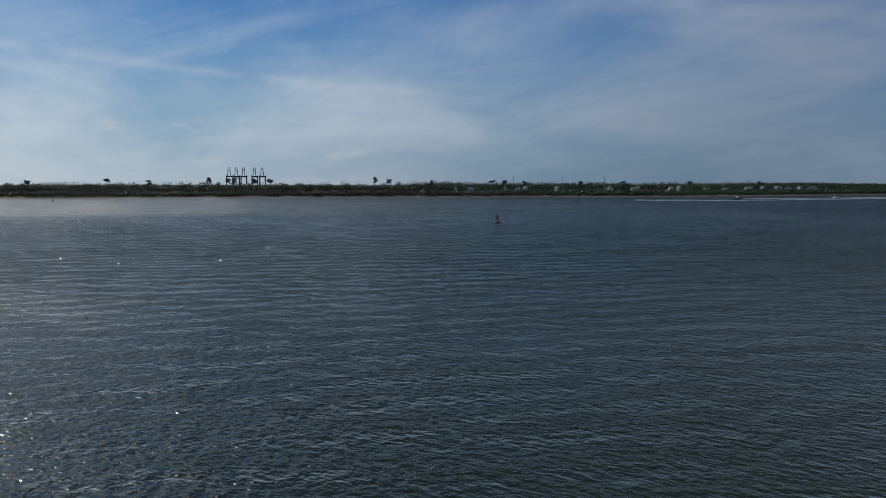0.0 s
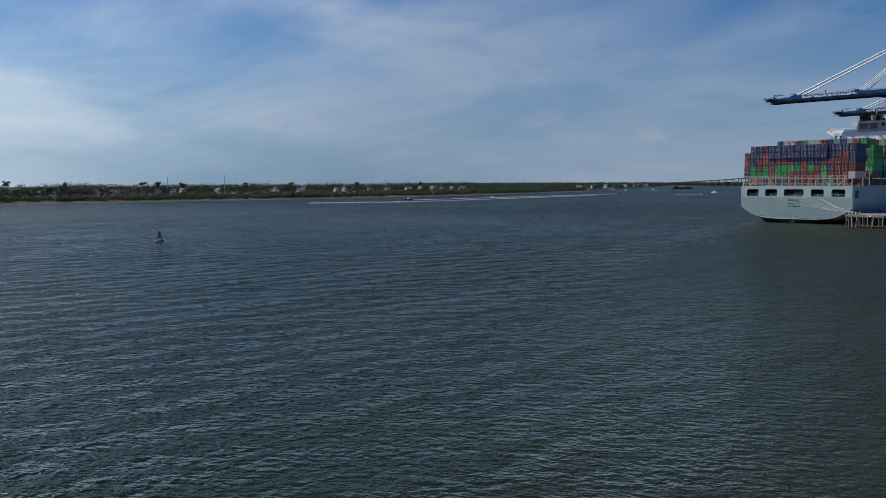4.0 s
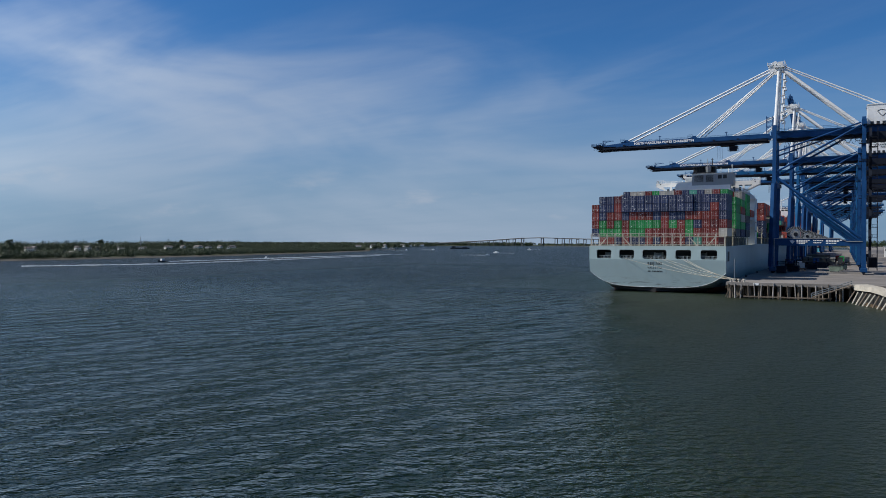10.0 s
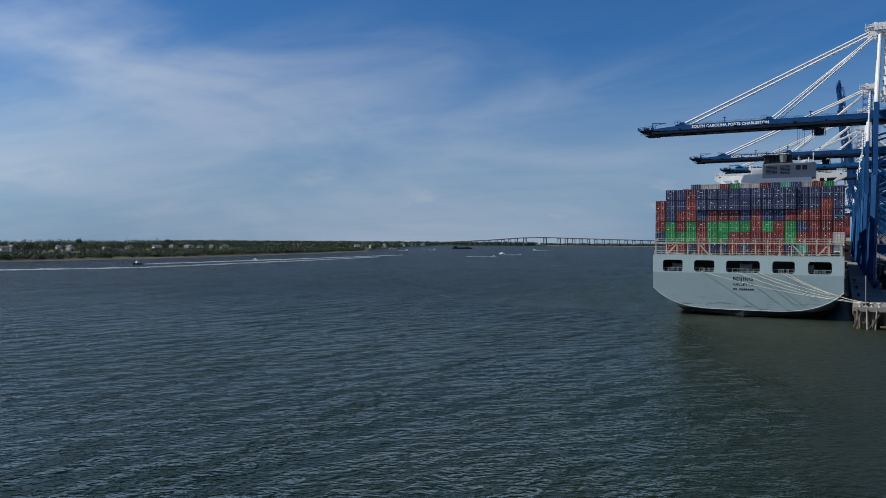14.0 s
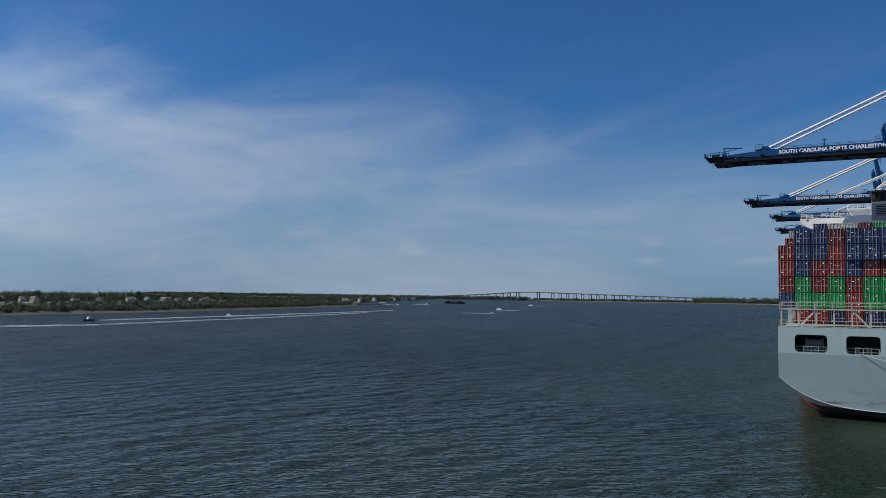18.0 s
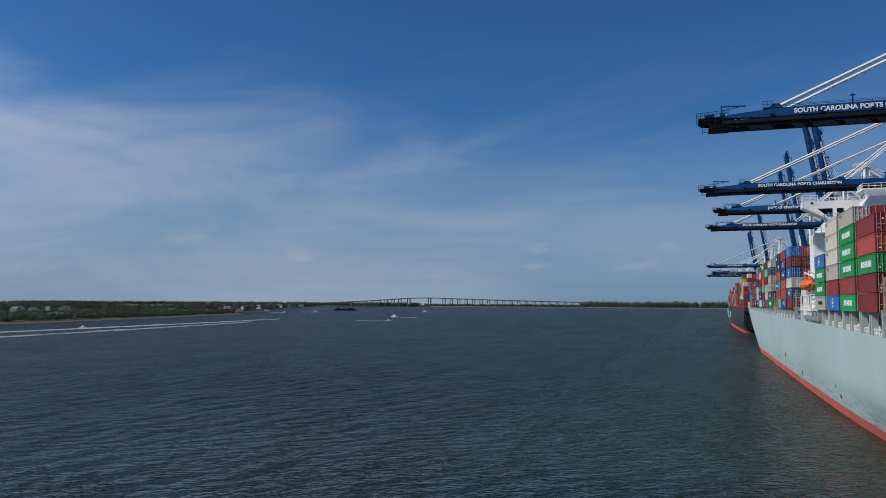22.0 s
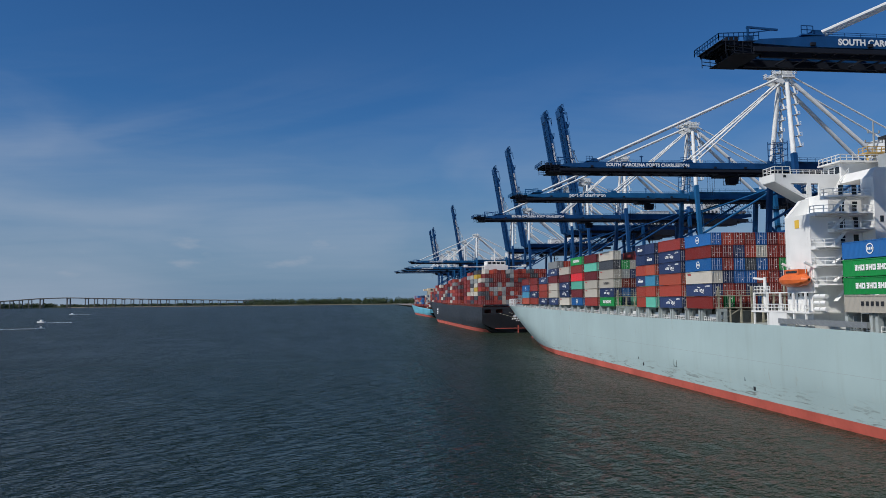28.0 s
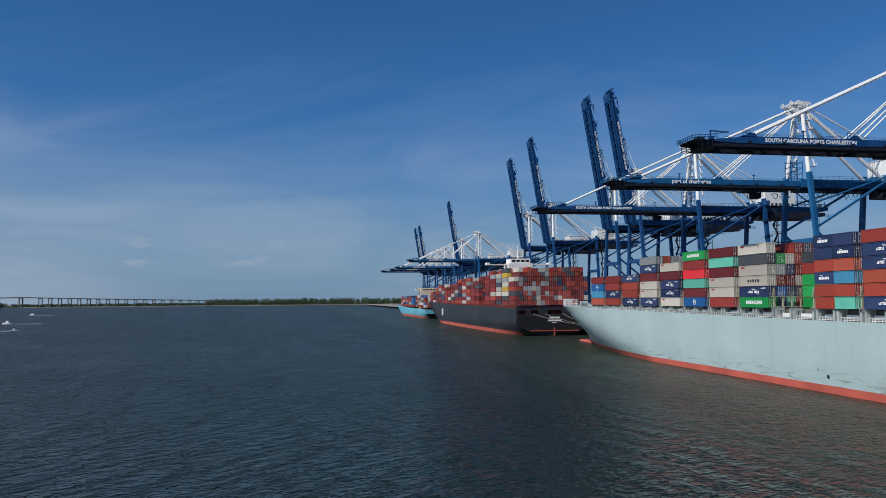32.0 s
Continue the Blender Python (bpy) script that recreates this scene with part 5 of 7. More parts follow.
# bank, beach and stones to the landward side
rows = []
for i in range(40):
    u = i / 39
    x = 58 + 190 * u
    y = -20 - 58 * clamp((x - 56) / 26) - 8 * math.sin(x * 0.09) * clamp((x - 75) / 20)
    rows.append((x, y))
g = G()
pts = []
for x, y in rows:
    for off, z in ((-6, -0.9), (0, 0.15), (3, 0.7), (9, 1.8 + 0.5 * noise.noise((x * 0.2, y * 0.2, 0))), (14, 3.6 + 0.6 * noise.noise((x * 0.15, 3.0, 0))), (26, 4.4), (90, 4.35)):
        pts.append((x + off * 0.25, y + off, z))
g.faces(pts, [(7 * i + k, 7 * i + 7 + k, 7 * i + 8 + k, 7 * i + 1 + k) for i in range(39) for k in range(6)])
tagged(part("bank", g, M["soil"], smooth=True), "eroded sandy brown river bank", "bank", kind="structure")

base = bmesh.new()
bmesh.ops.create_icosphere(base, subdivisions=1, radius=1.0)
for v in base.verts:
    v.co *= 0.75 + 0.5 * rng.random()
stone_mesh = bpy.data.meshes.new("stone")
base.to_mesh(stone_mesh)
base.free()
stone_mesh.materials.append(M["stone"])
for i in range(300):
    x = 66 + 34 * rng.random() ** 1.3
    y0 = -20 - 58 * clamp((x - 56) / 26) - 8 * math.sin(x * 0.09) * clamp((x - 75) / 20)
    ob = new("stone", stone_mesh)
    s = 0.14 + 0.26 * rng.random()
    d = rng.uniform(-1.5, 5.0)
    ob.location, ob.rotation_euler, ob.scale = (x, y0 + d, 0.1 + 0.16 * d), (rng.random() * 6, rng.random() * 6, rng.random() * 6), (s * 1.3, s, s * 0.7)
    tagged(ob, "grey riprap stone at the water's edge", "stone", "riprap stones")

# ---- ship-to-shore cranes ----
CX = 29.5


def crane_parts(c, raised, words, blue, tip=-74.5, rise=0.0):
    """One quay crane: x from the waterside legs landwards, y along the quay, z from the quay."""
    H = 56.4          # top of the legs, above the quay
    b0, b1 = 51.8, 54.4  # underside and top of the boom girders
    for y in (-10, 10):
        for x, top, w in ((0, H, 1.7), (30, H + 1.0, 1.9)):
            g = G()
            g.beam((x - (0.8 if x == 0 else 0), y, 2.2), (x, y * 0.86, 34), 1.5, w)
            g.beam((x, y * 0.86, 34), (x, y * 0.6, top), 1.3, w * 0.85)
            part("leg", g, blue, c)
        g = G()
        g.beam((0, y * 0.98, 11.6), (30, y * 0.98, 11.6), 1.0, 2.0)
        part("portal_beam", g, blue, c)
        for p, q, w in (((0, y * 0.82, 37), (30, y * 0.97, 12.5), 0.95), ((0, y * 0.82, 38), (29, y * 0.66, 54.5), 0.8), ((0, y * 0.7, 46), (29, y * 0.66, 55.5), 0.6)):
            g = G()
            g.tube(p, q, w / 2, 10)
            part("brace", g, blue, c)
        for x in (0, 30):
            g = G()
            g.box(x - 1.1, y - 4.6, 0.9, x + 1.1, y + 4.6, 2.3)
            part("sill", g, blue, c)
            for k in range(4):
                g = G()
                cy = y - 3.6 + k * 2.4
                g.box(x - 0.5, cy - 0.9, 0.5, x + 0.5, cy + 0.9, 1.0)
                for s in (-0.5, 0.5):
                    g.tube((x - 0.3, cy + s, 0.42), (x + 0.3, cy + s, 0.42), 0.42, 10)
                part("bogie", g, M["crane_dark"], c)
    for x, z, w in ((0, 34, 1.6), (30, 34, 1.6), (0, 11.8, 1.6), (30, 11.8, 1.6), (30, H - 1, 1.6)):
        g = G()
        g.beam((x, -9.2, z), (x, 9.2, z), w, 1.8)
        part("cross_beam", g, blue, c)
    # fixed girders with backreach
    for y in (-3.4, 3.4):
        g = G()
        g.box(-1.5, y - 0.6, b0, 55.0, y + 0.6, b1)
        g.prism([(55.0, b0), (62.0, b0 + 1.2), (62.0, b1), (55.0, b1)], 1, y - 0.6, y + 0.6)
        part("girder", g, blue, c)
    g = G()
    for x in range(4, 60, 7):
        g.box(x, -2.8, b0 + 0.3, x + 0.7, 2.8, b0 + 1.3)
    g.box(-1, -2.6, b0 - 1.1, 58, -2.1, b0 - 0.1)
    g.box(-1, 2.1, b0 - 1.1, 58, 2.6, b0 - 0.1)
    g.box(31, -5.3, b0 - 2.6, 54, 5.3, b0 + 0.2)
    g.box(54, -4.6, b0 - 1.2, 60, 4.6, b0 + 0.2)
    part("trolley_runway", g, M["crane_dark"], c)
    g = G()
    for y in (-4.6, 4.6):
        g.box(0, y - 0.45, b1 - 0.3, 61.5, y + 0.45, b1 - 0.2)
        railing(g, [(0, y * 1.1, b1 - 0.2), (61.5, y * 1.1, b1 - 0.2)], 1.1, 2.4, 0.04)
    railing(g, [(61.8, -5, b1 - 0.2), (61.8, 5, b1 - 0.2)], 1.1, 2.4, 0.04)
    for z, x0 in ((b0 - 3.2, 47), (b0 - 1.6, 56)):
        g.box(x0, -4.5, z, x0 + 7, -3.2, z + 0.12)
        railing(g, [(x0, -4.5, z), (x0 + 7, -4.5, z)], 1.1, 1.4, 0.04)
        g.beam((x0 + 1, -3.8, z), (x0 + 1, -3.8, b0), 0.12, 0.12)
        g.beam((x0 + 6, -3.8, z), (x0 + 6, -3.8, b0), 0.12, 0.12)
    part("catwalk", g, blue, c)
    # stair, hook frame and galleries at the back end
    for y in (-4.4, 4.4):
        g = G()
        g.beam((45.8, y, b1 + 6.6), (54.5, y, b1 + 0.6), 0.5, 0.35)
        for x in (47.0, 50.5, 54.0, 57.0, 60.0):
            g.box(x - 0.12, y - 0.12, b1 - 0.2, x + 0.12, y + 0.12, b1 + (5.2 if x < 48 else 2.4))
        g.beam((47.0, y, b1 + 2.3), (60.0, y, b1 + 2.3), 0.16, 0.16)
        g.beam((54.0, y, b1 + 1.2), (61.0, y, b1 + 1.2), 0.16, 0.16)
        part("back_gallery", g, blue, c)
    for y in (-3.0, 0.0, 3.0):
        g = G()
        g.tube((58.8, y - 0.5, b1 + 0.9), (58.8, y + 0.5, b1 + 0.9), 0.8, 10)
        part("sheave", g, M["timber"], c, "rusty rope sheave")
    # cable loops that hang under the girder behind the trolley
    if not raised:
        g = G()
        for i in range(13):
            x0, deep = 4.0 + i * 3.2, 3.4 - 0.9 * ((i * 7) % 5) / 4
            for k in range(6):
                u, w = k / 6, (k + 1) / 6
                g.tube((x0 + 3.2 * u, -3.6, b0 - 0.3 - deep * 4 * u * (1 - u)), (x0 + 3.2 * w, -3.6, b0 - 0.3 - deep * 4 * w * (1 - w)), 0.09, 4)
        part("festoon_cable", g, M["crane_dark"], c, "black cable hanging in loops")
    # machinery house
    g = G()
    g.box(31.0, -5.4, b1 + 0.3, 45.4, 5.4, b1 + 7.4)
    g.box(30.8, -5.6, b1 + 7.4, 45.6, 5.6, b1 + 7.65)
    part("machinery_house", g, M["crane_white"], c, "white machinery house")
    for i in range(7):
        g = G()
        g.box(32.0 + i * 1.9, -5.46, b1 + 0.25, 33.0 + i * 1.9, -5.41, b1 + 1.3)
        part("vent", g, M["ink"], c)
    for i, w in enumerate(("SOUTH", "CAROLINA", "PORTS")):
        ob = part("house_lettering", lettering(w, 1.05, M["ink"], 1.0), None, c)
        ob.matrix_local = pose(40.4, -5.45, b1 + 5.2 - i * 1.15, 90, 0, 0)
    g = G()
    rim = [(34.2, b1 + 4.9), (35.2, b1 + 5.5), (37.2, b1 + 5.0), (36.8, b1 + 4.0), (35.8, b1 + 3.0), (35.0, b1 + 3.9)]
    for p, q in zip(rim, rim[1:] + rim[:1]):
        g.beam((p[0], -5.43, p[1]), (q[0], -5.43, q[1]), 0.06, 0.22)
    part("emblem", g, M["ink"], c, "plain dark emblem outline")
    # apex frame
    for y in (-1, 1):
        g = G()
        g.tube((0.2, y * 5.6, H - 0.5), (1.2, y * 2.0, 79.0 + rise), 0.75, 12, 0, 0.6)
        part("apex_leg", g, M["crane_white"], c, "white tubular apex leg")
        g = G()
        g.tube((1.4, y * 2.0, 78.4 + rise), (29.0, y * 4.0, b1 + 0.3), 0.62, 10)
        part("backstay", g, M["crane_white"], c)
        g = G()
        g.tube((1.4, y * 2.2, 79.4 + rise), (50.0, y * 3.6, b1 + 0.6), 0.26, 8)
        part("outer_backstay", g, M["crane_white"], c)
        g = G()
        for k in range(6):
            z = H + 2 + k * 3.2
            u = (z - H) / 21.0
            g.box(1.5 + u, y * (5.6 - 3.6 * u) - 0.9, z, 2.8 + u, y * (5.6 - 3.6 * u) + 0.9, z + 0.1)
            g.beam((2.1 + u, y * (5.6 - 3.6 * u) - 0.8, z), (2.1 + u, y * (5.6 - 3.6 * u) + 0.5, z + 3.2), 0.5, 0.1)
            railing(g, [(2.8 + u, y * (5.6 - 3.6 * u) - 0.9, z), (2.8 + u, y * (5.6 - 3.6 * u) + 0.9, z)], 1.0, 0.9, 0.04)
        part("apex_ladder", g, M["crane_white"], c)
    g = G()
    g.box(-0.6, -3.4, 78.2 + rise, 3.0, 3.4, 79.0 + rise)
    for y in (-2.4, 0, 2.4):
        g.tube((-0.3, y - 0.5, 80.0 + rise), (-0.3, y + 0.5, 80.0 + rise), 0.75, 12)
        g.box(0.6, y - 0.6, 79.0 + rise, 2.4, y + 0.6, 80.4 + rise)
    railing(g, [(-1.2, -3.6, 79.0 + rise), (3.4, -3.6, 79.0 + rise), (3.4, 3.6, 79.0 + rise), (-1.2, 3.6, 79.0 + rise), (-1.2, -3.6, 79.0 + rise)], 1.1, 1.2, 0.05)
    g.beam((2.6, 2.6, 79.0 + rise), (2.6, 2.6, 82.0 + rise), 0.2, 0.2)
    part("apex_head", g, M["crane_white"], c)
    for y in (-2.2, 2.2):
        g = G()
        g.prism([(-2.4, 77.2 + rise), (-0.2, 76.4 + rise), (1.6, 78.2 + rise), (0.4, 79.6 + rise), (-2.0, 78.8 + rise)], 1, y - 0.3, y + 0.3)
        part("stay_plate", g, M["crane_white"], c)
        g = G()
        g.box(-3.0, y - 0.8, 79.2 + rise, -0.8, y + 0.8, 79.3 + rise)
        railing(g, [(-3.0, y - 0.8, 79.3 + rise), (-3.0, y + 0.8, 79.3 + rise), (-0.8, y + 0.8, 79.3 + rise)], 1.1, 0.8, 0.06)
        g.beam((-2.8, y, 79.2 + rise), (-0.6, y, 77.8 + rise), 0.14, 0.14)
        part("apex_platform", g, M["crane_white"], c)
    g = G()
    for k in range(9):
        z = H + 2.4 * k
        g.beam((2.6, 3.6, z), (2.6, 5.0, z + 2.4), 0.14, 0.14)
        g.beam((2.6, 5.0, z), (2.6, 3.6, z + 2.4), 0.14, 0.14)
    for y in (3.6, 5.0):
        g.beam((2.6, y, H - 1), (2.6, y, H + 21.6), 0.2, 0.2)
    part("lift_mast", g, M["crane_white"], c, "white lattice lift mast beside the apex leg")
    # stair lattice over the boom hinge
    g = G()
    for x in (-3.4, -1.2, 1.0):
        for y in (-1.4, 1.4):
            g.box(x - 0.09, y - 0.09, b1 - 0.5, x + 0.09, y + 0.09, b1 + 6.6)
    for k in range(4):
        z = b1 + 0.6 + 1.8 * k
        for y in (-1.4, 1.4):
            g.beam((-3.4, y, z), (1.0, y, z), 0.1, 0.1)
            g.beam((-3.4, y, z), (1.0, y, z + 1.8 if k < 3 else z), 0.08, 0.12)
        for x in (-3.4, 1.0):
            g.beam((x, -1.4, z), (x, 1.4, z), 0.1, 0.1)
    if not raised:
        part("hinge_stair", g, blue, c)
    # stair tower on a landside leg and electrical cabins
    g = G()
    for k in range(14):
        z = 2.5 + k * 3.6
        s = 1 if k % 2 else -1
        g.box(31.4, -12.2, z, 34.2, -9.0, z + 0.1)
        g.beam((32.0, -10.6 - 1.5 * s, z), (32.0, -10.6 + 1.5 * s, z + 3.6), 0.8, 0.14)
        railing(g, [(34.2, -12.2, z), (34.2, -9.0, z), (31.4, -9.0, z)], 1.1, 1.4, 0.04)
    for x, y in ((31.4, -12.2), (34.2, -12.2), (34.2, -9.0)):
        g.box(x - 0.1, y - 0.1, 1.5, x + 0.1, y + 0.1, 53)
    part("stair_tower", g, M["crane_dark"], c)
    # cable reel on the portal beam: hub, rim and many flat spokes
    g = G()
    n, cx, cy, cz, rr = 30, 7.6, -9.0, 14.6, 3.3
    for i in range(n):
        a, b = 2 * math.pi * i / n, 2 * math.pi * (i + 1) / n
        g.beam((cx + 0.7 * math.cos(a), cy, cz + 0.7 * math.sin(a)), (cx + rr * math.cos(a), cy, cz + rr * math.sin(a)), 0.1, 0.16)
    part("reel_spokes", g, M["casing"], c, "pale flat spokes of the cable reel")
    g = G()
    for i in range(n):
        a, b = 2 * math.pi * i / n, 2 * math.pi * (i + 1) / n
        g.beam((cx + 2.4 * math.cos(a), cy + 0.3, cz + 2.4 * math.sin(a)), (cx + 2.4 * math.cos(b), cy + 0.3, cz + 2.4 * math.sin(b)), 0.5, 0.9)
    g.tube((cx, cy - 0.2, cz), (cx, cy + 1.0, cz), 0.75, 12)
    part("reel_drum", g, M["crane_dark"], c)
    # sign board along the portal beam: a pale edge pipe, plain bars in the place of small lettering
    g = G()
    g.box(0.8, -10.42, 10.3, 22.5, -10.32, 12.95)
    g.box(22.5, -10.42, 10.3, 29.0, -10.32, 11.8)
    part("sign_board", g, blue, c)
    g = G()
    for p, q in (((0.3, 1.6), (0.3, 13.0)), ((0.3, 13.0), (22.3, 13.0)), ((22.3, 13.0), (24.6, 11.9)), ((24.6, 11.9), (29.6, 11.9))):
        g.tube((p[0], -10.6, p[1]), (q[0], -10.6, q[1]), 0.14, 6)
    part("edge_pipe", g, M["steel"], c, "pale pipe along the beam's edge")
    for x0, x1, rows in ((8.0, 12.6, (12.3, 11.7, 11.2)), (13.6, 17.0, (12.2, 11.4)), (17.8, 23.2, (12.3, 11.9, 11.2))):
        for k, z in enumerate(rows):
            g = G()
            m = 6 - k
            for i in range(m):
                w = (x1 - x0) / 6.0
                g.box(x0 + i * w, -10.47, z - 0.18, x0 + (i + 0.8) * w, -10.43, z + 0.2)
            part("sign_bars", g, M["letter"], c)
    g = G()
    g.prism([(5.6, 12.2), (6.6, 12.5), (7.4, 11.9), (6.6, 10.9)], 1, -10.47, -10.43)
    part("sign_emblem", g, M["letter"], c, "plain white emblem")
    # electrical house on the landside sill, leg walkways and a ladder up the waterside leg
    g = G()
    g.box(31.4, -6.5, 2.4, 34.4, 6.5, 6.0)
    part("electrical_house", g, M["crane_dark"], c)
    for z in (20.0, 27.5, 41.0, 47.5):
        g = G()
        u = 1 - 0.14 * z / 34
        g.box(28.4, -10.6 * u, z, 31.8, -8.0 * u, z + 0.12)
        railing(g, [(28.4, -10.6 * u, z), (31.8, -10.6 * u, z)], 1.1, 1.1, 0.05)
        part("leg_landing", g, M["crane_dark"], c)
    g = G()
    for s in (-0.3, 0.3):
        g.beam((1.3, -9.6 + s, 3.0), (1.0, -8.0 + s, 50.0), 0.08, 0.08)
    for k in range(39):
        u = k / 39
        g.beam((1.3 - 0.3 * u, -9.9 + 1.6 * u, 3.0 + 47 * u), (1.3 - 0.3 * u, -9.3 + 1.6 * u, 3.0 + 47 * u), 0.06, 0.06)
    part("leg_ladder", g, blue, c)
    # trolley, cab and head block under the girders
    tx = -18.0 if not raised else 22.0
    g = G()
    g.box(tx - 2.6, -2.8, b0 - 1.5, tx + 2.6, 2.8, b0 - 1.05)
    part("trolley", g, M["crane_dark"], c)
    g = G()
    g.prism([(tx + 1.0, b0 - 3.6), (tx + 3.6, b0 - 3.6), (tx + 3.9, b0 - 1.6), (tx + 0.8, b0 - 1.6)], 1, -1.2, 1.2)
    part("cab", g, M["crane_dark"], c)
    for y in (-1.4, 1.4):
        g = G()
        g.beam((tx + 0.4, y, b0 - 2.6), (tx + 4.2, y, b0 - 2.6), 0.1, 0.1)
        g.beam((tx + 0.4, y, b0 - 3.6), (tx + 4.2, y, b0 - 3.6), 0.1, 0.1)
        for x in (tx + 0.4, tx + 2.3, tx + 4.2):
            g.beam((x, y, b0 - 3.65), (x, y, b0 - 1.4), 0.1, 0.1)
        part("cab_rail", g, M["crane_dark"], c)
    for k in range(4):
        g = G()
        g.tube((tx - 2.0 - 0.7 * k, 2.0, b0 - 1.1), (tx - 2.0 - 0.7 * k, 2.0, b0 - 6.5), 0.04, 4)
        part("rope", g, M["crane_dark"], c)
    g = G()
    for i in range(14):
        x0 = 3.0 + i * 1.9
        for k in range(6):
            a0, a1 = k / 6, (k + 1) / 6
            g.tube((x0 + 1.9 * a0, 4.0, b0 - 0.6 - 9 * a0 * (1 - a0)), (x0 + 1.9 * a1, 4.0, b0 - 0.6 - 9 * a1 * (1 - a1)), 0.05, 4)
    part("festoon_cable", g, M["black"], c)
    # boom, built level and turned up about its hinge where it is raised
    boom = thing("boom")
    boom.parent = c
    hinge = Vector((-2.0, 0, 52.5))
    boom.location = hinge
    hx, hz = hinge.x, hinge.z
    lo, hi = b0 - hz + 0.25, b1 - hz - 0.65
    # lowered booms carry their underside shade in the colour, raised ones stay blue
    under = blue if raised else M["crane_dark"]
    for y in (-3.2, 3.2):
        g = G()
        g.prism([(0.0, lo), (0.0, hi), (tip + 17 - hx, hi), (tip + 7 - hx, hi - 0.8), (tip + 6 - hx, lo + 0.3), (tip + 13 - hx, lo)], 1, y - 0.65, y + 0.65)
        part("boom_girder", g, blue, boom)
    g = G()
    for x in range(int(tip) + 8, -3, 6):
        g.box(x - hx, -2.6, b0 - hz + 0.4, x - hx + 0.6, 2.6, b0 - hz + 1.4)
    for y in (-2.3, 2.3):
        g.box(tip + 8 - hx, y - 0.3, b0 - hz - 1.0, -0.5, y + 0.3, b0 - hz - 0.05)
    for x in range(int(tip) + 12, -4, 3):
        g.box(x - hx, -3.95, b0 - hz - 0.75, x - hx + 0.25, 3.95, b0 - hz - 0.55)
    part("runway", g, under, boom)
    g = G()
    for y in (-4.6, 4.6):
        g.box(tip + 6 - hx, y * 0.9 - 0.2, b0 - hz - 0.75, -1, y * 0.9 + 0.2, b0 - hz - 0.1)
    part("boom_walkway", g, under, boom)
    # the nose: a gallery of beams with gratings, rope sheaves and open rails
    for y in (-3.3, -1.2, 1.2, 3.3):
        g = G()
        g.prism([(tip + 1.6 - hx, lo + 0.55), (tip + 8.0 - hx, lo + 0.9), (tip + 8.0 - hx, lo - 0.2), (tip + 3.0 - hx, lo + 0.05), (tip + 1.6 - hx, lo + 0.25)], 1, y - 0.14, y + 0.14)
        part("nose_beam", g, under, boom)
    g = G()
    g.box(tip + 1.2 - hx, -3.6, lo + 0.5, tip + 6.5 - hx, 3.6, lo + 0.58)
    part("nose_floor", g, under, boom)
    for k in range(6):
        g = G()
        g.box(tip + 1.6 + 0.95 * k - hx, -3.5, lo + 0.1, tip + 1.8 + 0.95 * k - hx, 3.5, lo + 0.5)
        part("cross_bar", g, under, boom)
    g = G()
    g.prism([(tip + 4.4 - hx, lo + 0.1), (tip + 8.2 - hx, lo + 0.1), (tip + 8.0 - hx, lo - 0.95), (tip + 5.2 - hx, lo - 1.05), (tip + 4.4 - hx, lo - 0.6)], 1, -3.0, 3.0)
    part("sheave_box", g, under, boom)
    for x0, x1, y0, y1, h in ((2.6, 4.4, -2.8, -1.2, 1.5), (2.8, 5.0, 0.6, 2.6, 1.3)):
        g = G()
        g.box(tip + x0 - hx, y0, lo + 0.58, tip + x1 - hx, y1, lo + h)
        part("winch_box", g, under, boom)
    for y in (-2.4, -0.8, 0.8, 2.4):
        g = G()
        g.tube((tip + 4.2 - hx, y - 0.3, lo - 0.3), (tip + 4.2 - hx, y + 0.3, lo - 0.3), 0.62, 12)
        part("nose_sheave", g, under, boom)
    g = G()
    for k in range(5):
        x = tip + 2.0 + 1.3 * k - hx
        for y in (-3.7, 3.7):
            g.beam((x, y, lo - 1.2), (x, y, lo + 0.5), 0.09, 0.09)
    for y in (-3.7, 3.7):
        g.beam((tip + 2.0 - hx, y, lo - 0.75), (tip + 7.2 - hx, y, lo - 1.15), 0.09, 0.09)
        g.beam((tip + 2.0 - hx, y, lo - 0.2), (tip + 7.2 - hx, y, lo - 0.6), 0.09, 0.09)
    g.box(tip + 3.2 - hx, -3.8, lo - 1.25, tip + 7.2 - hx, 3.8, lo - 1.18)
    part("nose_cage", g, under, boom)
    g = G()
    railing(g, [(tip + 7 - hx, -3.8, lo + 0.9), (tip + 0.9 - hx, -3.8, lo + 0.5), (tip + 0.9 - hx, 3.8, lo + 0.5), (tip + 7 - hx, 3.8, lo + 0.9)], 1.05, 0.8, 0.055)
    g.beam((tip + 5.8 - hx, -3, lo + 0.8), (tip + 5.8 - hx, -3, lo + 2.9), 0.26, 0.26)
    g.beam((tip + 5.6 - hx, -3, lo + 2.9), (tip + 10.4 - hx, -3, lo + 2.65), 0.24, 0.28)
    g.beam((tip + 5.8 - hx, -3, lo + 2.0), (tip + 9.4 - hx, -3, lo + 2.6), 0.12, 0.14)
    g.box(tip + 5.4 - hx, -3.3, lo + 0.7, tip + 6.4 - hx, -2.7, lo + 1.5)
    part("nose_rail", g, blue, boom)
    # low handrails, cable trays and lamps along the boom's top
    for y in (-3.75, 3.75):
        g = G()
        railing(g, [(-56.0 - hx, y, hi), (-33.0 - hx, y, hi)], 0.55, 2.6, 0.03)
        railing(g, [(-28.0 - hx, y, hi), (-4.0 - hx, y, hi)], 0.55, 2.6, 0.03)
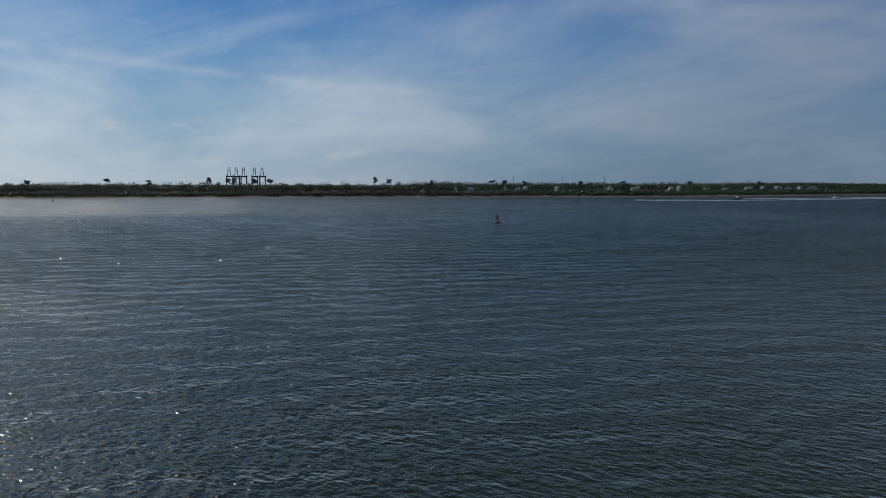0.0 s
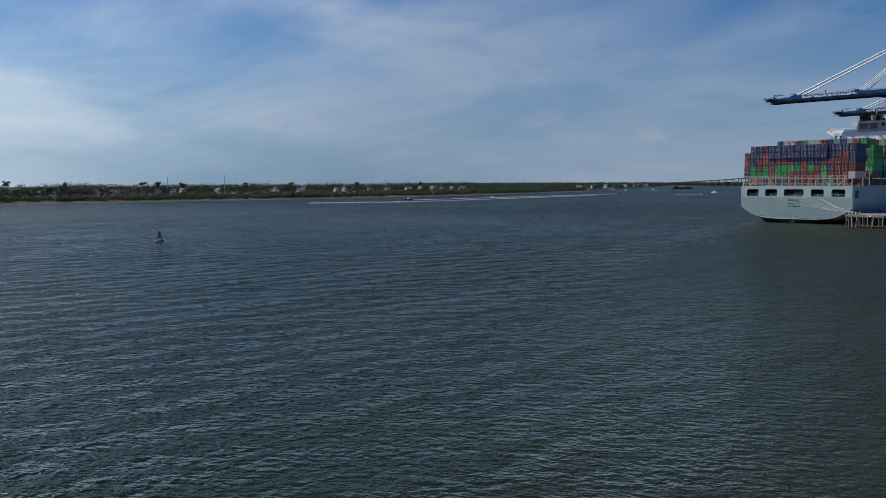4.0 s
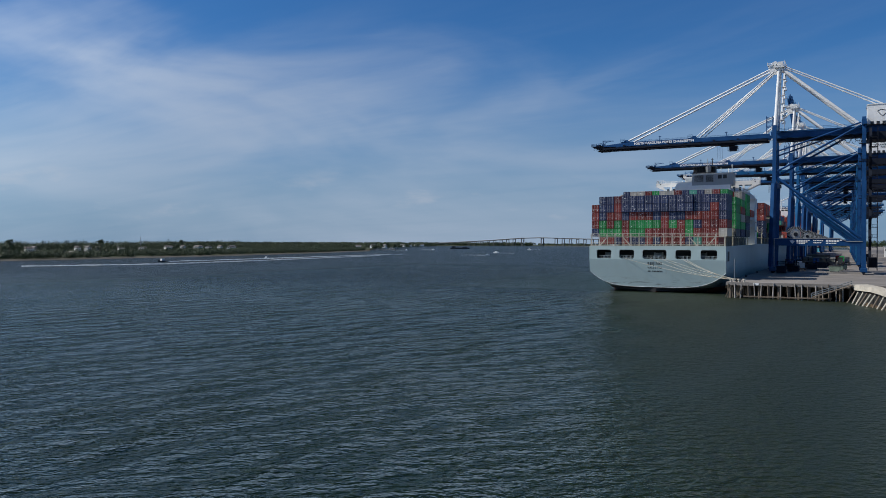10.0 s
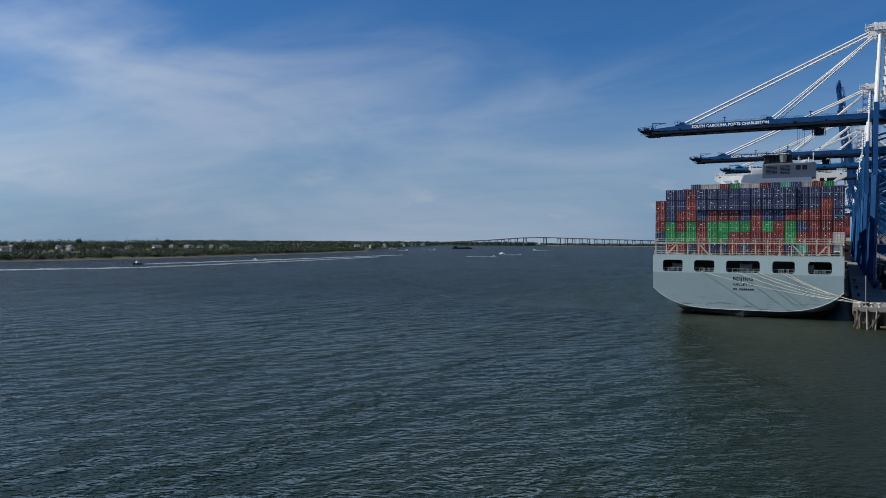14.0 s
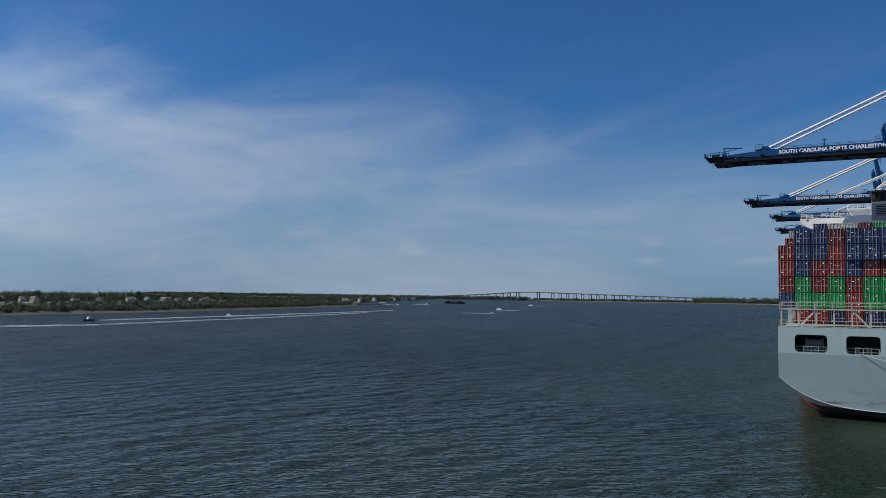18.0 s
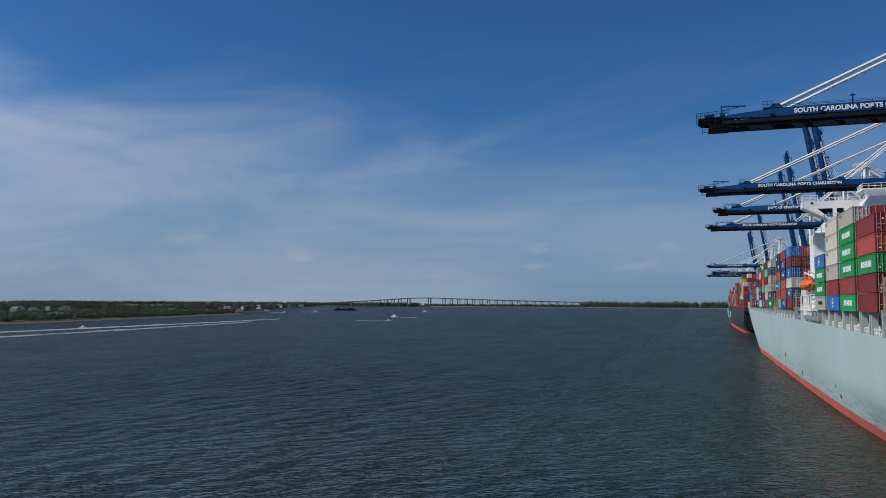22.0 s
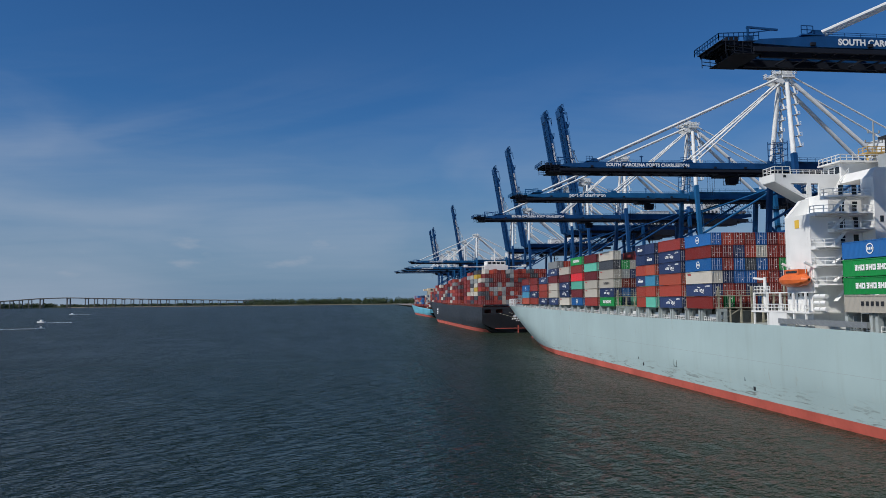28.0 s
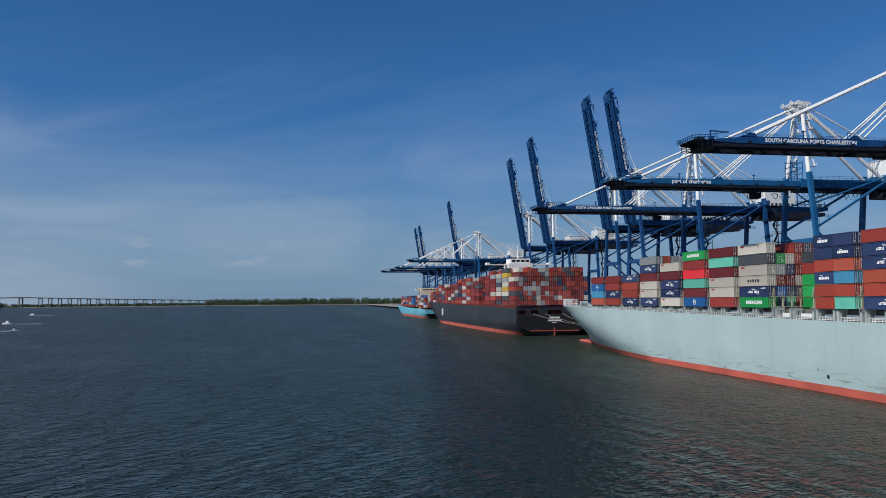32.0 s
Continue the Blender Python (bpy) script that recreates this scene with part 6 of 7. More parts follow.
        part("boom_handrail", g, blue, boom)
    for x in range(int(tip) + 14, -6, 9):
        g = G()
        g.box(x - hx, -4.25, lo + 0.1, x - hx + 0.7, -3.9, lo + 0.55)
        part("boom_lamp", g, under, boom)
    for jx in (-58.0, -30.5):
        g = G()
        g.box(jx - 2.2 - hx, -3.9, hi + 0.01, jx + 1.4 - hx, 3.9, hi + 0.2)
        for y in (-3.2, 3.2):
            g.prism([(jx - 1.4 - hx, hi), (jx + 1.4 - hx, hi), (jx + 0.9 - hx, hi + 0.9), (jx - 0.3 - hx, hi + 0.9)], 1, y - 0.5, y + 0.5)
        railing(g, [(jx - 2.2 - hx, -3.8, hi + 0.25), (jx - 0.4 - hx, -3.8, hi + 0.2)], 1.2, 1.1, 0.05)
        railing(g, [(jx - 2.2 - hx, 3.8, hi + 0.25), (jx - 0.4 - hx, 3.8, hi + 0.2)], 1.2, 1.1, 0.05)
        part("stay_anchor", g, blue, boom)
    for x in (-44.0, -18.0):
        g = G()
        g.box(x - hx - 0.13, -3.3, hi - 0.1, x - hx + 0.13, -3.05, hi + 1.9)
        g.box(x - hx - 0.5, -3.35, hi + 1.5, x - hx + 0.5, -3.0, hi + 1.7)
        part("floodlight_post", g, blue, boom)
    size = 1.75 if words.islower() else 1.27
    for s in (-1, 1):
        ob = part("boom_lettering", lettering(words, size, M["letter"], 1.04), None, boom, "white painted lettering")
        ob.matrix_local = pose((-40.2 if words.islower() else -40.7 if tip > -73 else -42.4) - hx, s * 3.865, (lo + hi) / 2 - 0.05, 90, 0, 0 if s < 0 else 180)
    if raised:
        boom.rotation_euler = (0, radians(81), 0)
        for y in (-1, 1):
            g = G()
            g.tube((1.2, y * 2.0, 78 + rise), (-6.5, y * 2.6, 96 + rise), 0.2, 6)
            g.tube((-6.5, y * 2.6, 96 + rise), (-4.0, y * 3.0, 82), 0.2, 6)
            part("folded_stay", g, M["crane_white"], c)
    else:
        for y in (-1, 1):
            g = G()
            g.tube((-1.6, y * 2.2, 78.0 + rise), (-57.0, y * 3.2, b1 - 0.15), 0.36, 8)
            part("forestay", g, M["crane_white"], c, "white tubular forestay")
            for k in (0, 1):
                g = G()
                g.tube((-0.8, y * (1.2 + 1.0 * k), 76.8 + rise), (-29.4 + 1.6 * k, y * (2.9 + 0.5 * k), b1 - 0.05), 0.22, 8)
                part("inner_forestay", g, M["crane_white"], c)
    return c


CRANES = []
models = {}
for y, kind in ((78.0, "down"), (178.8, "down"), (240.0, "old"), (310.8, "short"), (366.5, "up"), (396.0, "tall"), (499.6, "tall"), (554.2, "up"),
                (722.5, "old"), (801.5, "up"), (881.0, "old"), (939.0, "old"), (997.0, "down"), (1064.0, "up"), (1104.0, "up")):
    CXY = CX + (7.0 if y > 860 else 0.0)
    at = pose(CXY, y, QZ)
    if kind not in models:
        label = {"short": "dark blue quay crane with lowered boom and white stays", "down": "dark blue quay crane with lowered boom and white stays", "up": "dark blue quay crane with its boom raised", "tall": "dark blue quay crane with its long boom raised",
                 "old": "lighter blue older quay crane with lowered boom"}[kind]
        c = thing("quay_crane", (CX, y, QZ), label, "crane", "quay cranes")
        models[kind] = crane_parts(c, kind in ("up", "tall"), "port of charleston" if kind == "old" else "SOUTH CAROLINA PORTS CHARLESTON",
                                   M["crane_light"] if kind == "old" else M["crane"], {"old": -68.7, "down": -73.8, "short": -70.9, "up": -70.9, "tall": -75.0}[kind], {"old": 0.2, "down": 1.0, "short": 0.8}.get(kind, -0.6))
    else:
        copy_thing(models[kind], at)

# ---- things on the quay and in the yard ----
SKIP = material("pale_green_skip_paint", paint, (0.20, 0.27, 0.22), 0.6, 0.35, 0.3, 0.6, 0.3)
for x, y, w, l, h in ((32.8, 62.0, 3.2, 4.0, 4.6), (35.6, 84.0, 4.0, 6.2, 3.8), (33.2, 104.0, 3.6, 5.0, 4.4), (40.5, 118.0, 5.0, 9.0, 3.4), (44.0, 140.0, 4.6, 8.0, 4.2), (36.5, 150.0, 4.0, 7.0, 4.8), (47.5, 165.0, 4.4, 8.0, 3.6), (33.0, 184.0, 3.2, 6.0, 4.4)):
    t = thing("quay_machine", (x, y, QZ), "dark steel work box with a frame, parked on the quay", "machine", "quay machines")
    g = G()
    g.box(-w / 2, -l / 2, 0.25, w / 2, l / 2, h * 0.62)
    part("body", g, M["crane_dark"], t)
    g = G()
    for a in (-0.45, 0.45):
        for c in (-0.45, 0.45):
            g.box(a * w - 0.08, c * l - 0.08, 0, a * w + 0.08, c * l + 0.08, h)
    g.box(-0.5 * w, -0.5 * l, h - 0.15, 0.5 * w, 0.5 * l, h)
    part("frame", g, M["crane_dark"], t)


def trailer(x, y, key, turn=0):
    t = thing("container_trailer", (x, y, QZ), f"{WORDS[key]} container on a dark road trailer", "trailer", "trailers on the quay")
    t.rotation_euler = (0, 0, radians(turn))
    g = G()
    g.box(-1.2, 0, 1.05, 1.2, 12.6, 1.35)
    part("chassis", g, M["black"], t)
    for yy in (1.4, 2.7, 10.6):
        for s in (-1, 1):
            g = G()
            g.tube((s * 0.75, yy, 0.5), (s * 1.2, yy, 0.5), 0.5, 14)
            part("wheel", g, M["black"], t)
    ob = part("load", container_mesh(key, 12.19), None, t)
    ob.location = (0, 0.2, 1.38)
    return t


for x, y, key, turn in ((51.5, 186, "k", 0), (54.5, 205, "e", 0), (50.0, 240, "r", 0), (41.0, 168, "b", 0), (36.0, 210, "w", 0), (52.0, 225, "g", 0), (40.0, 280, "r", 0)):
    trailer(x, y, key, turn)
for x, y in ((38.0, 96), (35.5, 128)):
    t = thing("yard_tractor", (x, y, QZ), "white terminal tractor parked on the quay", "tractor", "tractors")
    g = G()
    g.box(-1.2, 0, 0.6, 1.2, 5.2, 1.1)
    part("frame", g, M["black"], t)
    g = G()
    g.prism([(3.2, 1.1), (5.2, 1.1), (5.2, 2.2), (4.9, 3.2), (3.2, 3.2)], 0, -0.9, 0.9)
    part("cab", g, M["white"], t)
    g = G()
    g.box(-0.85, 5.0, 2.1, 0.85, 5.23, 3.0)
    part("windscreen", g, M["glass"], t)
    for yy in (1.0, 4.3):
        for s in (-1, 1):
            g = G()
            g.tube((s * 0.8, yy, 0.52), (s * 1.25, yy, 0.52), 0.52, 14)
            part("wheel", g, M["black"], t)
for x, y in ((50.0, 88.0), (51.2, 103.0), (52.4, 118.0)):
    t = thing("waste_bin", (x, y, QZ), "pale green ribbed steel skip with a black lid on the quay", "skip", "quay skips")
    g = G()
    g.prism([(-1.7, 0.35), (1.7, 0.35), (1.95, 2.3), (-1.95, 2.3)], 1, -3.2, 3.2)
    part("tub", g, SKIP, t)
    for k in range(7):
        g = G()
        for s in (-1, 1):
            g.beam((s * 1.76, -3.0 + k, 0.4), (s * 2.0, -3.0 + k, 2.3), 0.12, 0.14)
        part("rib", g, SKIP, t)
    g = G()
    g.box(-2.0, -3.25, 2.3, 2.0, 3.25, 2.5)
    part("lid", g, M["black"], t)
    g = G()
    for s in (-1.3, 1.3):
        g.box(s - 0.1, -3.0, 0.0, s + 0.1, 3.0, 0.35)
    part("runner", g, M["black"], t)
for x, y, h in ((40.0, 205.0, 4), (42.0, 232.0, 3), (39.5, 262.0, 5)):
    t = thing("hatch_cover_stack", (x, y, QZ), "stack of grey steel hatch covers set down on the quay", "hatch covers", "hatch stacks")
    for k in range(h):
        g = G()
        g.box(-6.2, -5.8, 0.2 + 0.9 * k, 6.2, 5.8, 0.9 + 0.9 * k)
        for i in range(6):
            g.box(-6.3, -5.4 + 2.0 * i, 0.9 * k, 6.3, -5.1 + 2.0 * i, 0.88 + 0.9 * k)
        part("hatch_panel", g, M["coaming"], t)
hut = thing("gate_hut", (86.0, 470.0, 4.44), "white two-storey control hut in the terminal yard", "hut")
g = G()
g.box(-4, -4, 0, 4, 4, 8.6)
part("wall", g, M["crane_white"], hut)
g = G()
g.box(-4.5, -4.5, 8.6, 4.5, 4.5, 9.0)
part("roof", g, M["steel"], hut)
for k in range(3):
    g = G()
    g.box(-3.4 + 2.4 * k, -4.06, 5.2, -1.6 + 2.4 * k, -4.01, 7.0)
    part("window", g, M["glass"], hut)
canopy = thing("gate_canopy", (104.0, 440.0, 4.44), "wide pale gate canopy on columns in the terminal yard", "canopy")
g = G()
g.box(-10, -4, 5.6, 10, 4, 7.2)
part("roof", g, M["cap"], canopy)
for x in (-9, -3, 3, 9):
    g = G()
    g.box(x - 0.3, -3.5, 0, x + 0.3, 3.5, 5.6)
    part("column", g, M["cap"], canopy)
for i, (x, y) in enumerate(((25.2, -9.8), (25.8, -10.6), (26.4, -8.7), (24.6, 24), (24.6, 60), (24.6, 110))):
    g = G()
    g.tube((x, y, QZ), (x, y, QZ + 0.55), 0.3, 10, 0, 0.24)
    g.tube((x, y, QZ + 0.55), (x, y, QZ + 0.7), 0.42, 10)
    tagged(part("quay_bollard", g, M["black"]), "black iron mooring bollard on the quay edge", "bollard", "quay bollards")
for x, y in ((75.0, 110.0), (78.0, 200.0), (80.0, 290.0), (82.0, 380.0)):
    lamp = thing("light_mast", (x, y, 4.44), "tall grey light mast with a ring of floodlights", "light mast", "yard light masts")
    g = G()
    g.tube((0, 0, 0), (0, 0, 37), 0.38, 10, 0, 0.16)
    part("pole", g, M["steel"], lamp)
    g = G()
    for k in range(8):
        a = 2 * math.pi * k / 8
        g.box(1.1 * math.cos(a) - 0.35, 1.1 * math.sin(a) - 0.35, 36.4, 1.1 * math.cos(a) + 0.35, 1.1 * math.sin(a) + 0.35, 36.9)
    g.tube((0, 0, 36.9), (0, 0, 37.1), 1.3, 12)
    part("floodlights", g, M["crane_white"], lamp)
load = Load()
for bx in range(6):
    for by in range(14):
        for t in range(rng.choice((1, 2, 3))):
            load.add(rng.choice(MIX), 120 + bx * 26 + rng.choice((0, 2.7, 5.4)), 60 + by * 45, 4.5 + t * TIER)
load.done("yard_containers", "rows of stacked containers in the terminal yard")

# ---- leaves ----
nr = np.random.RandomState(5)


def leaf_quads(centres, radii, per, size):
    """Small leaf cards, strewn through ellipsoids with their density towards the skin."""
    c = np.repeat(np.asarray(centres, float), per, 0)
    r = np.repeat(np.asarray(radii, float), per, 0)
    n = len(c)
    d = nr.normal(size=(n, 3))
    d /= np.linalg.norm(d, axis=1)[:, None]
    p = c + d * r * (nr.rand(n, 1) ** 0.45)
    a = nr.normal(size=(n, 3))
    a /= np.linalg.norm(a, axis=1)[:, None]
    b = np.cross(a, d + 0.3 * nr.normal(size=(n, 3)))
    b /= np.linalg.norm(b, axis=1)[:, None] + 1e-9
    s = (size * (0.6 + 0.8 * nr.rand(n, 1)))
    v = np.stack([p - a * s - b * s * 0.6, p + a * s - b * s * 0.6, p + a * s + b * s * 0.6, p - a * s + b * s * 0.6], 1).reshape(-1, 3)
    return v, np.arange(4 * n).reshape(-1, 4)


def plant(name, x, y, z, height, spread, mat, label, per=70, size=0.22, clumps=26, trunk=0.25):
    t = thing(name, (x, y, z), label, "tree" if name == "tree" else "bush", "bank plants")
    g = G()
    g.tube((0, 0, -0.5), (spread * 0.06, 0.1, height * 0.5), trunk, 7, 0, trunk * 0.6)
    cen, rad = [], []
    for i in range(clumps):
        a, u = rng.random() * 6.28, rng.random()
        rr = spread * math.sqrt(rng.random()) * (1 - 0.45 * abs(u - 0.35))
        p = (rr * math.cos(a), rr * math.sin(a), height * (0.12 + 0.8 * u))
        q = height * rng.uniform(0.09, 0.19)
        cen.append(p)
        rad.append((q * 1.25, q * 1.25, q))
        if i % 3 == 0:
            g.tube((spread * 0.05, 0.1, height * 0.3 * u + 0.2), p, trunk * 0.4, 5, 0, trunk * 0.12)
    part("trunk", g, M["bark"], t)
    v, q = leaf_quads(cen, rad, per, size)
    part("crown", fast_mesh("crown", v, q, [mat]), None, t)
    return t


for x, y, h, s in ((69, -41, 6.4, 4.4), (73, -49, 7.6, 4.8), (75, -44, 8.5, 5.2), (79, -56, 8.0, 5.2), (83, -58, 9.0, 5.6), (77, -30, 8.0, 5.5), (84, -38, 8.5, 6.0), (90, -60, 9.0, 6.0), (72, -33, 6.0, 4.5),
                   (95, -62, 9.0, 6.0), (86, -46, 9.5, 6.0)):
    pale = int(x * 7 + y) % 3 == 0
    plant("bush", x, y, 2.4, h * (1.5 if pale else 1.3), s, M["leaf_pale"] if pale else M["leaf"], "feathery olive green bush on the river bank" if pale else "dense dark green bush on the river bank", 420, 0.105, 48)
# dead branches and driftwood on the shore
for x, y, turn, l in ((82, -70, 20, 6.0), (88, -73, -15, 7.5), (94, -74, 40, 5.0), (79, -63, 70, 4.0)):
    g = G()
    a = radians(turn)
    q = Vector((x + l * math.cos(a), y + l * math.sin(a), 1.6))
    g.tube((x, y, 0.7), q, 0.16, 6, 0, 0.07)
    for k in (0.4, 0.6, 0.8):
        p = Vector((x, y, 0.7)).lerp(q, k)
        g.tube(p, p + Vector((0.9 * math.cos(a + 2 * k), 0.9 * math.sin(a + 2 * k), 0.9)), 0.06, 5, 0, 0.02)
    tagged(part("driftwood", g, M["bark"]), "bare fallen branch on the river bank", "driftwood", "driftwood pieces")
for x, y, h, s in ((91, -47, 20, 6.5), (97, -40, 23, 7.5), (104, -55, 19, 7.0), (111, -45, 21, 7.5)):
    plant("tree", x, y, 3.5, h, s, M["leaf_bright"], "fresh green broad-leaved tree on the river bank", 230, 0.22, 60, 0.4)

BERTH = [o for o in scene.collection.objects if o.parent is None and o.name not in AWAY]

# ---- far shore on the west side ----
SHORE = [(-650, -1500), (-640, -700), (-612, -350), (-575, -50), (-552, 180), (-562, 400), (-625, 680), (-690, 900), (-760, 1010)]


def shore_x(y):
    for (xa, ya), (xb, yb) in zip(SHORE, SHORE[1:]):
        if ya <= y <= yb:
            return xa + (xb - xa) * (y - ya) / (yb - ya)
    return SHORE[0][0] if y < SHORE[0][1] else SHORE[-1][0]


g = G()
pts = []
ys = [-1500 + 25 * i for i in range(101)]
for y in ys:
    x = shore_x(y) + 5 * noise.noise((0, y * 0.02, 1.0))
    for off, z in ((6, -0.6), (-2, 0.25), (-9, 0.7), (-14, 1.2)):
        pts.append((x + off, y, z))
g.faces(pts, [(4 * i + k, 4 * i + 4 + k, 4 * i + 5 + k, 4 * i + 1 + k) for i in range(100) for k in range(3)])
tagged(part("shore_sand", g, M["mud"], smooth=True), "narrow grey-brown sand edge of the far shore", "beach", kind="structure")
g = G()
pts = []
for y in ys:
    x = shore_x(y) + 5 * noise.noise((0, y * 0.02, 1.0))
    for off, z in ((-13, 1.1), (-20, 1.6), (-120, 2.2), (-2600, 4.0)):
        pts.append((x + off, y, z))
g.faces(pts, [(4 * i + k, 4 * i + 4 + k, 4 * i + 5 + k, 4 * i + 1 + k) for i in range(100) for k in range(3)])
tagged(part("far_bank", g, M["marsh"], smooth=True), "low marshy green bank across the river", "bank", kind="structure")


def belt(name, label, spots, per, size, mat="wood_far"):
    cen = [(x, y, z + 0.5 * h) for x, y, z, h, w in spots]
    rad = [(w, w, 0.55 * h) for x, y, z, h, w in spots]
    v, q = leaf_quads(cen, rad, per, size)
    tagged(new(name, fast_mesh(name, v, q, [M[mat]])), label, "trees", kind="stuff")


spots = []
for i in range(3400):
    y = nr.uniform(-1100, 990)
    d = 13 + 70 * nr.rand() ** 1.5
    h = nr.uniform(3.6, 7.2) * (0.85 + 0.45 * noise.noise((y * 0.012, d * 0.02, 0)))
    spots.append((shore_x(y) - d, y, 1.0, h, nr.uniform(2.4, 4.8)))
belt("shore_thicket", "dense dark green thicket along the far shore", spots, 100, 0.36)
spots = []
for i in range(2600):
    y = nr.uniform(-1300, 1150)
    d = nr.uniform(310, 520)
    h = nr.uniform(11, 16) + 4 * noise.noise((y * 0.008, d * 0.01, 4.0))
    if y < 40:
        d, h = d - 190, h - 2.5
    spots.append((shore_x(min(y, 1000)) - d, y, 2.2, h, nr.uniform(4.0, 8.0)))
belt("far_wood", "continuous dark tree line behind the far shore", spots, 100, 0.6)
spots = []
for i in range(700):
    y = nr.uniform(60, 1100)
    spots.append((shore_x(min(y, 1000)) - nr.uniform(85, 290), y, 2.0, nr.uniform(2.0, 6.0), nr.uniform(3, 6)))
belt("meadow_scrub", "scattered low scrub between shore and wood", spots, 60, 0.45)
g = G()
pts = []
for i in range(40):
    y = 40 + 24 * i
    x = shore_x(y) - 296 + 5 * noise.noise((y * 0.01, 0, 0))
    pts += [(x, y, 2.75), (x - 16, y, 2.95)]
g.faces(pts, [(2 * i, 2 * i + 1, 2 * i + 3, 2 * i + 2) for i in range(39)])
tagged(part("causeway", g, M["cap"]), "pale straight road in front of the far wood", "road", kind="structure")
# single tall pines that stand clear of the line
for y, d, h in ((-620, 120, 17), (-470, 100, 16), (-395, 110, 17), (-352, 100, 15), (-290, 105, 18), (-268, 110, 19), (-262, 95, 18), (-240, 110, 18), (-225, 100, 17), (-110, 90, 19), (-92, 95, 18),
                (-40, 100, 16), (30, 90, 16), (46, 95, 17), (75, 100, 15), (150, 105, 15), (215, 110, 16), (330, 120, 16), (480, 130, 16)):
    x = shore_x(y) - d
    t = thing("pine", (x, y, 2.0), "tall pine that stands clear of the far tree line", "tree", "shore pines")
    g = G()
    g.tube((0, 0, 0), (0.4, 0.3, h * 0.92), 0.35, 6, 0, 0.15)
    part("trunk", g, M["bark"], t)
    cen = [(rng.uniform(-2.6, 2.6), rng.uniform(-2.6, 2.6), h * rng.uniform(0.72, 1.0)) for _ in range(9)]
    v, q = leaf_quads(cen, [(1.9, 1.9, 1.1)] * 9, 60, 0.36)
    part("crown", fast_mesh("crown", v, q, [M["wood_far"]]), None, t)
# houses on the far side
ROOF = material("grey_house_roof", plain, (0.2, 0.19, 0.18), 0.8)


def far_house(x, y, w, d, h, turn):
    t = thing("house", (x, y, 3.0), "white two-storey house among far trees", "house", "far houses")
    t.rotation_euler = (0, 0, radians(turn))
    g = G()
    g.box(-w / 2, -d / 2, 0, w / 2, d / 2, h)
    part("wall", g, M["letter"], t)
    g = G()
    g.prism([(-d / 2 - 0.6, h), (d / 2 + 0.6, h), (0, h + d * 0.36)], 0, -w / 2 - 0.5, w / 2 + 0.5)
    part("roof", g, ROOF, t)
    for i in range(int(w // 3)):
        for k in range(2):
            g = G()
            g.box(-w / 2 + 1 + i * 3, -d / 2 - 0.05, 1 + 3 * k, -w / 2 + 2.2 + i * 3, -d / 2 + 0.05, 2.6 + 3 * k)
            part("window", g, M["glass"], t)
    for k in range(2):
        g = G()
        g.box(w / 2 - 0.05, -1 + 3 * k - 1, 1.2, w / 2 + 0.05, 0.2 + 3 * k - 1, 5.6)
        part("window", g, M["glass"], t)


for y, d in ((60, 130), (95, 150), (150, 150), (175, 160), (182, 145), (240, 150), (330, 140), (385, 150), (400, 160), (470, 150), (480, 140), (505, 150), (560, 150), (600, 140), (640, 120), (655, 130), (670, 110), (700, 100),
             (720, 110), (745, 105), (770, 95), (800, 90), (815, 95)):
    far_house(shore_x(y) - d - 175, y, rng.uniform(6, 12), rng.uniform(6, 9), rng.uniform(3.4, 5.6), rng.choice((0, 90, 70, 15)))
for y, d, h in ((235, 300, 30), (330, 330, 27), (600, 320, 24), (170, 340, 26), (-760, 300, 28)):
    g = G()
    x = shore_x(y) - d
    g.tube((x, y, 2), (x, y, h), 0.5, 6, 0, 0.25)
    g.beam((x - 1.2, y, h - 2), (x + 1.2, y, h - 2), 0.3, 0.3)
    tagged(part("lattice_mast", g, M["steel"]), "thin radio mast above the far trees", "mast", "far masts")
# dock on piles at the point
dock = thing("dock", (0, 0, 0), "long timber dock on piles off the point", "dock")
g = G()
g.box(-745, 985, 2.4, -690, 989, 2.9)
g.box(-700, 978, 2.4, -684, 996, 2.9)
part("decking", g, M["timber"], dock)
for i in range(14):
    g = G()
    g.tube((-744 + i * 4.4, 987, -1), (-744 + i * 4.4, 987, 2.5), 0.3, 6)
    part("post", g, M["timber"], dock)
g = G()
g.box(-698, 982, 5.0, -687, 992, 5.4)
for x in (-697.5, -687.5):
    for y in (982.5, 991.5):
        g.box(x - 0.2, y - 0.2, 2.9, x + 0.2, y + 0.2, 5.0)
part("shelter", g, M["letter"], dock)

# ---- far cranes behind the western trees ----
for y in (-136, -113, -90, -55, -30):
    t = thing("far_crane", (-2400, y, 3.0), "far grey quay crane with raised boom", "crane", "far cranes")
    g = G()
    for yy in (-9, 9):
        for x in (0, 18):
            g.box(x - 0.9, yy - 0.9, 0, x + 0.9, yy + 0.9, 36)
    part("leg", g, M["crane_dark"], t)
    g = G()
    g.box(-3, -9.5, 30, 30, 9.5, 34)
    part("girder", g, M["crane_dark"], t)
    g = G()
    for yy in (-4.5, 4.5):
        g.beam((0, yy, 34), (3, yy * 0.6, 62), 1.4, 1.4)
    for z in (44, 52, 60):
        g.beam((1, -4.5, z), (1, 4.5, z), 1.0, 1.0)
    part("boom", g, M["crane_dark"], t)

# ---- the far bridge ----
bridge = thing("bridge", (0, 0, 0), "long pale concrete highway bridge on paired piers across the river", "bridge")
BL, BR = Vector((-1560, 2800, 0)), Vector((-430, 2960, 0))


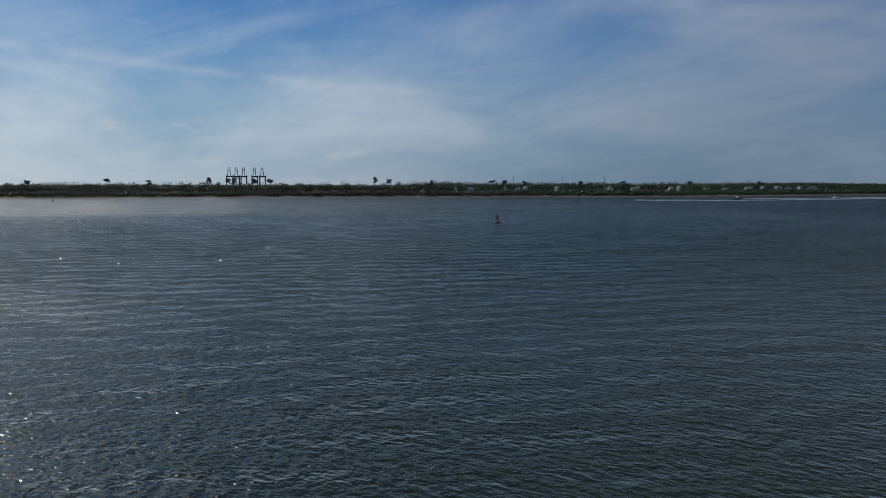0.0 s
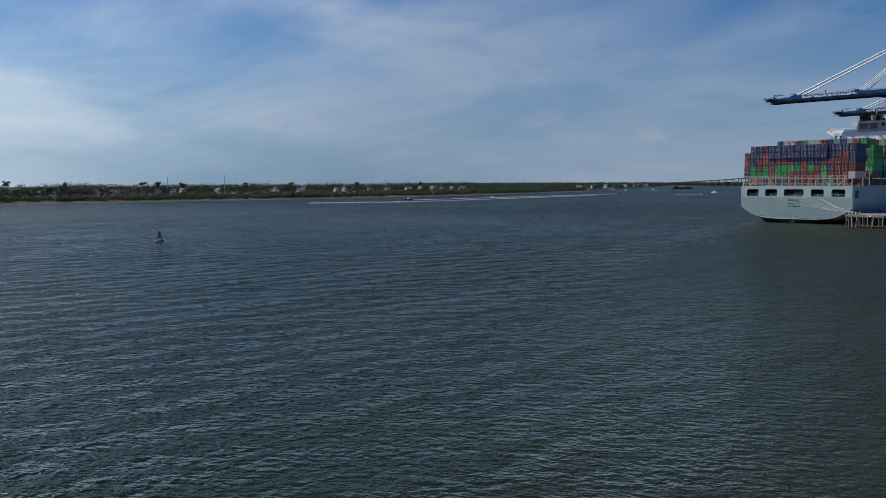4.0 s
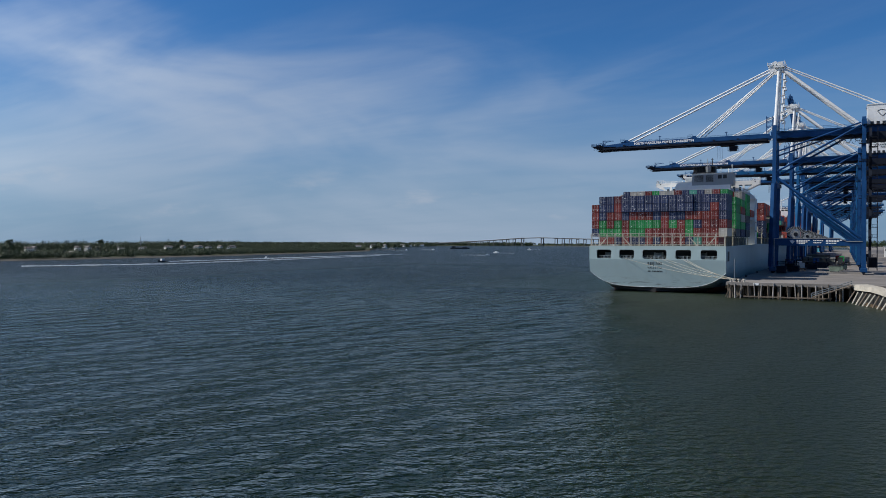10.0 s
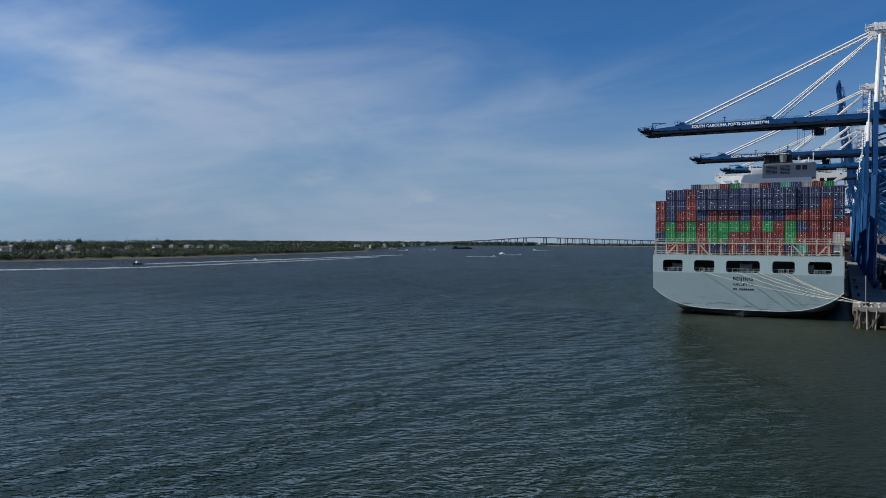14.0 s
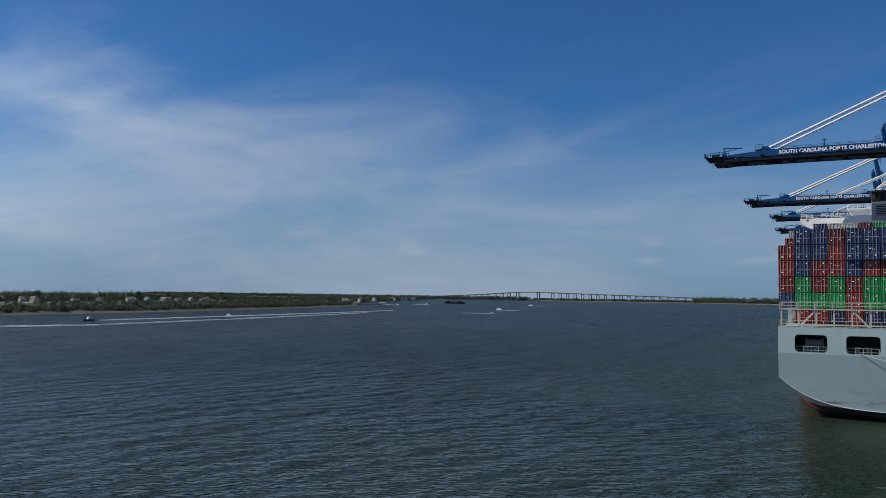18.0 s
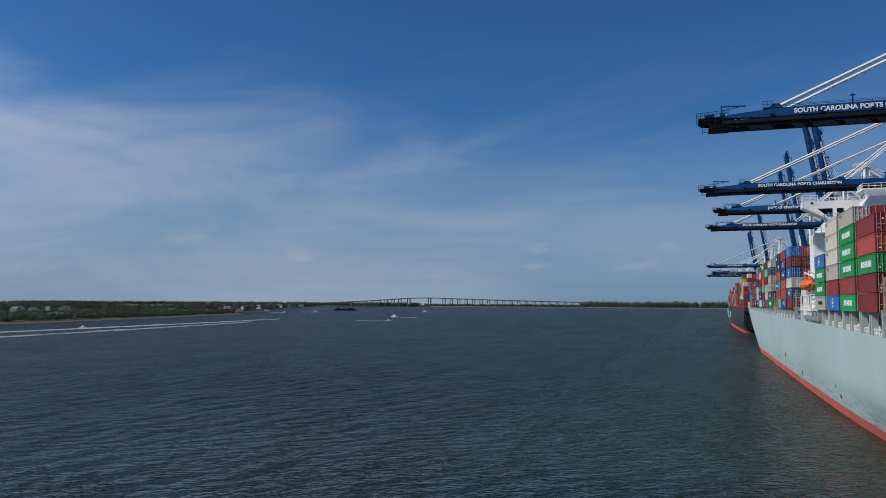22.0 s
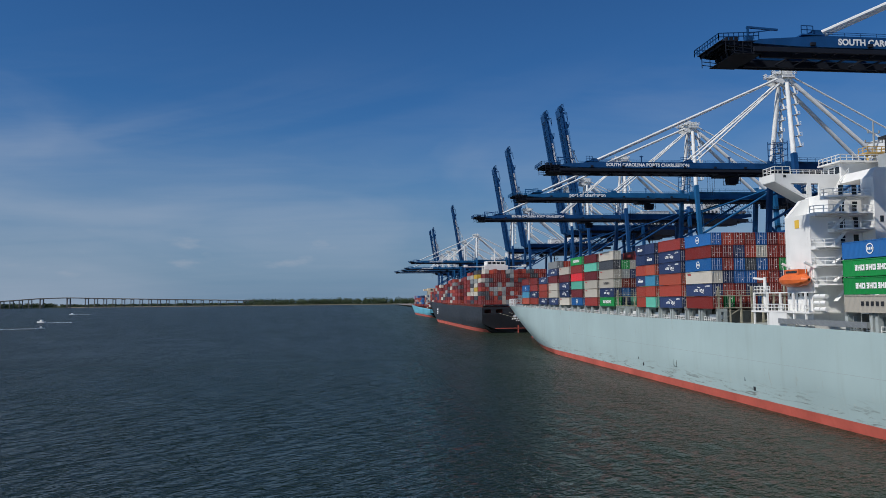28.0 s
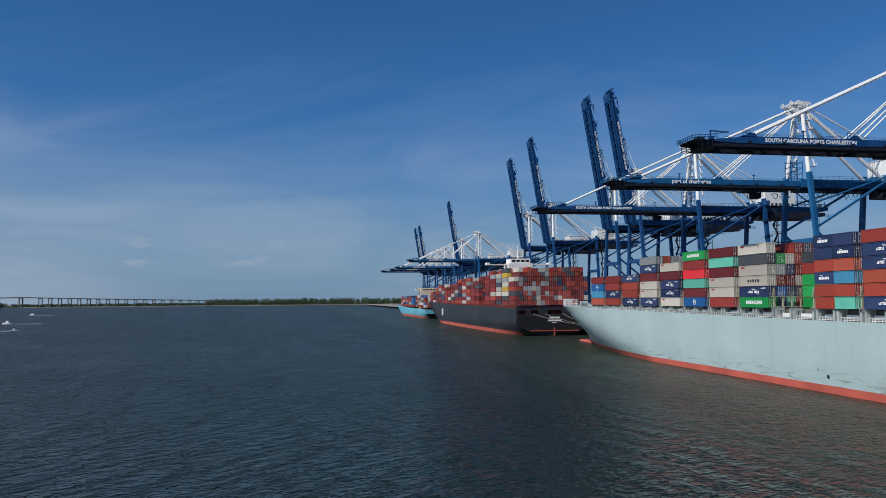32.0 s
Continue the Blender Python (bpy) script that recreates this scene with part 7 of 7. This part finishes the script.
def bridge_z(u):
    return float(np.interp(u, (0, 0.21, 0.35, 0.43, 0.52, 0.72, 1.0), (12, 24, 35, 37, 34, 28, 21)))


n = 60
for name, wide, lo, hi, off, mat in (("deck", 7.0, -1.4, 1.4, 0.0, "pier"), ("parapet", 0.2, 1.2, 2.2, -7.0, "cap")):
    v, f = [], []
    for i in range(n + 1):
        p, z = BL.lerp(BR, i / n), bridge_z(i / n)
        v += [(p.x, p.y + off - wide, z + lo), (p.x, p.y + off + wide, z + lo), (p.x, p.y + off + wide, z + hi), (p.x, p.y + off - wide, z + hi)]
        if i:
            f += [(4 * i - 4 + k, 4 * i - 4 + (k + 1) % 4, 4 * i + (k + 1) % 4, 4 * i + k) for k in range(4)]
    g = G()
    g.faces(v, f)
    part(name, g, M[mat], bridge)
PIERS = [0.14 + 0.026 * i for i in range(8)] + [0.355, 0.432] + [0.485 + 0.027 * i for i in range(19)]
for u in PIERS:
    p = BL.lerp(BR, u)
    z = bridge_z(u) - 1.2
    g = G()
    w = 4.2 if u in (0.355, 0.432) else 2.6
    for s in (-5, 5):
        g.box(p.x + s * 0.75 - w / 2, p.y + s - 1.2, -1, p.x + s * 0.75 + w / 2, p.y + s + 1.2, z)
    g.box(p.x - 5.4, p.y - 6.5, z - 1.8, p.x + 5.4, p.y + 6.5, z)
    part("pier", g, M["pier"], bridge)
# land beyond the bridge
for name, pts, label in (("north_land", [(-4200, 3050), (-1480, 2870), (-1180, 3120), (-400, 3000), (-60, 2960), (300, 2960), (1500, 2900), (1500, 4900), (-4200, 4900)], "low green land beyond the bridge"),
                         ("north_west_land", [(-760, 1000), (-760, 1010), (-1150, 1650), (-1500, 2300), (-1640, 2900), (-4200, 3000), (-4200, 900)], "low green land up the river")):
    g = G()
    k = len(pts)
    g.faces([(x, y, 1.6) for x, y in pts] + [(x, y, -0.5) for x, y in pts], [tuple(range(k))] + [(i, (i + 1) % k, k + (i + 1) % k, k + i) for i in range(k)])
    tagged(part(name, g, M["marsh"]), label, "land", kind="structure")
g = G()
g.prism([(-1150, 3095), (-430, 2985), (-60, 2945), (300, 2945), (300, 2975), (-60, 2978), (-430, 3020), (-1150, 3130)], 2, 0.0, 2.2)
tagged(part("north_beach", g, M["beach"]), "pale strip of shore under the bridge", "beach", kind="structure")
spots = []
for i in range(1900):
    x = nr.uniform(-3600, 1400)
    y = 3120 + nr.uniform(0, 260) + (0 if x > -1300 else -60)
    if -1250 < x < -480:
        y += 120
        h = nr.uniform(6, 12)
    else:
        h = nr.uniform(17, 29) if x > -480 else nr.uniform(12, 18)
    if x > -480:
        y = 2990 + nr.uniform(0, 200)
    spots.append((x, y, 1.5, h, nr.uniform(7, 14)))
belt("north_wood", "long dark belt of trees on the horizon", spots, 110, 1.3)
spots = []
for i in range(420):
    u = nr.rand()
    x, y = -800 - 800 * u + nr.uniform(-260, 10), 1020 + 1900 * u + nr.uniform(0, 60)
    spots.append((x, y, 1.5, nr.uniform(8, 15), nr.uniform(5, 10)))
belt("point_wood", "trees along the bend up the river", spots, 90, 1.0)
for i in range(8):
    u = i / 8
    far_house(-800 - 520 * u - 20, 1060 + 1250 * u, rng.uniform(9, 16), 8, rng.uniform(4, 6), rng.choice((0, 90, 40)))

# ---- boats, wakes and buoys ----


def motor_boat(x, y, turn, s=1.0, label="small white motor boat under way"):
    t = thing("motor_boat", (x, y, -0.25), label, "boat", "boats on the river")
    t.rotation_euler, t.scale = (0, 0, radians(turn)), (s, s, s)
    g = G()
    deck = [(-1.2, -3.5), (1.2, -3.5), (1.3, 0.5), (0.8, 2.4), (0, 3.8), (-0.8, 2.4), (-1.3, 0.5)]
    keel = [(x * 0.75, y * 0.93, -0.1) for x, y in deck]
    g.faces([(x, y, 1.05 + 0.06 * max(0, y)) for x, y in deck] + keel, [tuple(range(7))] + [(i, (i + 1) % 7, 7 + (i + 1) % 7, 7 + i) for i in range(7)])
    part("hull", g, M["white"] if s != 1.05 else M["hull_black"], t)
    g = G()
    g.prism([(-1.4, 1.05), (1.0, 1.05), (0.6, 2.3), (-1.2, 2.5)], 0, -0.85, 0.85)
    part("cabin", g, M["white"], t)
    g = G()
    g.box(-0.8, -1.3, 2.45, 0.8, 0.7, 2.6)
    part("roof", g, M["white"], t)
    return t


def wake(pts, widths, label="long white wake of a passing boat", high=0.7):
    """A low ragged ridge of broken white water."""
    v = []
    for i, ((x, y), w) in enumerate(zip(pts, widths)):
        p, q = pts[max(0, i - 1)], pts[min(len(pts) - 1, i + 1)]
        d = math.hypot(q[0] - p[0], q[1] - p[1])
        nx, ny = (q[1] - p[1]) / d, (p[0] - q[0]) / d
        k = 1 + 0.4 * noise.noise((x * 0.07, y * 0.07, 2))
        z = high * (0.7 + 0.6 * noise.noise((x * 0.21, y * 0.21, 5)))
        v += [(x + nx * o, y + ny * o, h) for o, h in ((-2 * w * k, -0.4), (-0.6 * w, z), (0.7 * w, z * 0.9), (2 * w * k, -0.4))]
    q = [(4 * i + s, 4 * i + s + 1, 4 * i + s + 5, 4 * i + s + 4) for i in range(len(pts) - 1) for s in range(3)]
    tagged(part("wake", fast_mesh("wake", v, q, [M["foam"]]), None), label, "wake", kind="stuff")


def foam_trail(pts, width, step, label="thin drifting line of foam on the river"):
    """Loose flecks of foam strewn along a line."""
    v, q = [], []
    for (ax, ay), (bx, by) in zip(pts, pts[1:]):
        d = math.hypot(bx - ax, by - ay)
        for i in range(int(d / step)):
            u = rng.random()
            keep = noise.noise((ax * 0.03 + u * d * 0.06, ay * 0.03, 4))
            if keep < -0.12:
                continue
            x = ax + (bx - ax) * u + rng.gauss(0, width * (0.4 + abs(keep)))
            y = ay + (by - ay) * u + rng.gauss(0, width)
            r = rng.uniform(0.08, 0.26)
            k = len(v)
            turn = rng.uniform(0, 6)
            for m in range(6):
                a = turn + m * math.pi / 3
                s = r * rng.uniform(0.5, 1.2)
                v.append((x + s * math.cos(a), y + 1.8 * s * math.sin(a), -0.16))
            q += [(k, k + 1, k + 2, k + 3), (k, k + 3, k + 4, k + 5)]
    tagged(part("foam_line", fast_mesh("foam_line", v, q, [M["fleck"]]), None), label, "foam", kind="stuff")


def line(a, b, n=24, bend=0.0):
    return [(a[0] + (b[0] - a[0]) * i / n + bend * math.sin(math.pi * i / n), a[1] + (b[1] - a[1]) * i / n) for i in range(n + 1)]


foam_trail([(-129, 56), (-142, 113), (-148, 168), (-167, 256), (-177, 319)], 1.1, 0.3)
foam_trail([(-189, 216), (-207, 305), (-241, 471)], 1.6, 0.35)
foam_trail([(-168, 200), (-181, 275), (-192, 360)], 1.6, 0.35)
motor_boat(-428, 190, 178, 1.05, "dark speedboat that tows a long wake")
wake(line((-428, 197), (-470, 640), 40, 6), [0.8 + 0.9 * math.sin(math.pi * min(1, i / 14) / 2) * (1 - i / 46) for i in range(41)])
motor_boat(-441, 330, 178, 0.8)
wake(line((-410, 60), (-372, 150), 30, 3) + line((-372, 150), (-430, 520), 30, 4)[1:], [1.0] * 61)
for x, y, turn, s in ((-404, 810, 75, 1.3), (-333, 618, -80, 0.8), (-543, 1317, 75, 1.2), (-702, 1167, 260, 1.1), (-720, 1085, 265, 0.9)):
    motor_boat(x, y, turn, s)
    a = radians(turn)
    wake(line((x + 3 * math.sin(a), y - 3 * math.cos(a)), (x + 34 * math.sin(a), y - 34 * math.cos(a)), 10), [0.5 * (1 - i / 11) for i in range(11)], "short white wake of a small boat", 0.32)
barge = thing("barge", (-778, 1451, 0), "dark flat barge moored near the bridge", "barge")
barge.rotation_euler = (0, 0, radians(26))
g = G()
g.box(-24, -6, -1, 24, 6, 3.2)
part("hull", g, M["hull_black"], barge)
g = G()
for x, a, h in ((-20, 9, 6.4), (-6, 5, 4.6), (6, 12, 5.4)):
    g.box(x, -4, 3.2, x + a, 4, h)
part("cargo", g, M["hull_black"], barge)
for x, y, s in ((-100.5, -215, 1.0), (-505, -420, 1.0)):
    b = thing("buoy", (x, y, -0.3), "red steel channel buoy with a cage top", "buoy", "channel buoys")
    b.scale = (0.95, 0.95, 0.7)
    g = G()
    g.tube((0, 0, -0.4), (0, 0, 0.7), 1.25, 16)
    g.tube((0, 0, 0.7), (0, 0, 1.0), 1.25, 16, 0, 0.8)
    part("float", g, M["buoy"], b)
    g = G()
    for k in range(4):
        a = math.pi / 4 + math.pi / 2 * k
        g.beam((0.8 * math.cos(a), 0.8 * math.sin(a), 0.9), (0.22 * math.cos(a), 0.22 * math.sin(a), 4.1), 0.12, 0.12)
    for z, r in ((1.9, 0.62), (3.0, 0.42)):
        for k in range(8):
            p, q = 2 * math.pi * k / 8, 2 * math.pi * (k + 1) / 8
            g.beam((r * math.cos(p), r * math.sin(p), z), (r * math.cos(q), r * math.sin(q), z), 0.08, 0.1)
    g.prism([(-0.55, 2.4), (0.55, 2.4), (0.3, 3.9), (-0.3, 3.9)], 1, -0.04, 0.04)
    g.prism([(-0.55, 2.4), (0.55, 2.4), (0.3, 3.9), (-0.3, 3.9)], 0, -0.04, 0.04)
    part("cage", g, M["buoy"], b)
    g = G()
    g.tube((0, 0, 4.1), (0, 0, 4.6), 0.2, 10)
    part("lamp", g, M["ink"], b)

# ---- the black container ship ahead ----
AWAY = {o.name for o in scene.collection.objects}
OX, OY = 3.5, 416.0
ship2 = thing("container_ship", (OX, OY, 0), "black hulled container ship with red waterline, moored ahead at the quay", "ship")
hull2 = Hull(352, 21.8, 15.2, 19.0, 1.2, 6.0)
build_hull(ship2, hull2, M["hull_black"], M["white"], M["deck_red"], 2.6)
g = G()
pts = []
for i in range(41):
    x = -21.8 + 43.6 * i / 40
    pts.append((x, 1.2 + 4.8 * (abs(x) / 21.8) ** 3.0))
g.faces([(x, 0.0, 11.0) for x, _ in pts] + [(x, 1.4 * clamp((10.4 - z) / 9), z) for x, z in pts], [(i, i + 1, 42 + i, 41 + i) for i in range(40)])
part("lower_transom", g, M["hull_black"], ship2)
g = G()
WIN2 = [(-20.5, -16.5), (-13.5, -9.5), (-4, 4), (9.5, 13.5), (16.5, 20.5)]
ed = [-21.8] + [v for w in WIN2 for v in w] + [21.8]
for a, b in zip(ed[::2], ed[1::2]):
    g.box(a, 0.0, 11.0, b, 0.35, 15.2)
for a, b in WIN2:
    g.box(a, 0.0, 11.0, b, 0.35, 11.8)
    g.box(a, 0.0, 14.0, b, 0.35, 15.2)
part("transom", g, M["hull_black"], ship2)
g = G()
g.box(-21.4, 6, 10.6, 21.4, 6.2, 15.0)
g.box(-21.4, 0.4, 10.6, 21.4, 6, 10.8)
part("mooring_deck", g, M["deck_red"], ship2)
g = G()
for k, (w, z, h) in enumerate(((6.0, 9.4, 1.0), (7.6, 7.9, 0.9), (3.0, 6.9, 0.4))):
    n = int(w / 0.9)
    for i in range(n):
        g.box(-w / 2 + i * w / n, 0.0 + 1.4 * (10.4 - z) / 9 - 0.12, z, -w / 2 + (i + 0.75) * w / n, 1.4 * (10.4 - z) / 9 + 0.1, z + h)
part("name_bars", g, M["letter"], ship2)
g = G()
g.box(-0.35, 0.9, -0.5, 0.35, 1.6, 4.4)
g.box(-14, 0.75, 2.5, 14, 1.1, 2.9)
part("rudder_mark", g, M["boot"], ship2)
g = G()
g.box(-21.95, 226, 7.2, -21.8, 232.5, 12.4)
part("logo_block", g, M["letter"], ship2, "plain white logo block")
g = G()
for z in (8.4, 10.0, 11.4):
    g.box(-22.0, 226.6, z, -21.94, 231.8, z + 0.4)
part("logo_bar", g, M["ink"], ship2)
load = Load()
load_mix = "rrrrrrRRRRddddwken"
cols2 = [-20.16 + 2.52 * i for i in range(17)]
for n in range(22):
    y0 = 5 + n * 14.6
    if 65 < y0 < 82:
        continue
    full = min(8, int((21.8 * (1 - clamp((y0 + 13 - 290) / 62) ** 3) - 0.6) / 2.52))
    for k, x in enumerate(cols2):
        if abs(x) > full * 2.52 + 0.1:
            continue
        high = (8 if n < 5 else 7 if n < 12 else 6 if n < 18 else 4) - (rng.choice((0, 0, 1)) if k not in (0, 16) else rng.choice((0, 1, 2)))
        for t in range(high):
            if k < 2 or t >= high - 2 or n == 0:
                key = rng.choice("wywwek" if (k == 0 and n in (1, 2) and t > 1) else "rRdrdeekwr" if n == 0 and k < 8 else load_mix)
                load.add(key, OX + x, OY + y0, 16.8 + t * TIER)
load.done("stacked_containers", "tall stacks of mostly red containers on the black ship")
g = G()
for n in range(22):
    y0 = 5 + n * 14.6
    for i in range(6):
        g.box(-21.4, y0 - 1.2 + i * 2.6, 15.2, -20.8, y0 - 0.8 + i * 2.6, 17.0)
railing(g, [(-21.5, 4, 15.9), (-21.5, 300, 16.6)], 1.1, 3.0, 0.06)
part("deck_edge", g, M["deck_red"], ship2)
h2 = thing("deckhouse", (0, 0, 0), "white deckhouse of the black ship")
h2.parent = ship2
g = G()
g.box(-8, 66, 15, 8, 78, 43)
g.box(-10.5, 67, 15, 10.5, 77, 34)
part("block", g, M["white"], h2)
g = G()
g.box(-21.5, 69, 42, 21.5, 74, 42.5)
g.box(-21.5, 69, 42.5, -19.5, 74, 43.6)
g.box(19.5, 69, 42.5, 21.5, 74, 43.6)
g.box(-6.5, 66.5, 43, 6.5, 77.5, 46)
part("bridge_deck", g, M["white"], h2)
for i in range(4):
    g = G()
    g.box(-5.6 + i * 3.0, 66.4, 43.9, -3.4 + i * 3.0, 66.5, 45.2)
    part("window", g, M["glass"], h2)
g = G()
g.tube((0, 72, 46), (0, 72, 55), 0.5, 8, 0, 0.2)
g.beam((-2.5, 72, 52), (2.5, 72, 52), 0.3, 0.3)
part("mast", g, M["white"], h2)
for x0, x1, y1 in ((-9, 25, -8), (-2, 26, -6), (8, 25.5, -9)):
    g = G()
    a, b = Vector((x0, OY, 12.0)), Vector((x1, OY + y1 - 6, 5.0))
    prev = a
    for i in range(1, 9):
        p = a.lerp(b, i / 8) - Vector((0, 0, 1.2 * 4 * i / 8 * (1 - i / 8)))
        g.tube(prev, p, 0.07, 5)
        prev = p
    tagged(part("mooring_rope", g, M["rope"]), "pale mooring rope from the black ship's stern", "rope", "stern ropes")
# bow lines of the first ship towards the quay
for x0, z0, y1 in ((6, 17.0, 388), (9, 16.8, 395)):
    g = G()
    a, b = Vector((x0, 362, z0)), Vector((25, y1, 5.0))
    prev = a
    for i in range(1, 9):
        p = a.lerp(b, i / 8) - Vector((0, 0, 1.0 * 4 * i / 8 * (1 - i / 8)))
        g.tube(prev, p, 0.07, 5)
        prev = p
    tagged(part("mooring_rope", g, M["rope"]), "pale mooring rope from the ship's bow", "rope", "bow ropes")

# ---- the light blue ship beyond ----
PY = 795.5
ship3 = thing("container_ship", (9.0, PY, 0), "light blue hulled container ship far along the quay", "ship")
hull3 = Hull(290, 18.5, 9.5, 13.5, 1.2, 5.0)
build_hull(ship3, hull3, M["hull_sky"], M["white"], M["deck_red"], 2.6)
g = G()
g.box(-18.5, 0.0, 5.0, 18.5, 0.4, 9.5)
part("transom", g, M["hull_sky"], ship3)
load = Load()
for n in range(17):
    y0 = 8 + n * 14.6
    if 60 < y0 < 85:
        continue
    for k in range(14):
        x = -16.4 + k * 2.52
        high = 5 - rng.choice((0, 0, 1))
        if n > 13:
            high = 3
            if abs(x) > 12:
                continue
        for t in range(high):
            if k < 2 or t >= high - 2 or n == 0:
                load.add(rng.choice("rrRwenobk"), x + 9.0, PY + y0, 11.5 + t * TIER)
load.done("stacked_containers", "mixed container stacks on the far light blue ship")
h3 = thing("deckhouse", (0, 0, 0), "cream deckhouse of the light blue ship")
h3.parent = ship3
g = G()
g.box(-14, 64, 9, 14, 78, 33)
g.box(-18.5, 66, 30, 18.5, 75, 32)
part("block", g, M["cream"], h3)
for i in range(6):
    g = G()
    g.box(-11 + i * 3.8, 63.9, 30.4, -8.4 + i * 3.8, 64.0, 31.8)
    part("window", g, M["glass"], h3)

# ---- the berth's true heading ----
BERTH += [o for o in scene.collection.objects if o.parent is None and o.name not in AWAY]
for o in BERTH:
    o.matrix_basis = Matrix.Rotation(radians(-0.7), 4, "Z") @ o.matrix_basis
